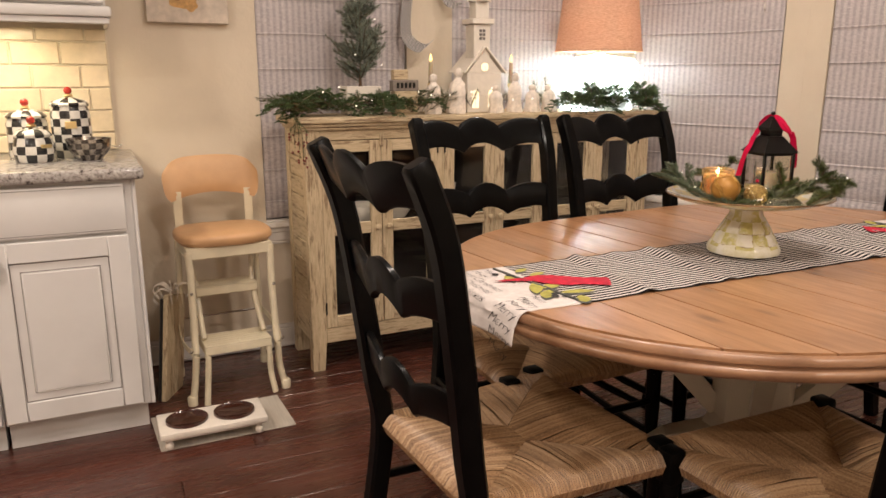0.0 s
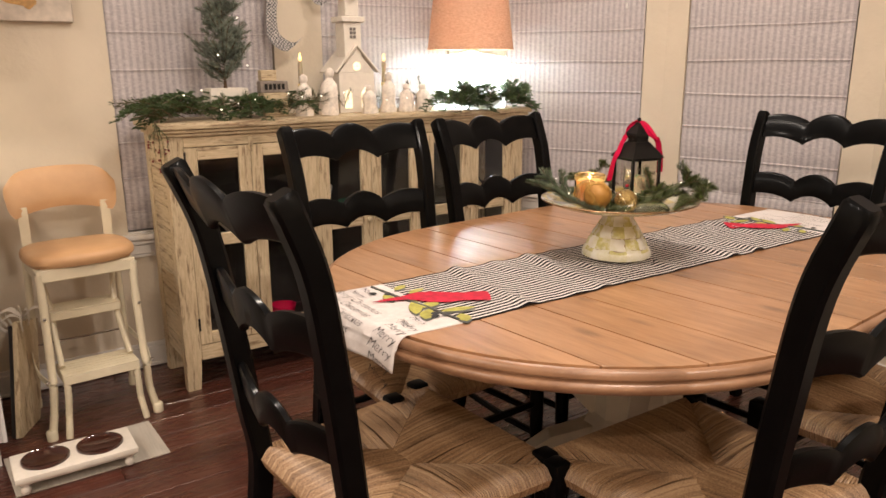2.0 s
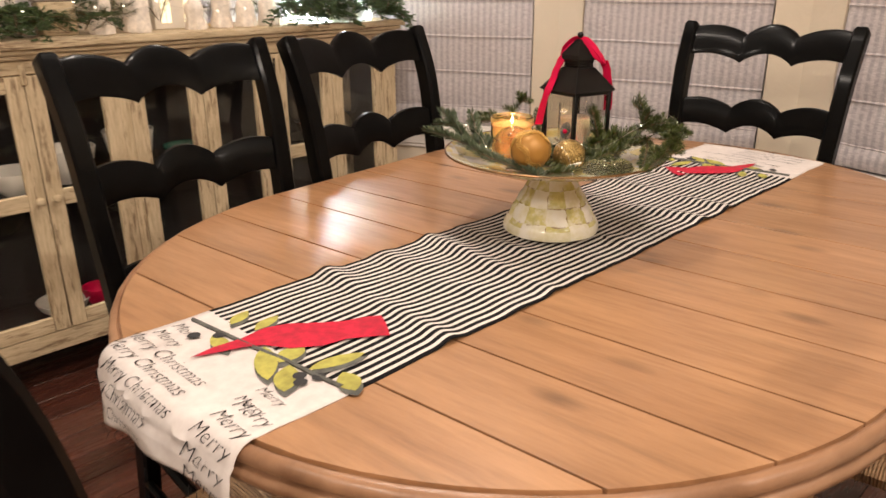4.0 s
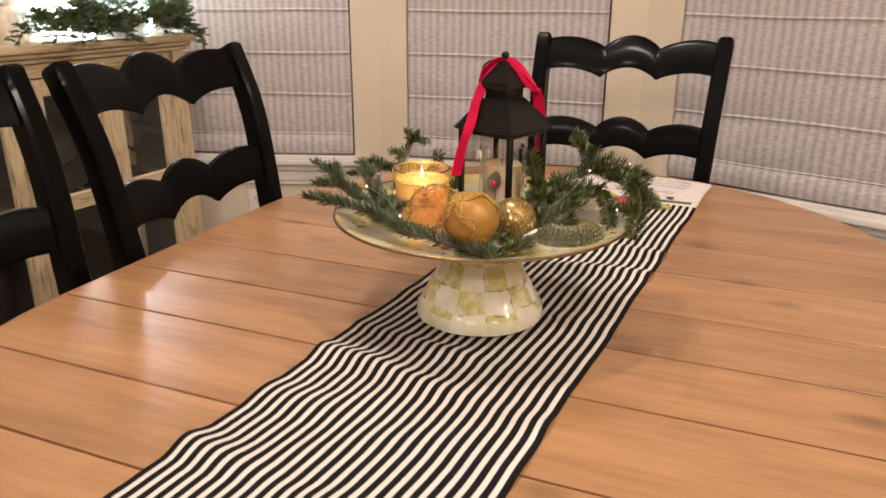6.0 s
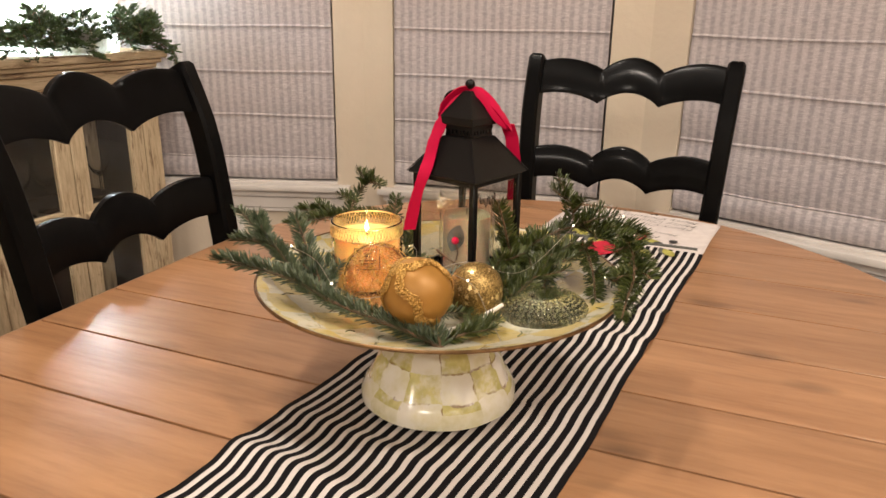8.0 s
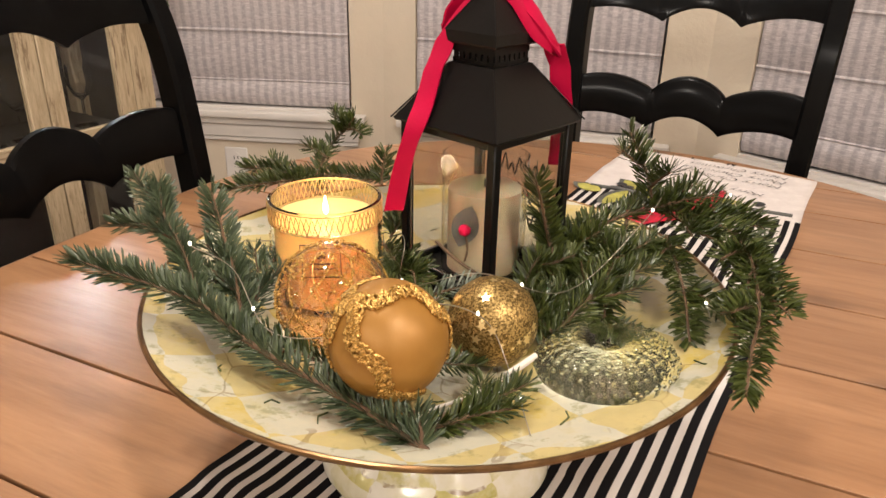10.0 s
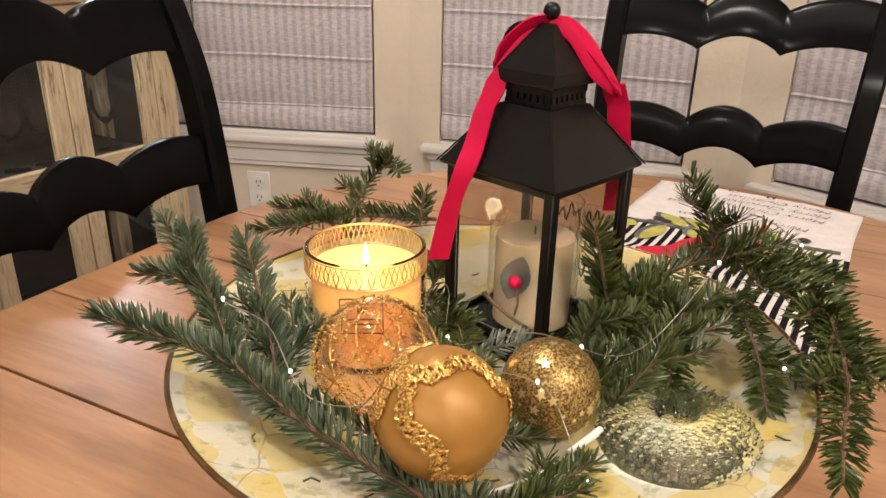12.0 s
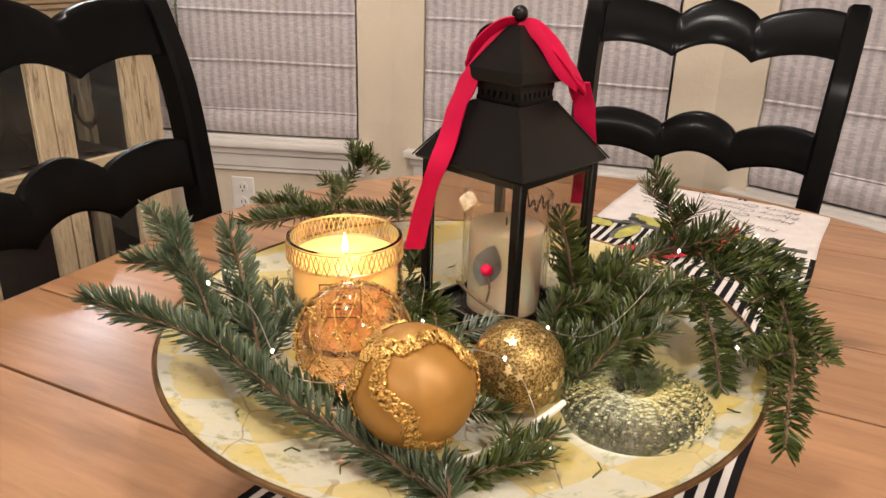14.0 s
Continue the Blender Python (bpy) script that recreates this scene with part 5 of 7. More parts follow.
o = thing("amber_ornament", "clear amber glass ball ornament with beaded net", "ornament", (1.640, 1.488, PZ + 0.0375), 0, "ball ornaments")
prof = [(0.034 * math.sin(math.pi * i / 20) if 0 < i < 20 else 0, -0.034 * math.cos(math.pi * i / 20)) for i in range(21)]
bm = turned(prof, 36)
g = part("ball", bm, AMBER, o)
g.visible_shadow = False
bm = turned([(r * 0.955, z * 0.955) for r, z in prof], 36)
for f in bm.faces:
    f.normal_flip()
me_in = new("inner_wall", bpy.data.meshes.new("inner_wall"))
bm.to_mesh(me_in.data)
bm.free()
me_in.data.materials.append(AMBER)
me_in.data.polygons.foreach_set("use_smooth", [True] * len(me_in.data.polygons))
me_in.parent, me_in.visible_shadow = o, False
bm = bmesh.new()
for tw in (1, -1):
    for k in range(9):
        pts = []
        for q in range(22):
            th = 0.25 + (math.pi - 0.5) * q / 21
            ph = math.tau * k / 9 + tw * 1.9 * q / 21
            pts.append((0.0344 * math.sin(th) * math.cos(ph), 0.0344 * math.sin(th) * math.sin(ph), -0.0344 * math.cos(th)))
        tube(bm, pts, 0.00035, 4)
        for p in pts[1::3]:
            ball(bm, p, 0.0009, 6, 4)
part("beaded_net", bm, CORD, o, "fine gold net with beads")
sr = random.Random(44)
bm = bmesh.new()
for k in range(620):
    dv = Vector((sr.gauss(0, 1), sr.gauss(0, 1), sr.gauss(0, 1))).normalized() * 0.0343
    ball(bm, dv, sr.uniform(0.0004, 0.0012), 5, 3)
tagged(part("glitter", bm, CORD, o, "gold glitter specks"), "", "", "", "stuff")

# pressed glass lid lying on the plate
ld = thing("glass_lid", "clear pressed-glass lid lying on the plate", "lid", (1.694, 1.335, plate_z(1.694, 1.335) + 0.0015), 0)
ld.matrix_world = Matrix.Translation((1.694, 1.335, plate_z(1.694, 1.335) + 0.0025)) @ pose(0, 0, 0, -6, 2, 0)
bm = bmesh.new()
lathe(bm, [(0, 0.004), (0.012, 0.003), (0.034, 0.0), (0.0395, 0.001), (0.0405, 0.006), (0.037, 0.0125), (0.031, 0.017), (0.022, 0.0195), (0.016, 0.0205), (0.011, 0.0185), (0.008, 0.014), (0, 0.013)], 144, (0, 0, 0), None, lambda k, z: 1 + 0.030 * math.cos(math.tau * k / 6) * (1 if 0.001 < z < 0.02 else 0))
g = part("lid_body", bm, LIDG, ld)
g.visible_shadow = False
bm = bmesh.new()
for ringr, zz, cnt in ((0.0405, 0.0070, 44), (0.0378, 0.0122, 40), (0.0342, 0.0156, 36), (0.0300, 0.0178, 32), (0.0255, 0.0190, 28), (0.0205, 0.0201, 22)):
    for k in range(cnt):
        a = math.tau * (k + (ringr * 1000 % 2) * 0.5) / cnt
        ball(bm, (ringr * math.cos(a), ringr * math.sin(a), zz), 0.0014, 8, 5)
tagged(part("bead_row", bm, LIDG, ld, "rows of pressed beads"), kind="stuff")


def sprig(label, material, stem, twigs, length, seed, thick=0.0016, dense=950, gap=0.019):
    """An evergreen sprig: a main stem with side twigs, all needled."""
    e = thing("fir_sprig", label, "greenery", (0, 0, 0), 0, "fir sprigs on the cake stand")
    rg = random.Random(seed)
    wood, green = bmesh.new(), bmesh.new()
    main = spline(stem, 6)
    tube(wood, main, [thick * (1 - 0.6 * i / len(main)) for i in range(len(main))], 6)
    fir_needles(green, main, length * 0.9, 0.00072, rg, dense * 1.9)
    shoots = list(twigs)
    for way in [stem] + list(twigs):
        line = spline(way, 4)
        span = sum((q - p).length for p, q in zip(line, line[1:]))
        for q in range(int(span / gap)):
            i = rg.randrange(1, max(2, len(line) - 2))
            d = (line[i + 1] - line[i]).normalized()
            s = d.cross(Vector((0, 0, 1))).normalized() * rg.choice((-1, 1))
            L = rg.uniform(0.016, 0.034)
            v = (d * rg.uniform(0.7, 1.1) + s + Vector((0, 0, rg.uniform(-0.25, 0.45)))).normalized()
            a = line[i]
            shoots.append([a, a + v * L * 0.5, a + v * L + d * 0.004])
    for tw in shoots:
        path = spline(tw, 5)
        tube(wood, path, [thick * 0.7 * (1 - 0.5 * i / len(path)) for i in range(len(path))], 5)
        fir_needles(green, path, length * 0.8, 0.00072, rg, dense * 1.9)
    part("stem", wood, BARK, e, "brown woody stem")
    n = part("needles", green, material, e)
    tagged(n, "", "", "", "stuff")
    return e


z0 = PZ + 0.009
# long blue-green sprig from the plate's front up past the rim, forked at its tip
sprig("blue-green fir sprig lying along the plate rim", FIRB, [(1.575, 1.377, z0 + 0.004), (1.578, 1.411, z0 + 0.010), (1.580, 1.445, z0 + 0.014), (1.583, 1.487, z0 + 0.018), (1.587, 1.522, z0 + 0.024), (1.589, 1.545, z0 + 0.030), (1.581, 1.574, z0 + 0.038), (1.572, 1.598, z0 + 0.044), (1.566, 1.623, z0 + 0.048)],
      [[(1.590, 1.546, z0 + 0.030), (1.607, 1.572, z0 + 0.038), (1.619, 1.594, z0 + 0.046), (1.634, 1.628, z0 + 0.055), (1.654, 1.676, z0 + 0.068)],
       [(1.619, 1.599, z0 + 0.048), (1.621, 1.626, z0 + 0.050), (1.611, 1.642, z0 + 0.050)],
       [(1.628, 1.615, z0 + 0.052), (1.640, 1.632, z0 + 0.060), (1.650, 1.645, z0 + 0.066)]], 0.0165, 1, 0.0024, 1900, 0.16)
# dark upright tips beside the candle
sprig("dark fir sprig standing beside the candle jar", FIRB, [(1.603, 1.527, z0 + 0.014), (1.620, 1.548, z0 + 0.032), (1.636, 1.572, z0 + 0.052), (1.648, 1.592, z0 + 0.072)],
      [[(1.607, 1.532, z0 + 0.012), (1.634, 1.543, z0 + 0.020), (1.664, 1.574, z0 + 0.030)],
       [(1.622, 1.540, z0 + 0.018), (1.640, 1.566, z0 + 0.026), (1.655, 1.590, z0 + 0.028)]], 0.0155, 2, 0.0018, 1500, 0.035)
# sprig behind the candle with a raised tip
sprig("dark fir sprig behind the candle jar", FIR, [(1.861, 1.590, z0 + 0.020), (1.811, 1.630, z0 + 0.030), (1.759, 1.644, z0 + 0.036), (1.734, 1.673, z0 + 0.032)],
      [[(1.796, 1.630, z0 + 0.034), (1.827, 1.639, z0 + 0.050), (1.837, 1.631, z0 + 0.066), (1.842, 1.645, z0 + 0.078)],
       [(1.837, 1.631, z0 + 0.066), (1.833, 1.616, z0 + 0.068), (1.829, 1.605, z0 + 0.066)],
       [(1.814, 1.631, z0 + 0.045), (1.816, 1.644, z0 + 0.049), (1.816, 1.654, z0 + 0.050)],
       [(1.818, 1.578, z0 + 0.030), (1.828, 1.583, z0 + 0.042), (1.836, 1.586, z0 + 0.052)],
       [(1.775, 1.640, z0 + 0.034), (1.770, 1.618, z0 + 0.038), (1.768, 1.602, z0 + 0.036)],
       [(1.790, 1.636, z0 + 0.033), (1.774, 1.662, z0 + 0.040), (1.760, 1.676, z0 + 0.042)]], 0.0155, 3, 0.0018, 1400, 0.05)
sprig("short fir twig between the candle jar and the lantern", FIR, [(1.753, 1.532, z0 + 0.012), (1.726, 1.500, z0 + 0.014), (1.718, 1.472, z0 + 0.010)],
      [[(1.749, 1.522, z0 + 0.020), (1.756, 1.518, z0 + 0.030), (1.763, 1.524, z0 + 0.036)],
       [(1.760, 1.540, z0 + 0.012), (1.752, 1.560, z0 + 0.018), (1.738, 1.580, z0 + 0.020)],
       [(1.722, 1.490, z0 + 0.012), (1.712, 1.478, z0 + 0.018), (1.700, 1.468, z0 + 0.016)]], 0.0150, 4, 0.0015, 1400, 0.022)
sprig("green fir twig lying along the plate front", FIR, [(1.588, 1.393, z0 + 0.004), (1.604, 1.378, z0 + 0.008), (1.624, 1.370, z0 + 0.010), (1.645, 1.362, z0 + 0.010)],
      [[(1.604, 1.378, z0 + 0.008), (1.613, 1.368, z0 + 0.009), (1.626, 1.358, z0 + 0.009)]], 0.0130, 5, 0.0016, 1700, 0.05)
sprig("pale-backed fir twig under the lantern edge", FROST, [(1.709, 1.463, z0 + 0.006), (1.724, 1.447, z0 + 0.010), (1.737, 1.428, z0 + 0.011)], [], 0.0135, 9, 0.0014, 900, 0.2)
# the large branch beside the lantern: forks upward, outward and down over the rim
sprig("drooping green fir branch beside the lantern", FIR, [(1.768, 1.412, z0 + 0.010), (1.798, 1.406, z0 + 0.020), (1.822, 1.387, z0 + 0.035), (1.842, 1.356, z0 + 0.048), (1.837, 1.318, z0 + 0.050), (1.810, 1.286, z0 + 0.045), (1.753, 1.267, z0 + 0.035), (1.715, 1.263, z0 + 0.026), (1.682, 1.259, z0 + 0.019)],
      [[(1.842, 1.356, z0 + 0.050), (1.852, 1.369, z0 + 0.075), (1.853, 1.383, z0 + 0.098)],
       [(1.846, 1.362, z0 + 0.062), (1.838, 1.352, z0 + 0.074), (1.832, 1.346, z0 + 0.080)],
       [(1.836, 1.355, z0 + 0.050), (1.838, 1.335, z0 + 0.060), (1.862, 1.318, z0 + 0.060)],
       [(1.841, 1.348, z0 + 0.050), (1.817, 1.320, z0 + 0.048), (1.823, 1.300, z0 + 0.040)],
       [(1.819, 1.297, z0 + 0.046), (1.795, 1.271, z0 + 0.040), (1.770, 1.254, z0 + 0.032)],
       [(1.821, 1.303, z0 + 0.040), (1.787, 1.279, z0 + 0.030), (1.746, 1.269, z0 + 0.024)],
       [(1.818, 1.339, z0 + 0.040), (1.777, 1.315, z0 + 0.024), (1.739, 1.299, z0 + 0.008)],
       [(1.831, 1.371, z0 + 0.040), (1.770, 1.358, z0 + 0.030), (1.731, 1.350, z0 + 0.012), (1.720, 1.344, z0 + 0.008)],
       [(1.840, 1.330, z0 + 0.050), (1.856, 1.304, z0 + 0.052), (1.850, 1.282, z0 + 0.046)]], 0.0175, 6, 0.0021, 1400, 0.045)
sprig("low dark fir sprig reaching from the lid up the branch", FIR, [(1.688, 1.374, z0 + 0.004), (1.716, 1.366, z0 + 0.016), (1.751, 1.359, z0 + 0.028), (1.802, 1.362, z0 + 0.038)],
      [[(1.716, 1.366, z0 + 0.016), (1.731, 1.384, z0 + 0.020), (1.758, 1.398, z0 + 0.022)],
       [(1.700, 1.370, z0 + 0.010), (1.704, 1.384, z0 + 0.020), (1.714, 1.394, z0 + 0.028)],
       [(1.740, 1.362, z0 + 0.024), (1.756, 1.376, z0 + 0.030), (1.780, 1.384, z0 + 0.032)]], 0.0170, 7, 0.0017, 1500, 0.024)
sprig("upright fir tip leaning on the lantern glass", FIR, [(1.770, 1.396, z0 + 0.012), (1.766, 1.404, z0 + 0.040), (1.758, 1.408, z0 + 0.068), (1.750, 1.410, z0 + 0.086)],
      [[(1.768, 1.398, z0 + 0.024), (1.782, 1.390, z0 + 0.040), (1.790, 1.384, z0 + 0.050)],
       [(1.770, 1.396, z0 + 0.014), (1.792, 1.384, z0 + 0.022), (1.812, 1.372, z0 + 0.026)]], 0.0165, 8, 0.0017, 1400, 0.028)
# Two sprigs added to fill and darken the gaps under lantern and ornaments.
sprig("low fir sprig added to darken the gap around the lantern base", FIR, [(1.690, 1.432, z0 + 0.000), (1.712, 1.410, z0 + 0.006), (1.745, 1.392, z0 + 0.012), (1.790, 1.378, z0 + 0.020)],
      [[(1.700, 1.420, z0 + 0.003), (1.706, 1.396, z0 + 0.012), (1.718, 1.378, z0 + 0.016)],
       [(1.725, 1.402, z0 + 0.008), (1.738, 1.406, z0 + 0.022), (1.752, 1.404, z0 + 0.034)],
       [(1.760, 1.388, z0 + 0.014), (1.790, 1.402, z0 + 0.026), (1.822, 1.408, z0 + 0.030)],
       [(1.775, 1.383, z0 + 0.018), (1.800, 1.362, z0 + 0.026), (1.815, 1.342, z0 + 0.028)]], 0.0165, 10, 0.0016, 1400, 0.02)
sprig("low fir sprig added to darken the gap behind the gold ornament", FIR, [(1.600, 1.470, z0 + 0.000), (1.622, 1.455, z0 + 0.004), (1.650, 1.440, z0 + 0.006), (1.672, 1.436, z0 + 0.006)],
      [[(1.612, 1.462, z0 + 0.002), (1.604, 1.490, z0 + 0.010), (1.600, 1.512, z0 + 0.016)],
       [(1.640, 1.446, z0 + 0.005), (1.668, 1.452, z0 + 0.014), (1.690, 1.462, z0 + 0.018)],
       [(1.630, 1.450, z0 + 0.004), (1.640, 1.420, z0 + 0.006), (1.652, 1.396, z0 + 0.006)]], 0.0150, 11, 0.0015, 1400, 0.02)
# loose needles on the plate
bm = bmesh.new()
lr = random.Random(31)
for k in range(46):
    a, r = lr.uniform(0, math.tau), lr.uniform(0.08, 0.178)
    x, y = SX + r * math.cos(a), SY + r * math.sin(a)
    b = lr.uniform(0, math.tau)
    L = lr.uniform(0.006, 0.012)
    tube(bm, [(x, y, plate_z(x, y) + 0.0022), (x + L * math.cos(b) * 0.6, y + L * math.sin(b) * 0.6, plate_z(x, y) + 0.003), (x + L * math.cos(b + 0.4), y + L * math.sin(b + 0.4), plate_z(x, y) + 0.0024)], 0.0005, 4)
ln = tagged(part("loose_needles", bm, FIR), "fallen fir needles scattered on the plate", "needles", "", "stuff")

# fairy lights on thin wire
fl = thing("fairy_lights", "thin wire of tiny lit fairy lights among the sprigs", "string lights", (0, 0, 0))
wpts = spline([(1.612, 1.345, z0 + 0.006), (1.648, 1.374, z0 + 0.012), (1.655, 1.395, z0 + 0.035), (1.628, 1.418, z0 + 0.050), (1.612, 1.455, z0 + 0.028), (1.598, 1.500, z0 + 0.022), (1.612, 1.540, z0 + 0.045), (1.600, 1.560, z0 + 0.060), (1.640, 1.590, z0 + 0.040), (1.720, 1.560, z0 + 0.020), (1.760, 1.530, z0 + 0.02), (1.735, 1.500, z0 + 0.028), (1.690, 1.470, z0 + 0.020), (1.695, 1.420, z0 + 0.04), (1.720, 1.372, z0 + 0.03), (1.800, 1.350, z0 + 0.055), (1.880, 1.345, z0 + 0.07), (1.850, 1.300, z0 + 0.055), (1.780, 1.300, z0 + 0.025), (1.735, 1.290, z0 + 0.03)], 8)
part("wire", tube(bmesh.new(), wpts, 0.00035, 4), WIRE, fl)
for k in range(4, len(wpts), 13):
    part("bulb", ball(bmesh.new(), wpts[k] + Vector((0, 0, 0.001)), 0.0010, 8, 6, 1.4), FAIRY, fl)
bp = thing("battery_tail", "white end of the fairy light wire in clear sleeve", "cable", (0, 0, 0))
bm = bmesh.new()
tube(bm, spline([(1.598, 1.395, z0 + 0.010), (1.620, 1.380, z0 + 0.012), (1.648, 1.370, z0 + 0.014), (1.660, 1.366, z0 + 0.016)], 5), 0.0009, 6)
tube(bm, spline([(1.640, 1.373, z0 + 0.0145), (1.652, 1.369, z0 + 0.016), (1.663, 1.366, z0 + 0.017)], 3), 0.0017, 8)
part("sleeve", bm, CHINA, bp)

# ---- sideboard ----
X0, X1, YF, YB, ZT = 1.022, 2.698, 2.972, 3.290, 1.035
sb = thing("sideboard", "distressed cream wooden sideboard with six glass doors", "sideboard", (0, 0, 0))
bm = bmesh.new()
box(bm, (X0 - 0.035, YF - 0.030, ZT - 0.022), (X1 + 0.035, YB, ZT), 0.004, None, 2)
part("top", bm, WORNX, sb, "worn cream plank top")
bm = bmesh.new()
box(bm, (X0 - 0.022, YF - 0.018, ZT - 0.036), (X1 + 0.022, YB, ZT - 0.0225), 0.003)
box(bm, (X0 - 0.010, YF - 0.008, ZT - 0.050), (X1 + 0.010, YB, ZT - 0.0365), 0.003)
part("cornice", bm, WORNX, sb)
for x0, x1 in ((X0, X0 + 0.062), (X1 - 0.062, X1)):
    bm = bmesh.new()
    prism(bm, [(x0, 0.985), (x1, 0.985), (x1, 0.15), (x1 - (0.012 if x0 < 1.5 else 0), 0.0), (x0 + (0.0 if x0 < 1.5 else 0.012), 0.0), (x0, 0.15)], 0, 0.045, Matrix.Translation((0, YF + 0.045, 0)) @ pose(0, 0, 0, 90))
    part("front_leg_post", bm, WORNZ, sb, "", False)
    part("rear_leg_post", boxed((x0, YB - 0.05, 0), (x1, YB - 0.004, 0.985), 0.003), WORNZ, sb)
for xa in (X0 + 0.006, X1 - 0.020):
    zc = 0.115
    k = 0
    while zc < 0.975:
        h = (0.082, 0.095, 0.088, 0.075)[k % 4]
        zt = min(zc + h, 0.985)
        part("side_plank", boxed((xa, YF + 0.0455, zc + 0.0018), (xa + 0.014, YB - 0.0505, zt - 0.0018), 0.0025), WORNY, sb)
        zc, k = zt, k + 1
part("top_rail", boxed((X0 + 0.0625, YF + 0.004, 0.945), (X1 - 0.0625, YF + 0.04, 0.984), 0.003), WORNX, sb)
part("bottom_rail", boxed((X0 + 0.0625, YF + 0.004, 0.115), (X1 - 0.0625, YF + 0.04, 0.178), 0.003), WORNX, sb)
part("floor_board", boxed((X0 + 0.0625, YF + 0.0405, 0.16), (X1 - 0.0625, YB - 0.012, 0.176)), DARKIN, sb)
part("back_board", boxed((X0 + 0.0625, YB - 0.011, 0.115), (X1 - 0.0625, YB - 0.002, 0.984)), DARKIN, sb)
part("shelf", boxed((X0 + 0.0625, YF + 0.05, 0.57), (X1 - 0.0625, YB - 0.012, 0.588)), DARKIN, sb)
# Added dark sheets over sides and top; the inside's shade is in their colour.
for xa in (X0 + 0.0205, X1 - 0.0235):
    part("added_dark_lining", boxed((xa, YF + 0.046, 0.178), (xa + 0.003, YB - 0.051, 0.984)), DARKIN, sb, "", False)
part("added_dark_top", boxed((X0 + 0.063, YF + 0.041, 0.960), (X1 - 0.063, YB - 0.012, 0.9845)), DARKIN, sb, "", False)
inner = X1 - X0 - 0.125
bay = inner / 3
for b in (1, 2):
    xm = X0 + 0.0625 + b * bay
    part("divider", boxed((xm - 0.016, YF + 0.002, 0.179), (xm + 0.016, YF + 0.04, 0.944), 0.002), WORNZ, sb)
for b in range(3):
    xa = X0 + 0.0625 + b * bay + (0.0165 if b else 0.001)
    xb = X0 + 0.0625 + (b + 1) * bay - (0.0165 if b < 2 else 0.001)
    mid = (xa + xb) / 2
    for side, (d0, d1) in enumerate(((xa, mid - 0.0015), (mid + 0.0015, xb))):
        zlo, zhi = 0.181, 0.942
        st = 0.046
        door = part("door", boxed((d0, YF, zlo), (d0 + st, YF + 0.022, zhi), 0.002), WORNZ, sb, "distressed cream glazed door")
        part("stile", boxed((d1 - st, YF, zlo), (d1, YF + 0.022, zhi), 0.002), WORNZ, door)
        for za, zb in ((zlo, zlo + 0.045), (0.565, 0.612), (zhi - 0.045, zhi)):
            part("rail", boxed((d0 + st + 0.0003, YF + 0.001, za), (d1 - st - 0.0003, YF + 0.021, zb), 0.002), WORNX, door)
        for za, zb in ((zlo + 0.045, 0.565), (0.612, zhi - 0.045)):
            g = part("glass", boxed((d0 + st, YF + 0.010, za), (d1 - st, YF + 0.013, zb)), SMOKE, door)
            g.visible_shadow = False
        kx = d1 - 0.022 if side == 0 else d0 + 0.022
        bm = turned([(0.006, 0), (0.005, 0.006), (0.010, 0.011), (0.0125, 0.018), (0.009, 0.024), (0, 0.026)], 16, (0, 0, 0), Matrix.Translation((kx, YF, 0.592)) @ pose(0, 0, 0, 90))
        part("knob", bm, WORNX, door, "round cream wooden knob")
        hx = d0 if side == 0 else d1
        for hz in (0.24, 0.88):
            part("hinge", tube(bmesh.new(), [(hx, YF - 0.003, hz), (hx, YF - 0.003, hz + 0.05)], 0.004, 6), DARKM, door, "dark metal hinge")
    part("latch", boxed((mid - 0.008, YF - 0.007, 0.918), (mid + 0.008, YF - 0.0005, 0.972), 0.002), WORNZ, sb, "small wooden turn latch")


def dish(name, label, x, y, z, r, h, material, kind="bowl"):
    e = thing(name, label, "tableware", (x, y, z), 0)
    part("body", turned([(0, 0), (r * 0.45, 0), (r * 0.5, h * 0.06), (r * 0.85, h * 0.5), (r, h), (r * 0.95, h), (r * 0.8, h * 0.52), (r * 0.42, h * 0.12), (0, h * 0.1)], 28), material, e)


GREENG = plain("green_glaze", (0.05, 0.14, 0.10), 0.25)
dish("serving_bowl", "white china bowl behind the cabinet glass", 1.30, 3.10, 0.589, 0.085, 0.075, CHINA)
dish("mixing_bowl", "large white bowl behind the cabinet glass", 1.46, 3.14, 0.589, 0.09, 0.11, CHINA)
dish("green_bowl", "green glazed bowl behind the cabinet glass", 1.86, 3.12, 0.589, 0.09, 0.06, GREENG)
dish("cream_bowl", "cream bowl standing in the sideboard", 1.66, 3.13, 0.589, 0.08, 0.14, CHINA)
dish("red_bowl", "red glazed bowl in the sideboard's lower part", 1.47, 3.08, 0.177, 0.055, 0.07, RIBBON)
dish("pale_bowl", "pale bowl in the sideboard's lower part", 1.36, 3.10, 0.177, 0.08, 0.05, CHINA)
for gx in (2.30, 2.38, 2.47, 2.56):
    e = thing("wine_glass", "clear stemmed wine glass behind the cabinet glass", "glass", (gx, 3.10, 0.589), 0, "wine glasses")
    part("bowl", turned([(0, 0), (0.032, 0), (0.030, 0.003), (0.004, 0.008), (0.0035, 0.07), (0.02, 0.085), (0.034, 0.115), (0.030, 0.165), (0.0285, 0.165), (0.0325, 0.115), (0.018, 0.088), (0, 0.078)], 20), PANE, e)

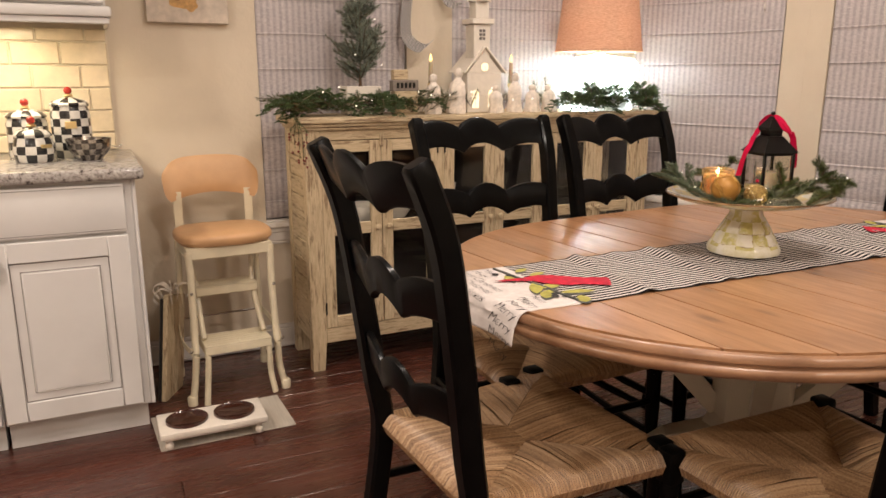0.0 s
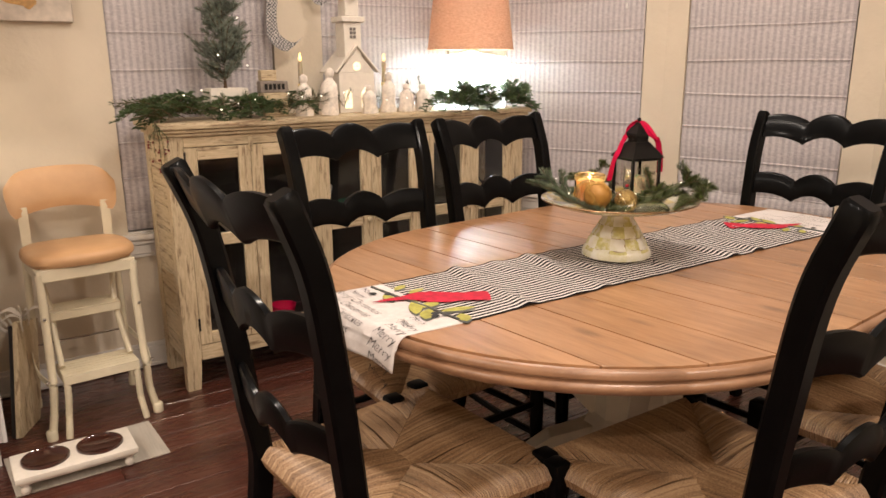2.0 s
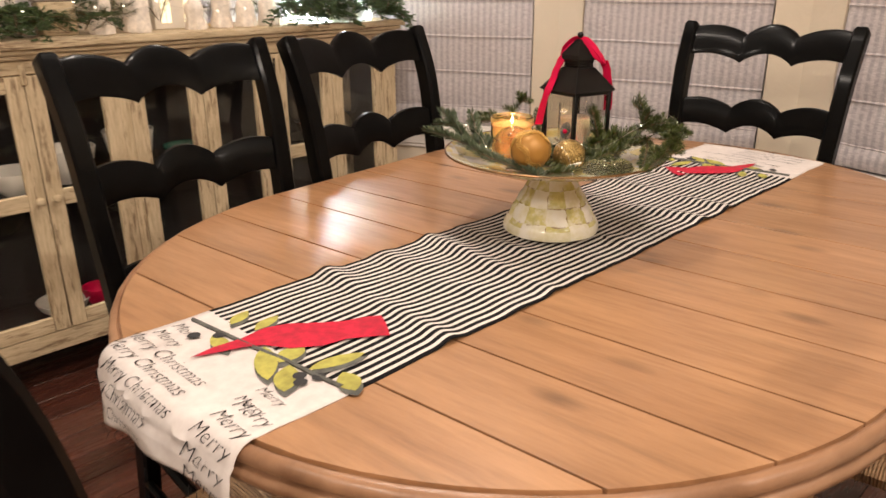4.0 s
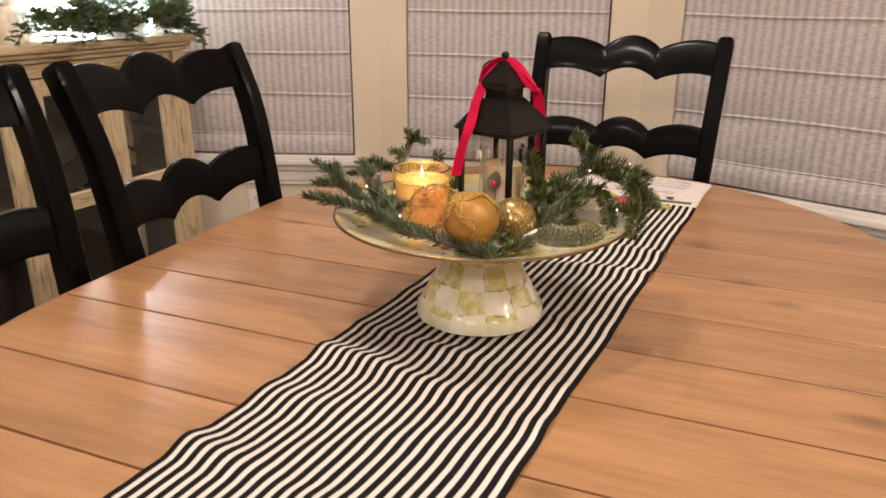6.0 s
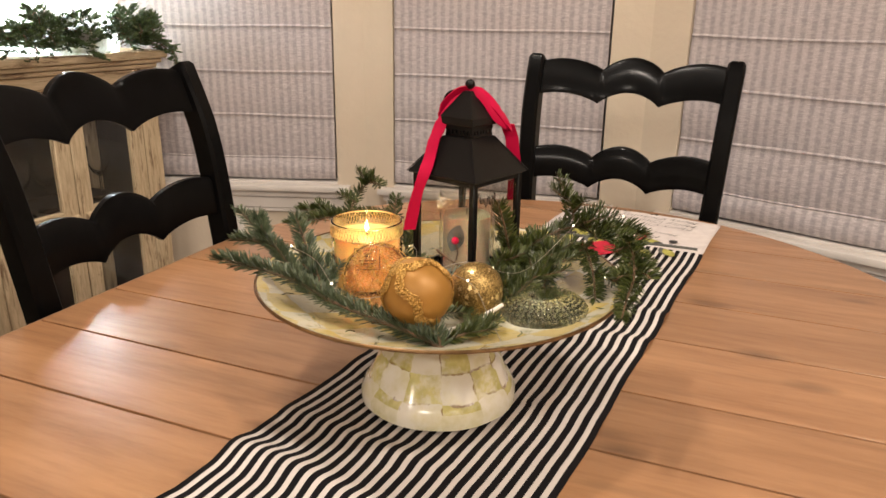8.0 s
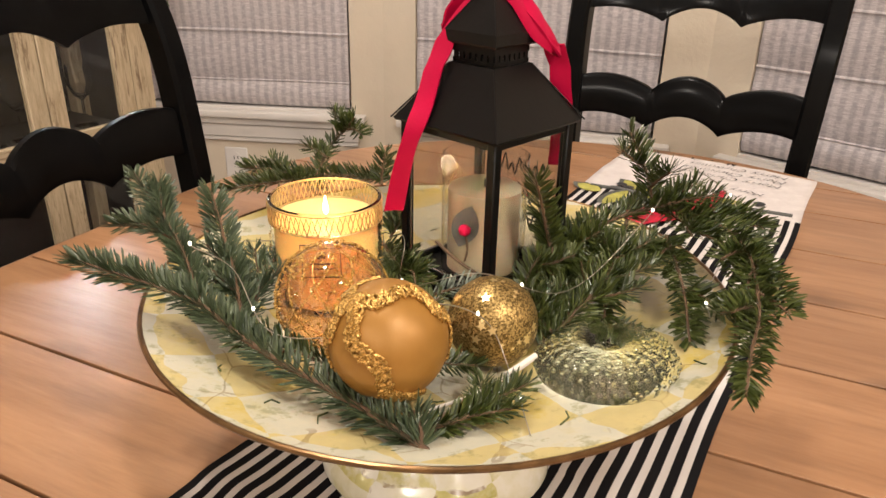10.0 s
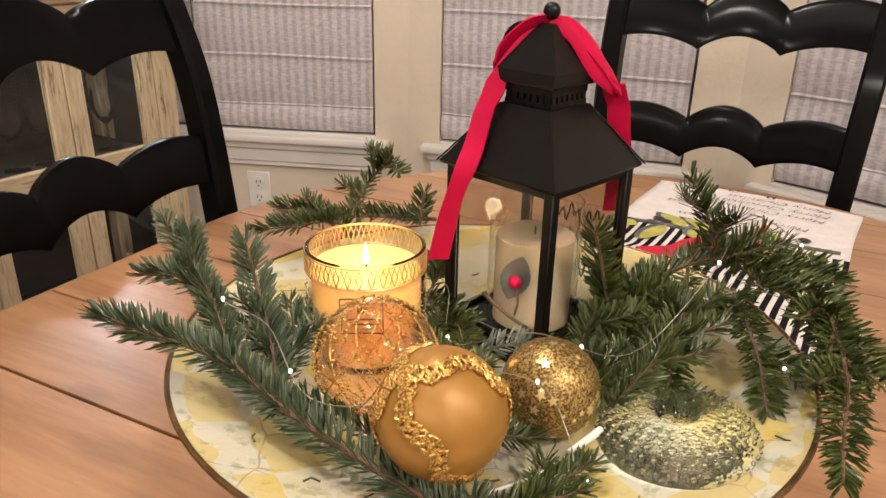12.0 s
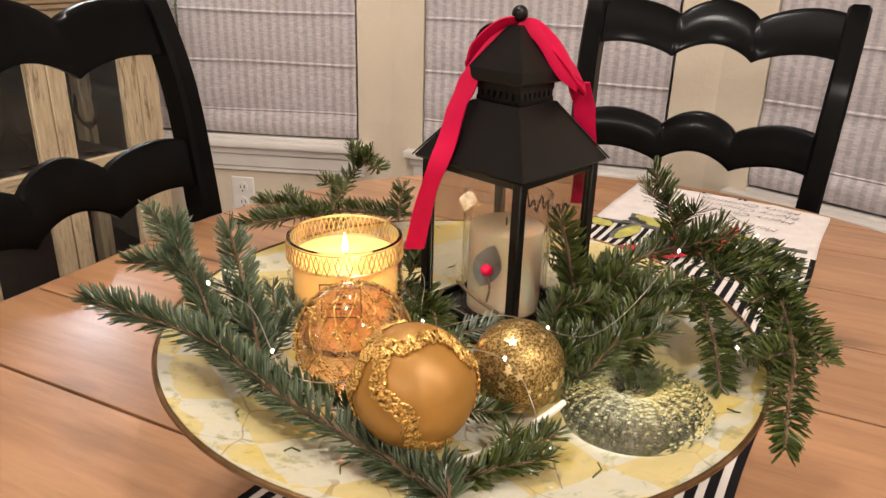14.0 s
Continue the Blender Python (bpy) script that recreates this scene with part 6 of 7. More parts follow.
# ---- on the sideboard ----
# potted frosted tree
tr = thing("tabletop_tree", "small frosted artificial fir in a white box", "tabletop tree", (1.322, 3.17, ZT))
bm = bmesh.new()
box(bm, (-0.075, -0.05, 0), (0.075, 0.05, 0.012), 0.002)
box(bm, (-0.075, -0.05, 0.0122), (0.075, -0.040, 0.115), 0.002)
box(bm, (-0.075, 0.040, 0.0122), (0.075, 0.05, 0.115), 0.002)
box(bm, (-0.075, -0.0398, 0.0122), (-0.065, 0.0398, 0.115), 0.002)
box(bm, (0.065, -0.0398, 0.0122), (0.075, 0.0398, 0.115), 0.002)
box(bm, (-0.0648, -0.0398, 0.0124), (0.0648, 0.0398, 0.10))
part("planter", bm, CHINA, tr, "white painted wooden box")
part("trunk", tube(bmesh.new(), [(0, 0, 0.10), (0.004, 0, 0.30), (0, 0, 0.62)], [0.008, 0.006, 0.002], 8), BARK, tr)
bm, wd = bmesh.new(), bmesh.new()
rg = random.Random(9)
for k in range(135):
    f = k / 134
    z = 0.14 + 0.47 * f
    R = 0.120 * (1 - f) ** 0.72 * rg.uniform(0.55, 1.22) + 0.012
    if z < 0.17:
        R *= 0.7
    a = rg.uniform(0, math.tau)
    z += rg.uniform(-0.015, 0.015)
    pts = [(0.003, 0, z), (R * 0.5 * math.cos(a), R * 0.5 * math.sin(a), z + R * 0.28), (R * math.cos(a), R * math.sin(a), z + R * rg.uniform(0.45, 0.8))]
    tube(wd, pts, 0.0014, 4)
    needles(bm, pts, 0.021, 0.0014, rg, 900, 0.2)
    for q in (-0.5, 0.5):
        p2 = Vector(pts[1])
        needles(bm, [p2, p2 + Vector((0.035 * math.cos(a + q), 0.035 * math.sin(a + q), 0.02))], 0.018, 0.0011, rg, 700, 0.2)
part("twigs", wd, BARK, tr)
tagged(part("needles", bm, FROST, tr, "frosted grey-green needles"), "", "", "", "stuff")
bulbs = [(0.07, -0.07, 0.20), (-0.05, -0.09, 0.24), (0.05, -0.05, 0.38), (-0.03, -0.05, 0.45)]
for p in bulbs:
    part("light", ball(bmesh.new(), p, 0.0028, 8, 6), FAIRY, tr)

# plaque on books
pl = thing("block_plaque", "grey wooden block plaque with a carved word", "plaque", (1.490, 3.10, ZT + 0.095))
part("block", boxed((-0.058, -0.022, 0), (0.058, 0.022, 0.045), 0.003), plain("grey_weathered_wood", (0.24, 0.20, 0.17), 0.7, vary=0.25, scale=40), pl)
bm = bmesh.new()
for k in range(5):
    box(bm, (-0.042 + k * 0.018, -0.0235, 0.012), (-0.030 + k * 0.018, -0.0222, 0.034))
part("lettering_bars", bm, DARKM, pl, "", False)
pb = thing("wooden_riser", "weathered wooden riser under the plaque", "riser", (1.490, 3.10, ZT + 0.001))
part("block", boxed((-0.05, -0.03, 0), (0.05, 0.03, 0.093), 0.003), WORNX, pb)
pc = thing("small_block", "small weathered wooden block on the plaque", "block", (1.475, 3.105, ZT + 0.1405))
part("block", boxed((-0.035, -0.018, 0), (0.030, 0.018, 0.042), 0.003), WORNX, pc)


def church():
    e = thing("church_model", "white wooden church model with lit windows and steeple", "decoration", (1.878, 3.165, ZT))
    part("nave", boxed((-0.085, -0.055, 0), (0.085, 0.085, 0.17), 0.002), CHINA, e)
    bm = bmesh.new()
    prism(bm, [(-0.085, 0.1705), (0.085, 0.1705), (0, 0.265)], -0.085, 0.055, pose(0, 0, 0, 90))
    part("gable", bm, CHINA, e, "", False)
    for s in (-1, 1):
        bm = bmesh.new()
        box(bm, (0, -0.066, 0), (0.150, 0.092, 0.008), 0.001, Matrix.Translation((0, 0, 0.278)) @ (pose(0, 0, 0, 0, 47.5) if s > 0 else pose(0, 0, 0, 0, 180 - 47.5) @ Matrix.Translation((0, 0, -0.008))))
        part("roof_slope", bm, CHINA, e)
    for z0_, z1_, h in ((0.20, 0.375, 0.040), (0.40, 0.47, 0.032)):
        part("tower", boxed((-h - 0.012, -0.05, z0_), (h - 0.012, -0.05 + 2 * h, z1_), 0.002), CHINA, e)
    part("tower_cornice", boxed((-0.066, -0.063, 0.376), (0.042, 0.045, 0.399), 0.003), CHINA, e)
    bm = bmesh.new()
    lathe(bm, [(0.062, 0.4705), (0.060, 0.478), (0, 0.62)], 4, (-0.012, -0.018, 0), None)
    part("spire", bm, CHINA, e, "", False)
    for xw in (-0.045, 0.035):
        bm = bmesh.new()
        outline = [(-0.016, 0.02), (0.016, 0.02), (0.016, 0.075)] + [(0.016 * math.cos(a), 0.075 + 0.022 * math.sin(a)) for a in [math.pi * k / 8 for k in range(1, 8)]] + [(-0.016, 0.075)]
        prism(bm, outline, 0, 0.002, Matrix.Translation((xw - 0.0, -0.0555, 0)) @ pose(0, 0, 0, 90))
        w = part("window", bm, LEDTIPW, e, "warm lit arched window", False)
        bm = bmesh.new()
        box(bm, (xw - 0.001, -0.0592, 0.02), (xw + 0.001, -0.0578, 0.096))
        for zz in (0.04, 0.06, 0.078):
            box(bm, (xw - 0.016, -0.0592, zz), (xw + 0.016, -0.0578, zz + 0.002))
        part("glazing_bars", bm, CHINA, w, "", False)
    bm = bmesh.new()
    prism(bm, [(0.017 * math.cos(a), 0.017 * math.sin(a)) for a in [math.tau * k / 20 for k in range(20)]], 0, 0.002, Matrix.Translation((0.0, -0.0555, 0.195)) @ pose(0, 0, 0, 90))
    w = part("round_window", bm, LEDTIPW, e, "warm lit round gable window", False)
    bm = bmesh.new()
    box(bm, (-0.0012, -0.0592, 0.178), (0.0012, -0.0578, 0.212))
    box(bm, (-0.017, -0.0592, 0.1938), (0.017, -0.0578, 0.1962))
    part("glazing_bars", bm, CHINA, w, "", False)
    bm = bmesh.new()
    for k in range(2):
        for q in range(3):
            box(bm, (-0.026 + k * 0.016, -0.0522, 0.31 + q * 0.016), (-0.014 + k * 0.016, -0.0505, 0.322 + q * 0.016))
    part("louvre", bm, GLAZE, e, "grey tower louvres", False)


LEDTIPW = glow("warm_window_light", (1.0, 0.86, 0.58), 1.2)
church()


def taper(x, y, zb):
    e = thing("led_taper", "lit ivory LED taper candle in a small holder", "candle", (x, y, ZT), 0, "LED tapers")
    part("holder", turned([(0, 0.0005), (0.035, 0.0005), (0.033, 0.006), (0.012, 0.014), (0.010, zb - 0.02), (0.014, zb - 0.012), (0.014, zb), (0, zb)], 20), STARC, e)
    part("stick", turned([(0, zb + 0.0005), (0.0105, zb + 0.0005), (0.0095, zb + 0.085), (0.006, zb + 0.09), (0, zb + 0.09)], 16), WAX, e)
    part("flame_tip", turned([(0, zb + 0.0905), (0.0065, zb + 0.099), (0.0055, zb + 0.108), (0, zb + 0.128)], 12), LEDTIP, e, "warm glowing plastic flame")


taper(1.640, 3.16, 0.125)
taper(2.040, 3.16, 0.125)


def figure(x, y, h, r, lean, seed, dark=False):
    """A plain draped form: a turned body with a smaller rounded head."""
    e = bmesh.new()
    rg = random.Random(seed)
    w = rg.uniform(0.9, 1.1)
    prof = [(0, 0), (r * 1.0, 0), (r * 1.05, h * 0.06), (r * 0.85 * w, h * 0.30), (r * 0.92, h * 0.50), (r * 0.80, h * 0.66), (r * 0.42, h * 0.75), (r * 0.34, h * 0.79), (r * 0.50, h * 0.86), (r * 0.46, h * 0.94), (r * 0.20, h * 0.99), (0, h)]
    lathe(e, prof, 22, (0, 0, 0), None, lambda k, z: 1 + 0.09 * math.sin(k * 2.0 + seed) * (1 - z / h) + 0.05 * math.cos(k * 0.57 + seed))
    ob = part("figurine", e, FIGURE)
    ob.matrix_world = pose(x, y, ZT + 0.0005, 0, lean, 0)
    tagged(ob, "small ivory resin nativity figurine on the sideboard", "figurine", "nativity figurines")


for i, (x, y, h, r, ln_) in enumerate(((1.600, 3.045, 0.165, 0.033, 0), (1.700, 3.030, 0.190, 0.038, 3), (1.895, 3.030, 0.120, 0.034, -4), (1.995, 3.050, 0.170, 0.036, 2), (2.085, 3.045, 0.120, 0.036, 0), (2.175, 3.045, 0.120, 0.034, -3))):
    figure(x, y, h, r, ln_, i + 1)

# lamp
lm = thing("table_lamp", "lit lamp with white glass base and linen shade", "lamp", (2.465, 3.085, ZT))
bm = bmesh.new()
lathe(bm, [(0, 0.001), (0.158, 0.001), (0.164, 0.01), (0.168, 0.12), (0.178, 0.17), (0.186, 0.20), (0.168, 0.232), (0.05, 0.250), (0, 0.262)], 40, (0, 0, 0), None, lambda k, z: 1 + (0.02 * math.sin(k * 1.3 + z * 60) + 0.015 * math.sin(k * 2.9 - z * 90)))
part("base", bm, LAMPW, lm, "crinkled white glass base, lit from inside")
part("neck", tube(bmesh.new(), [(0, 0, 0.262), (0, 0, 0.36)], 0.012, 12), STARC, lm)
bm = turned([(0.200, 0.268), (0.170, 0.52), (0.1685, 0.52), (0.1985, 0.268), (0.200, 0.268)], 48)
sh = part("shade", bm, LINEN, lm, "tapered oatmeal linen shade glowing warmly")
part("shade_trim", turned([(0.2018, 0.266), (0.2010, 0.274), (0.1978, 0.274), (0.1980, 0.266), (0.2018, 0.266)], 48), LINEN, lm)
bm = bmesh.new()
for k in range(3):
    a = math.tau * k / 3
    tube(bm, [(0, 0, 0.36), (0.180 * math.cos(a), 0.180 * math.sin(a), 0.40)], 0.0018, 5)
part("shade_ring", bm, STARC, lm)
part("bulb", ball(bmesh.new(), (0, 0, 0.40), 0.022, 14, 9), FLAME, lm)

# garland along the sideboard
gd = thing("cedar_garland", "cedar and pine garland with fairy lights along the sideboard", "garland", (0, 0, 0))
rg = random.Random(17)
green, wood, cedar = bmesh.new(), bmesh.new(), bmesh.new()


def spray(base, way, length):
    """A flat cedar spray: a stem with paired scaly fingers."""
    base, way = Vector(base), Vector(way).normalized()
    side = way.cross(Vector((0, 0, 1)))
    side = side.normalized() if side.length > 0.01 else Vector((1, 0, 0))
    n = 7
    pts = [base + way * length * k / n + Vector((0, 0, 0.02 * math.sin(math.pi * k / n) - 0.035 * (k / n) ** 2)) for k in range(n + 1)]
    tube(wood, pts, 0.0012, 4)
    for k in range(1, n + 1):
        for s in (-1, 1):
            d = (way * 0.9 + side * s * rg.uniform(0.5, 0.9) + Vector((0, 0, rg.uniform(-0.3, 0.35)))).normalized()
            L = length * 0.32 * (1 - 0.55 * k / n) * rg.uniform(0.8, 1.2) + 0.012
            needles(cedar, [pts[k], pts[k] + d * L * 0.5, pts[k] + d * L + Vector((0, 0, -0.004))], 0.012, 0.0022, rg, 620, 0.6, 1.5)


def pine(base, way, length):
    base, way = Vector(base), Vector(way).normalized()
    pts = [base, base + way * length * 0.5 + Vector((0, 0, 0.012)), base + way * length]
    tube(wood, pts, 0.0014, 4)
    needles(green, pts, 0.026, 0.0009, rg, 620, 0.2, 1.2)


for k in range(120):
    x = 0.99 + 0.60 * rg.random()
    y = rg.uniform(2.97, 3.20)
    a = rg.uniform(-math.pi, math.pi)
    up = rg.uniform(0.0, 0.75)
    (spray if k % 2 else pine)((x, y, ZT + rg.uniform(0.010, 0.050)), (math.cos(a) - 0.15, math.sin(a) * 0.6, up * 0.6), rg.uniform(0.08, 0.15))
for k in range(10):
    spray((1.01 + 0.02 * k, rg.uniform(2.98, 3.12), ZT + 0.03 + 0.004 * k), (-1, rg.uniform(-0.5, 0.3), rg.uniform(-0.15, 0.35)), rg.uniform(0.09, 0.15))
for k in range(26):
    x = rg.uniform(1.60, 2.25)
    pine((x, rg.uniform(3.05, 3.20), ZT + rg.uniform(0.01, 0.05)), (rg.uniform(-1, 1), rg.uniform(-0.5, 0.3), rg.uniform(0.1, 0.8)), rg.uniform(0.06, 0.11))
for k in range(70):
    x = rg.uniform(2.20, 2.66)
    spray((x, rg.uniform(2.950, 2.985), ZT + rg.uniform(0.01, 0.05)), (rg.uniform(-1, 1), rg.uniform(-0.5, 0.1), rg.uniform(0.0, 0.65)), rg.uniform(0.08, 0.13))
for k in range(5):
    spray((2.60, 2.985, ZT + 0.02), (1, rg.uniform(-0.5, 0.1), rg.uniform(-0.1, 0.2)), 0.14)
tagged(part("twig", wood, BARK, gd, "thin brown twigs"), kind="stuff")
tagged(part("pine_needles", green, FIR, gd), "", "", "", "stuff")
tagged(part("cedar_foliage", cedar, CEDAR, gd), "", "", "", "stuff")
bw = spline([(1.02, 3.0, ZT + 0.06), (1.10, 2.97, ZT + 0.10), (1.20, 2.98, ZT + 0.05), (1.30, 2.97, ZT + 0.07), (1.40, 2.98, ZT + 0.06), (1.50, 2.98, ZT + 0.08), (1.60, 2.99, ZT + 0.05), (1.75, 2.99, ZT + 0.08), (1.90, 2.99, ZT + 0.06), (2.05, 2.99, ZT + 0.08), (2.25, 2.97, ZT + 0.07), (2.45, 2.955, ZT + 0.07), (2.6, 2.95, ZT + 0.05)], 6)
part("light_wire", tube(bmesh.new(), bw, 0.0006, 4), WIRE, gd)
for k in range(2, len(bw), 4):
    part("light", ball(bmesh.new(), bw[k] + Vector((0, rg.uniform(-0.012, 0.0), rg.uniform(-0.02, 0.05))), 0.0026, 8, 6), FAIRY, gd)

# hanging berry sprays at the sideboard's corners
for bx, by, ends, lbl in ((0.985, 2.945, [(0.975, 2.93, 0.93), (1.005, 2.925, 0.87), (0.965, 2.94, 0.95), (1.02, 2.93, 0.95), (0.99, 2.92, 0.89)], "berry"), (2.745, 2.95, [(2.755, 2.94, 0.90), (2.765, 2.95, 0.87), (2.75, 2.93, 0.92)], "plain")):
    e = thing("berry_spray", "hanging cedar tips with dull red berries", "greenery", (0, 0, 0), 0, "hanging sprays")
    st, nd = bmesh.new(), bmesh.new()
    for ex in ends:
        pts = spline([(bx, by, ZT + 0.012), (bx * 0.6 + ex[0] * 0.4, by - 0.02, ZT - 0.02), (ex[0], ex[1], (ZT + ex[2]) / 2), ex], 4)
        tube(st, pts, 0.001, 4)
        needles(nd, pts, 0.014, 0.001, rg, 420, 0.3, 1.4)
        if lbl == "berry":
            for q in range(4):
                part("berry", ball(bmesh.new(), Vector(ex) + Vector((rg.uniform(-0.015, 0.015), rg.uniform(-0.01, 0.01), rg.uniform(-0.02, 0.03))), 0.0045, 8, 6), BERRY, e)
    part("stems", st, BARK, e)
    tagged(part("tips", nd, CEDAR, e), "", "", "", "stuff")

# gingham ribbon on the wall between the windows
e = thing("gingham_ribbon", "black and white gingham ribbon hanging on the wall", "ribbon", (0, 0, 0))
pts = spline([(1.600, 3.31, 1.62), (1.592, 3.30, 1.52), (1.578, 3.29, 1.43), (1.582, 3.285, 1.36), (1.610, 3.275, 1.325), (1.650, 3.27, 1.312), (1.690, 3.275, 1.335)], 7)
part("long_tail", ribbon(bmesh.new(), pts, 0.055, [(1, 0.2, 0.25 if i < 24 else 0.9) for i in range(len(pts))]), GINGHAM, e)
pts = spline([(1.76, 3.31, 1.62), (1.775, 3.295, 1.54), (1.80, 3.285, 1.505), (1.835, 3.28, 1.500)], 7)
part("short_tail", ribbon(bmesh.new(), pts, 0.05, [(0.8, 0.2, 0.5) for i in range(len(pts))]), GINGHAM, e)
part("knot", ball(bmesh.new(), (1.68, 3.318, 1.635), 0.02, 12, 8, 0.7), GINGHAM, e)
part("left_loop", ribbon(bmesh.new(), spline([(1.60, 3.31, 1.62), (1.64, 3.30, 1.645), (1.68, 3.31, 1.635)], 5), 0.04, (0, 0.3, 1)), GINGHAM, e)
part("right_loop", ribbon(bmesh.new(), spline([(1.76, 3.31, 1.62), (1.72, 3.30, 1.645), (1.68, 3.31, 1.635)], 5), 0.04, (0, 0.3, 1)), GINGHAM, e)

# small painting on the wall
e = thing("wall_picture", "small unframed canvas with a brown and grey abstract shape", "picture", (0.672, 3.338, 1.392))
part("canvas", boxed((-0.153, -0.028, 0), (0.153, -0.001, 0.305), 0.003), plain("aged_canvas", (0.58, 0.50, 0.42), 0.8, vary=0.2, scale=22), e)
PAINT1, PAINT2, PAINT3 = plain("brown_oil", (0.30, 0.14, 0.045), 0.5, vary=0.35, scale=60), plain("grey_oil", (0.13, 0.13, 0.12), 0.5, vary=0.3, scale=60), plain("ochre_oil", (0.50, 0.28, 0.09), 0.5, vary=0.3, scale=60)
rg = random.Random(2)
for k, (ox, oz, r, mt) in enumerate(((0.0, 0.165, 0.062, PAINT1), (0.035, 0.125, 0.04, PAINT2), (-0.025, 0.095, 0.042, PAINT3), (-0.045, 0.125, 0.038, PAINT1), (0.01, 0.075, 0.028, PAINT3))):
    outl = [(ox + r * (1 + 0.18 * math.sin(5 * a + k)) * math.cos(a), oz + r * 1.1 * (1 + 0.15 * math.cos(3 * a + k)) * math.sin(a)) for a in [math.tau * q / 22 for q in range(22)]]
    bm = bmesh.new()
    prism(bm, outl, 0, 0.0006 + 0.0004 * k, Matrix.Translation((0, -0.0282, 0)) @ pose(0, 0, 0, 90))
    part("paint_patch", bm, mt, e, "", False)

# ---- step stool ----
st = thing("step_stool", "retro cream metal step stool with tan vinyl seat", "step stool", (0.700, 3.005, 0), 3)
bm = bmesh.new()
SW, SD = 0.175, 0.150
outline = [(SW * (abs(math.cos(a)) ** 0.62) * (1 if math.cos(a) >= 0 else -1), SD * (abs(math.sin(a)) ** 0.62) * (1 if math.sin(a) >= 0 else -1)) for a in [math.tau * k / 40 for k in range(40)]]


def cushion(bm, outline, z0, z1, r):
    rings = []
    for off, z in ((0.93, z0), (1.0, z0 + r), (1.0, z1 - r), (0.975, z1 - r * 0.35), (0.92, z1), (0.5, z1 + 0.004)):
        rings.append([bm.verts.new((x * off, y * off, z)) for x, y in outline])
    for A, B in zip(rings, rings[1:]):
        for k in range(len(A)):
            bm.faces.new((A[k], A[(k + 1) % len(A)], B[(k + 1) % len(A)], B[k]))
    bm.faces.new(rings[0][::-1])
    bm.faces.new(rings[-1])
    return bm


part("seat", cushion(bm, outline, 0.590, 0.632, 0.014), VINYL, st, "rounded tan vinyl seat cushion")
bm = bmesh.new()
box(bm, (-0.155, -0.128, 0.545), (0.155, -0.112, 0.589), 0.004)
box(bm, (-0.155, 0.112, 0.545), (0.155, 0.128, 0.589), 0.004)
box(bm, (-0.155, -0.1118, 0.545), (-0.140, 0.1118, 0.589), 0.004)
box(bm, (0.140, -0.1118, 0.545), (0.155, 0.1118, 0.589), 0.004)
part("seat_frame", bm, STOOLP, st)
for s in (-1, 1):
    path = spline([(s * 0.148, -0.118, 0.575), (s * 0.146, -0.120, 0.45), (s * 0.150, -0.132, 0.25), (s * 0.152, -0.142, 0.19), (s * 0.158, -0.128, 0.10), (s * 0.176, -0.140, 0.0)], 5)
    leg = part("front_leg", tube(bmesh.new(), path, 0.0135, 10), STOOLP, st)
    part("foot_cap", turned([(0, 0.0005), (0.018, 0.0005), (0.019, 0.03), (0.015, 0.036), (0, 0.036)], 14, (s * 0.176, -0.140, 0)), STOOLP, leg)
    path = spline([(s * 0.148, 0.118, 0.575), (s * 0.152, 0.125, 0.40), (s * 0.160, 0.145, 0.18), (s * 0.172, 0.168, 0.0)], 5)
    leg = part("rear_leg", tube(bmesh.new(), path, 0.0125, 10), STOOLP, st)
    part("foot_cap", turned([(0, 0.0005), (0.017, 0.0005), (0.018, 0.03), (0.014, 0.036), (0, 0.036)], 14, (s * 0.172, 0.168, 0)), STOOLP, leg)
    path = spline([(s * 0.112, -0.158, 0.215), (s * 0.114, -0.160, 0.15), (s * 0.118, -0.150, 0.08), (s * 0.128, -0.165, 0.0)], 5)
    part("step_leg", tube(bmesh.new(), path, 0.0115, 10), STOOLP, st)
    path = spline([(s * 0.112, -0.10, 0.235), (s * 0.108, -0.02, 0.32), (s * 0.106, 0.03, 0.42), (s * 0.125, 0.08, 0.55)], 5)
    part("step_upright", tube(bmesh.new(), path, 0.010, 8), STOOLP, st)
    bm = bmesh.new()
    box(bm, (s * 0.135 - 0.016, 0.126, 0.56), (s * 0.135 + 0.016, 0.130, 0.76), 0.001)
    part("back_bracket", bm, STOOLP, st)
    part("brace_strap", ribbon(bmesh.new(), spline([(s * 0.165, -0.150, 0.205), (s * 0.180, -0.06, 0.215), (s * 0.176, 0.06, 0.235), (s * 0.165, 0.135, 0.25)], 5), 0.022, (0, 0, 1), 0.0015), STOOLP, st)
    part("bolt", ball(bmesh.new(), (s * 0.150, -0.137, 0.425), 0.006, 8, 6), STEEL, st)
    part("bolt", ball(bmesh.new(), (s * 0.168, -0.154, 0.212), 0.007, 8, 6), STEEL, st)
for y0_, y1_, z, hw in ((-0.172, -0.030, 0.222, 0.122), (-0.020, 0.085, 0.405, 0.115)):
    bm = bmesh.new()
    box(bm, (-hw, y0_, z), (hw, y1_, z + 0.006), 0.002)
    box(bm, (-hw, y0_, z - 0.028), (hw, y0_ + 0.006, z - 0.0002), 0.002)
    box(bm, (-hw, y0_ + 0.0065, z - 0.028), (-hw + 0.006, y1_, z - 0.0002), 0.002)
    box(bm, (hw - 0.006, y0_ + 0.0065, z - 0.028), (hw, y1_, z - 0.0002), 0.002)
    for q in range(6):
        yy = y0_ + 0.018 + q * (y1_ - y0_ - 0.03) / 5
        box(bm, (-hw + 0.012, yy - 0.003, z + 0.0062), (hw - 0.012, yy + 0.003, z + 0.0078), 0.0006)
    part("tread", bm, STOOLP, st, "ribbed cream metal step")
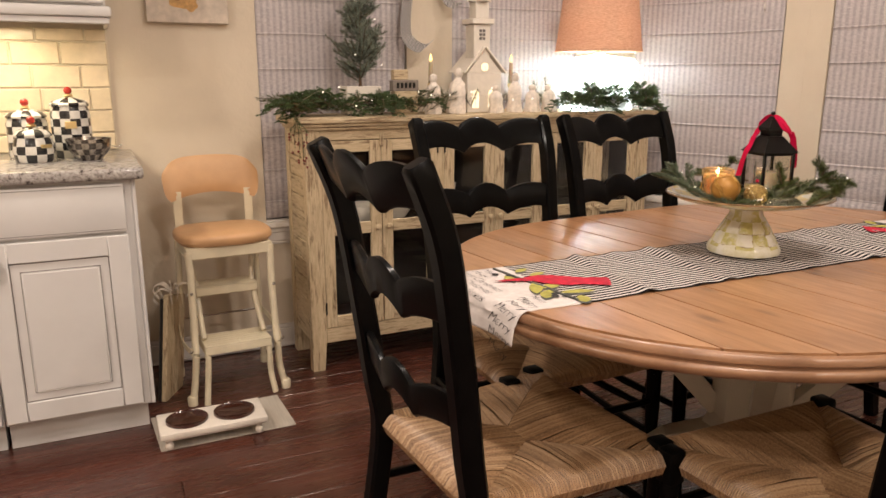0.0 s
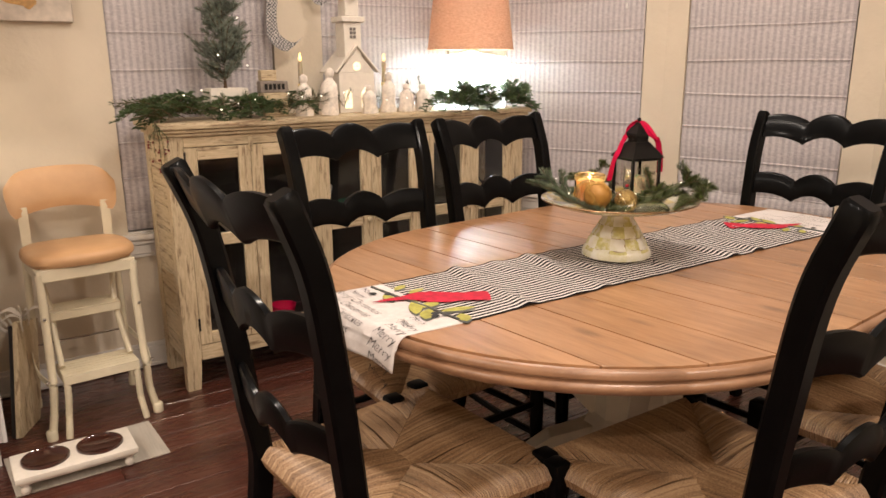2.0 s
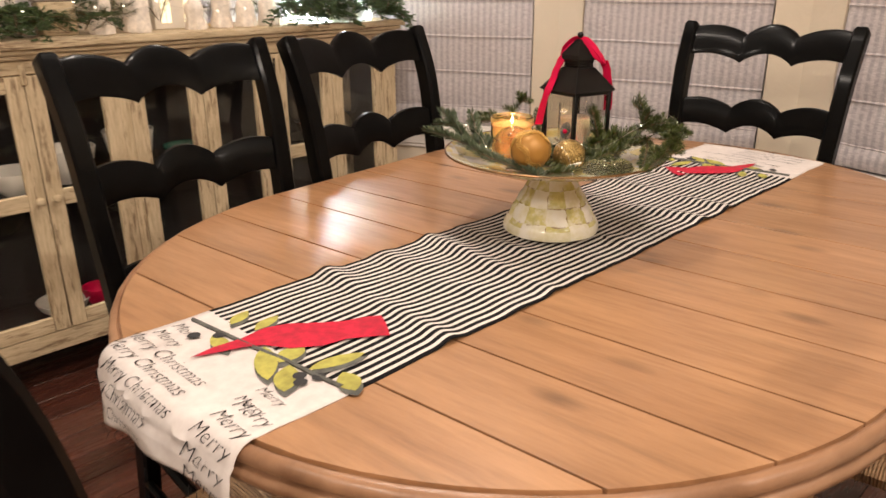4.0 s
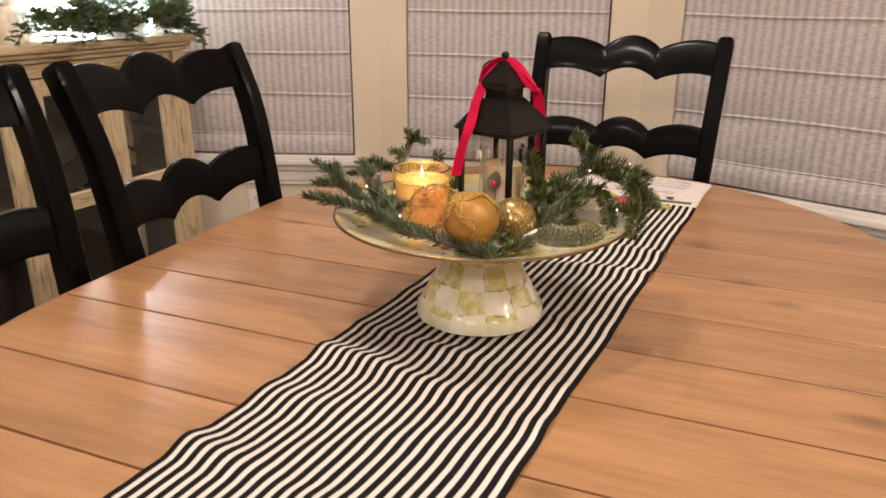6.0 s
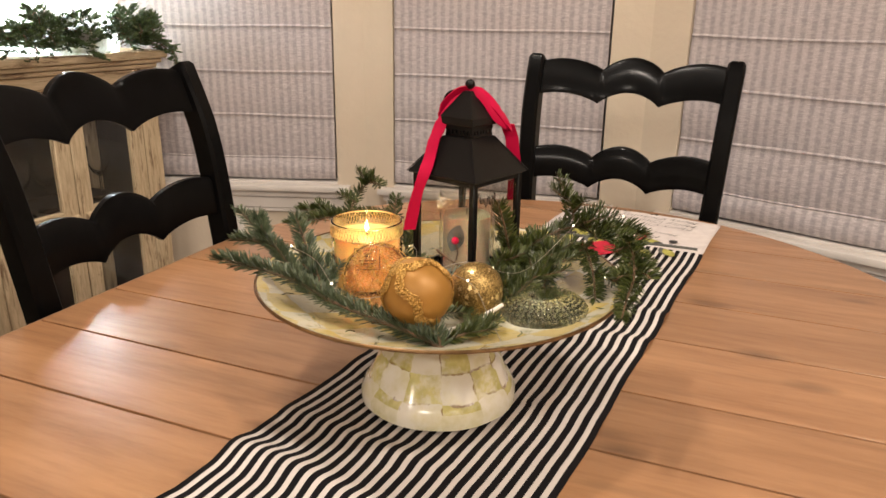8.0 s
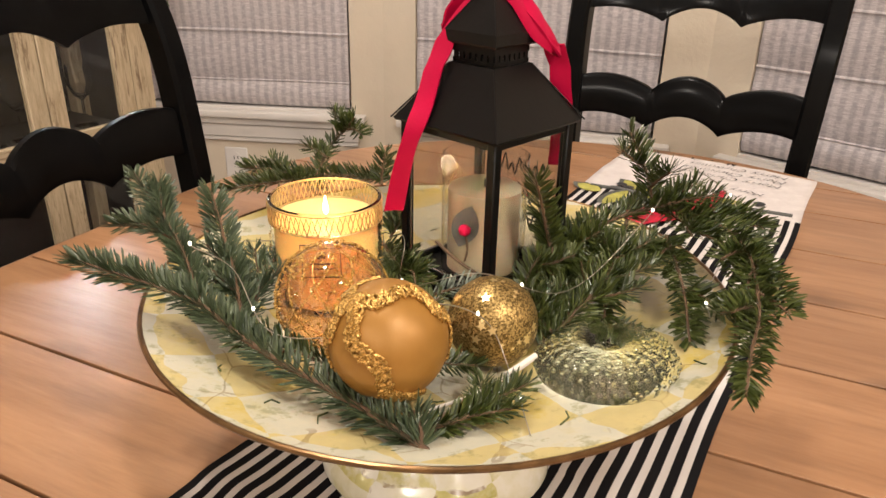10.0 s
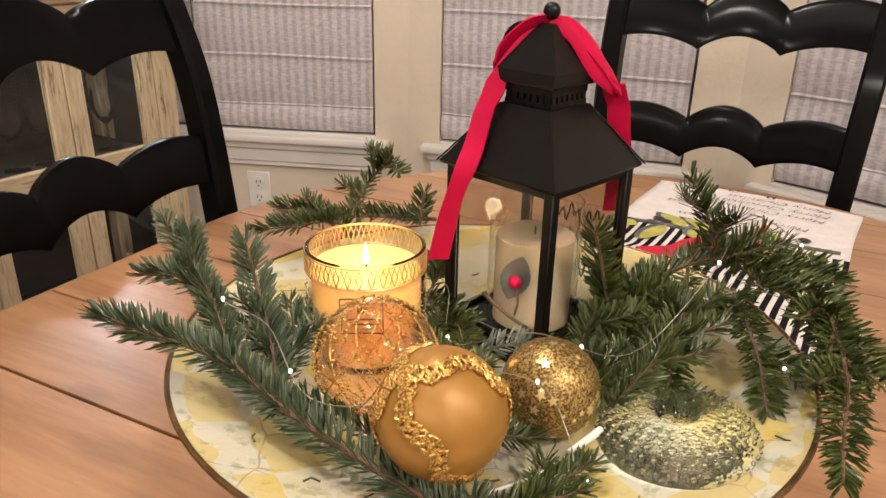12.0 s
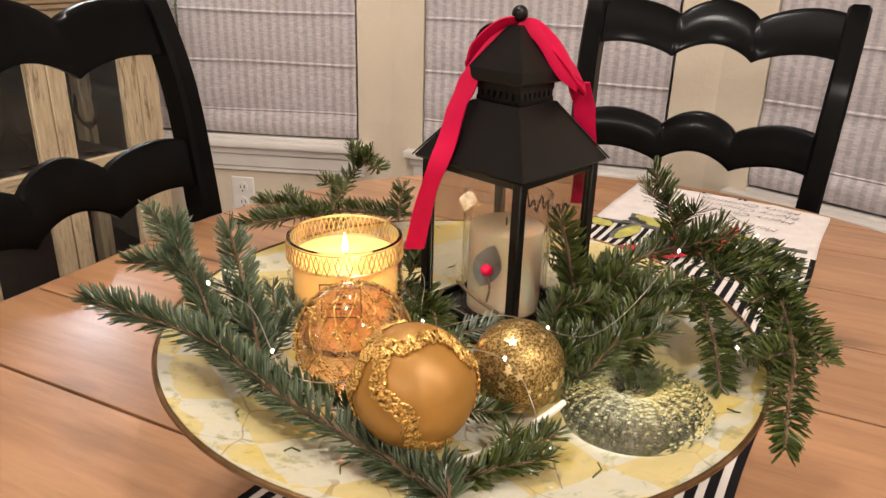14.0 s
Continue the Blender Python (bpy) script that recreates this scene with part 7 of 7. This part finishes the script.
part("cross_rod", tube(bmesh.new(), [(-0.16, 0.135, 0.252), (0.16, 0.135, 0.252)], 0.004, 8), STEEL, st)
bm = bmesh.new()
nu, nz = 26, 8
fr_, bk_ = [], []
for i in range(nz + 1):
    f = i / nz
    ra, rb_ = [], []
    for j in range(nu + 1):
        u = -1 + 2 * j / nu
        wz = 0.186 * (1 - 0.06 * (1 - f)) * (1 - 0.10 * abs(2 * f - 1) ** 4)
        zlo = 0.722 + 0.028 * (1 - u * u) - 0.0 * u
        zhi = 0.880 + 0.012 * (1 - u * u) - 0.035 * abs(u) ** 7
        z = zlo + (zhi - zlo) * f
        y = 0.125 + 0.022 * (1 - u * u) + 0.03 * f
        th = 0.014 * (1 - abs(u) ** 6) * (1 - abs(2 * f - 1) ** 4) + 0.004
        ra.append(bm.verts.new((u * wz, y - th, z)))
        rb_.append(bm.verts.new((u * wz, y + th * 0.6, z)))
    fr_.append(ra)
    bk_.append(rb_)
for i in range(nz):
    for j in range(nu):
        bm.faces.new((fr_[i][j], fr_[i][j + 1], fr_[i + 1][j + 1], fr_[i + 1][j]))
        bm.faces.new((bk_[i][j], bk_[i + 1][j], bk_[i + 1][j + 1], bk_[i][j + 1]))
    bm.faces.new((fr_[i][0], fr_[i + 1][0], bk_[i + 1][0], bk_[i][0]))
    bm.faces.new((fr_[i][nu], bk_[i][nu], bk_[i + 1][nu], fr_[i + 1][nu]))
for j in range(nu):
    bm.faces.new((fr_[0][j], bk_[0][j], bk_[0][j + 1], fr_[0][j + 1]))
    bm.faces.new((fr_[nz][j], fr_[nz][j + 1], bk_[nz][j + 1], bk_[nz][j]))
part("backrest", bm, VINYL, st, "curved tan vinyl backrest")

# ---- leaning wooden sign with a bow ----
sg = thing("wooden_sign", "narrow whitewashed board with a frayed bow leaning on the wall", "sign", (0.43, 2.93, 0.002))
m = pose(0, 0, 0, -14, 0, -28)
bm = boxed((-0.004, 0, 0), (0.014, 0.16, 0.40), 0.002, m)
part("board", bm, WORNZ, sg)
part("second_board", boxed((-0.022, 0.012, 0), (-0.0045, 0.15, 0.385), 0.002, m), DARKIN, sg, "dark board behind")
bm = bmesh.new()
rg = random.Random(6)
top = m @ Vector((0.005, 0.06, 0.41))
for k in range(7):
    a = rg.uniform(0, math.tau)
    d = Vector((math.cos(a), math.sin(a) * 0.6, rg.uniform(-0.4, 0.6)))
    ribbon(bm, spline([top, top + d * 0.04 + Vector((0, 0, 0.02)), top + d * 0.07 - Vector((0, 0, 0.01)), top + d * 0.05 - Vector((0, 0, 0.04))], 4), 0.013, (0.3, 0.8, 0.4), 0.0008)
part("bow", bm, CHINA, sg, "frayed off-white cloth bow")

# ---- pet feeder and mat ----
mt_ = thing("floor_mat", "small pale striped woven mat on the floor", "mat", (0, 0, 0))
bm = bmesh.new()
prism(bm, [(0.393, 2.530), (0.838, 2.536), (0.832, 2.808), (0.380, 2.800)], 0.0008, 0.004)
part("weave", bm, MATM, mt_, "", False)
pf = thing("pet_feeder", "low white wooden feeder with two brown bowls", "pet feeder", (0.566, 2.598, 0.0045), 0)
bm = bmesh.new()
box(bm, (-0.172, -0.085, 0.040), (0.172, 0.085, 0.060), 0.003, None, 2)
box(bm, (-0.160, -0.075, 0.030), (0.160, 0.075, 0.0398), 0.002)
part("tray", bm, CHINA, pf, "white painted wooden tray")
for sx in (-1, 1):
    for sy in (-1, 1):
        part("bun_foot", turned([(0, 0), (0.010, 0), (0.0145, 0.008), (0.0145, 0.016), (0.010, 0.022), (0.012, 0.0298), (0, 0.0298)], 14, (sx * 0.145, sy * 0.065, 0)), CHINA, pf)
for sx in (-0.080, 0.075):
    part("bowl", turned([(0.0, 0.0605), (0.055, 0.0605), (0.060, 0.064), (0.064, 0.068), (0.068, 0.0675), (0.069, 0.0605), (0.066, 0.0603), (0.066, 0.0602), (0, 0.0602)], 36, (sx, 0.004, 0)), BOWLB, pf, "brown glazed bowl set in the tray")

# ---- kitchen ----
CF = 2.700
for name, x0, x1 in (("base_cabinet", -0.045, 0.385), ("base_cabinet", -0.660, -0.047), ("base_cabinet", -1.275, -0.662)):
    cb = thing(name, "white painted base cabinet with raised panel door", "cabinet", (0, 0, 0), 0, "base cabinets")
    part("body", boxed((x0, CF, 0.105), (x1, 3.335, 0.872), 0.002), CABP, cb, "", False)
    part("toe_kick", boxed((x0, CF + 0.06, 0.001), (x1 - 0.01, 3.335, 0.1045)), CABP, cb, "", False)
    xr = x1 - 0.022 if x1 > 0.3 else x1 - 0.004
    dr = part("drawer_front", boxed((x0 + 0.004, CF - 0.020, 0.708), (xr, CF - 0.001, 0.862), 0.006, None, 2), CABP, cb)
    bm = bmesh.new()
    for lo, hi in (((x0 + 0.010, CF - 0.0208, 0.716), (xr - 0.006, CF - 0.0203, 0.7175)), ((x0 + 0.010, CF - 0.0208, 0.8525), (xr - 0.006, CF - 0.0203, 0.854))):
        box(bm, lo, hi)
    part("glaze_line", bm, GLAZE, dr, "thin brown glaze in the moulding", False)
    d = part("door", boxed((x0 + 0.004, CF - 0.014, 0.118), (xr, CF - 0.001, 0.698), 0.002), CABP, cb, "white raised panel door with brown glaze lines")
    a0, a1 = x0 + 0.004, xr
    for lo, hi in (((a0, 0.118), (a0 + 0.062, 0.698)), ((a1 - 0.062, 0.118), (a1, 0.698)), ((a0 + 0.0622, 0.118), (a1 - 0.0622, 0.182)), ((a0 + 0.0622, 0.634), (a1 - 0.0622, 0.698))):
        part("frame_rail", boxed((lo[0], CF - 0.022, lo[1]), (hi[0], CF - 0.0142, hi[1]), 0.003), CABP, d)
    part("panel", boxed((a0 + 0.092, CF - 0.021, 0.212), (a1 - 0.092, CF - 0.0142, 0.604), 0.0055), CABP, d)
    bm = bmesh.new()
    for u0, v0, u1, v1 in ((a0 + 0.063, 0.183, a1 - 0.063, 0.633), (a0 + 0.090, 0.210, a1 - 0.090, 0.606)):
        for lo, hi in (((u0, v0), (u1, v0 + 0.0022)), ((u0, v1 - 0.0022), (u1, v1)), ((u0, v0 + 0.0023), (u0 + 0.0022, v1 - 0.0023)), ((u1 - 0.0022, v0 + 0.0023), (u1, v1 - 0.0023))):
            box(bm, (lo[0], CF - 0.0155, lo[1]), (hi[0], CF - 0.0144, hi[1]))
    part("glaze_line", bm, GLAZE, d, "thin brown glaze in the moulding", False)
    hx = a0 + 0.030
    bm = bmesh.new()
    tube(bm, spline([(hx, CF - 0.0225, 0.662), (hx, CF - 0.036, 0.650), (hx, CF - 0.040, 0.625), (hx, CF - 0.036, 0.600), (hx, CF - 0.0225, 0.588)], 4), [0.007] * 6 + [0.010] * 5 + [0.007] * 6, 8)
    part("handle", bm, DARKM, d, "dark bronze pull")
part_end = thing("cabinet_end_panel", "white end panel of the base cabinet run", "cabinet panel", (0, 0, 0))
part("panel", boxed((0.3855, CF - 0.004, 0.105), (0.398, 3.335, 0.872), 0.002), CABP, part_end, "", False)
ct = thing("countertop", "speckled grey granite counter with a rounded edge", "countertop", (0, 0, 0))
bm = boxed((-1.30, CF - 0.040, 0.874), (0.425, 3.335, 0.912), 0.012, None, 3)
part("slab", bm, GRANITE, ct)

# wall cabinet and its light
wc = thing("wall_cabinet", "white painted wall cabinet with a moulded lower rail", "cabinet", (0, 0, 0))
part("body", boxed((-1.25, 3.025, 1.42), (0.372, 3.335, 2.25), 0.002), CABP, wc, "", False)
for x0 in (-1.246, -0.706, -0.166):
    part("door", boxed((x0, 3.004, 1.428), (x0 + 0.534, 3.024, 2.245), 0.004), CABP, wc)
bm = bmesh.new()
box(bm, (-1.25, 2.998, 1.385), (0.388, 3.335, 1.4195), 0.008, None, 2)
box(bm, (-1.25, 3.012, 1.362), (0.380, 3.030, 1.3845), 0.003)
box(bm, (0.365, 3.0302, 1.362), (0.380, 3.335, 1.3845), 0.003)
part("light_rail", bm, CABP, wc, "stepped moulding under the doors")
ul = thing("undercabinet_light", "slim warm light strip under the wall cabinet", "light", (0.02, 3.10, 1.3845))
part("housing", boxed((-0.28, -0.03, -0.012), (0.28, 0.03, -0.0005), 0.002), TRIM, ul)
part("lens", boxed((-0.27, -0.022, -0.016), (0.27, 0.022, -0.0122), 0.001), glow("strip_light", (1.0, 0.80, 0.45), 5), ul)


def canister(label, x, y, r, h, turn=0.0, squat=0.0):
    e = thing("canister", label, "canister", (x, y, 0.9125), turn, "checked canisters")
    prof = [(0, 0), (r * 0.93, 0), (r, 0.006), (r * (1 + squat), h * 0.45), (r, h * 0.86), (r * 0.90, h), (0, h)]
    part("jar", turned(prof, 36), CHECKB, e, "black and white checked enamel jar")
    lid = part("lid", turned([(0, h + 0.001), (r * 0.98, h + 0.001), (r * 1.0, h + 0.008), (r * 0.8, h + 0.020), (r * 0.3, h + 0.030), (0, h + 0.031)], 36), CHECKB, e, "checked domed lid")
    part("gold_collar", turned([(0, h + 0.0312), (0.010, h + 0.0312), (0.016, h + 0.036), (0.006, h + 0.044), (0, h + 0.044)], 14), STARC, lid)
    part("knob", ball(bmesh.new(), (0, 0, h + 0.054), 0.0135, 16, 10), KNOB, lid, "round red glass knob")
    part("badge", boxed((-0.018, -r * (1 + squat) - 0.002, h * 0.58), (0.018, -r * 0.97, h * 0.72), 0.001), STARC, e, "small gold badge")


canister("tall black and white checked canister with red knob", 0.226, 3.10, 0.064, 0.175)
canister("medium black and white checked canister with red knob", 0.085, 3.16, 0.066, 0.135, 20)
canister("squat black and white checked jar with red knob", 0.110, 2.975, 0.058, 0.082, 40, 0.10)
bw_ = thing("metal_bowl", "small shiny checked metal bowl with a wire handle", "bowl", (0.276, 2.965, 0.9125))
part("bowl", turned([(0, 0), (0.038, 0), (0.042, 0.006), (0.066, 0.035), (0.073, 0.072), (0.071, 0.072), (0.063, 0.036), (0.040, 0.009), (0, 0.006)], 40), CHECKBOWL, bw_)
part("handle", tube(bmesh.new(), spline([(0.070, 0, 0.045), (0.090, 0, 0.040), (0.102, 0, 0.048)], 5), 0.002, 6), STEEL, bw_)

# backsplash tiles
bs = structure("backsplash", boxed((-1.30, 3.326, 0.913), (0.374, 3.3395, 1.364)), GROUT, "tumbled ivory subway tile backsplash with pale grout", "backsplash")
tile_mesh = {}
tr_ = random.Random(12)
for row in range(6):
    z = 0.895 + row * 0.084
    low = 0.0205 if row == 0 else 0.0025
    high = 0.0465 if row == 5 else 0.0815
    x = 0.371
    first_w = (0.10, 0.163, 0.075)[row % 3]
    k = 0
    while x > -1.28:
        w = first_w if k == 0 else 0.163
        key = (round(w, 3), low, high)
        if key not in tile_mesh:
            tile_mesh[key] = link_mesh("tile", boxed((0.0025, -0.006, low), (w - 0.0025, -0.0002, high), 0.003), TILE)
        t_ = new("tile", tile_mesh[key])
        t_.parent = bs
        t_.matrix_basis = pose(x - w, 3.326 + tr_.uniform(-0.0012, 0.0), z, tr_.uniform(-0.5, 0.5), tr_.uniform(-0.5, 0.5), 0)
        x, k = x - w, k + 1

# floor planks
plank_mesh = {}
pr_ = random.Random(14)
PW = 0.118
row = 0
y = -1.69
while y < 3.33:
    x = -2.58 - pr_.uniform(0, 0.9)
    while x < 3.3:
        L = pr_.choice((0.75, 0.95, 1.2, 1.45))
        a, b = max(x, -2.58), min(x + L, 3.30)
        if b - a > 0.08:
            key = round(b - a, 2)
            if key not in plank_mesh:
                plank_mesh[key] = link_mesh("plank", boxed((0.0008, 0.0008, -0.0135), (key - 0.0008, PW - 0.0008, 0.0), 0.0012), FLOORW)
            p_ = new("plank", plank_mesh[key])
            p_.parent = FLOOR
            p_.matrix_basis = pose(a, y, -0.0002 - pr_.uniform(0, 0.0004), pr_.uniform(-0.04, 0.04), 0, 0)
        x += L
    y += PW
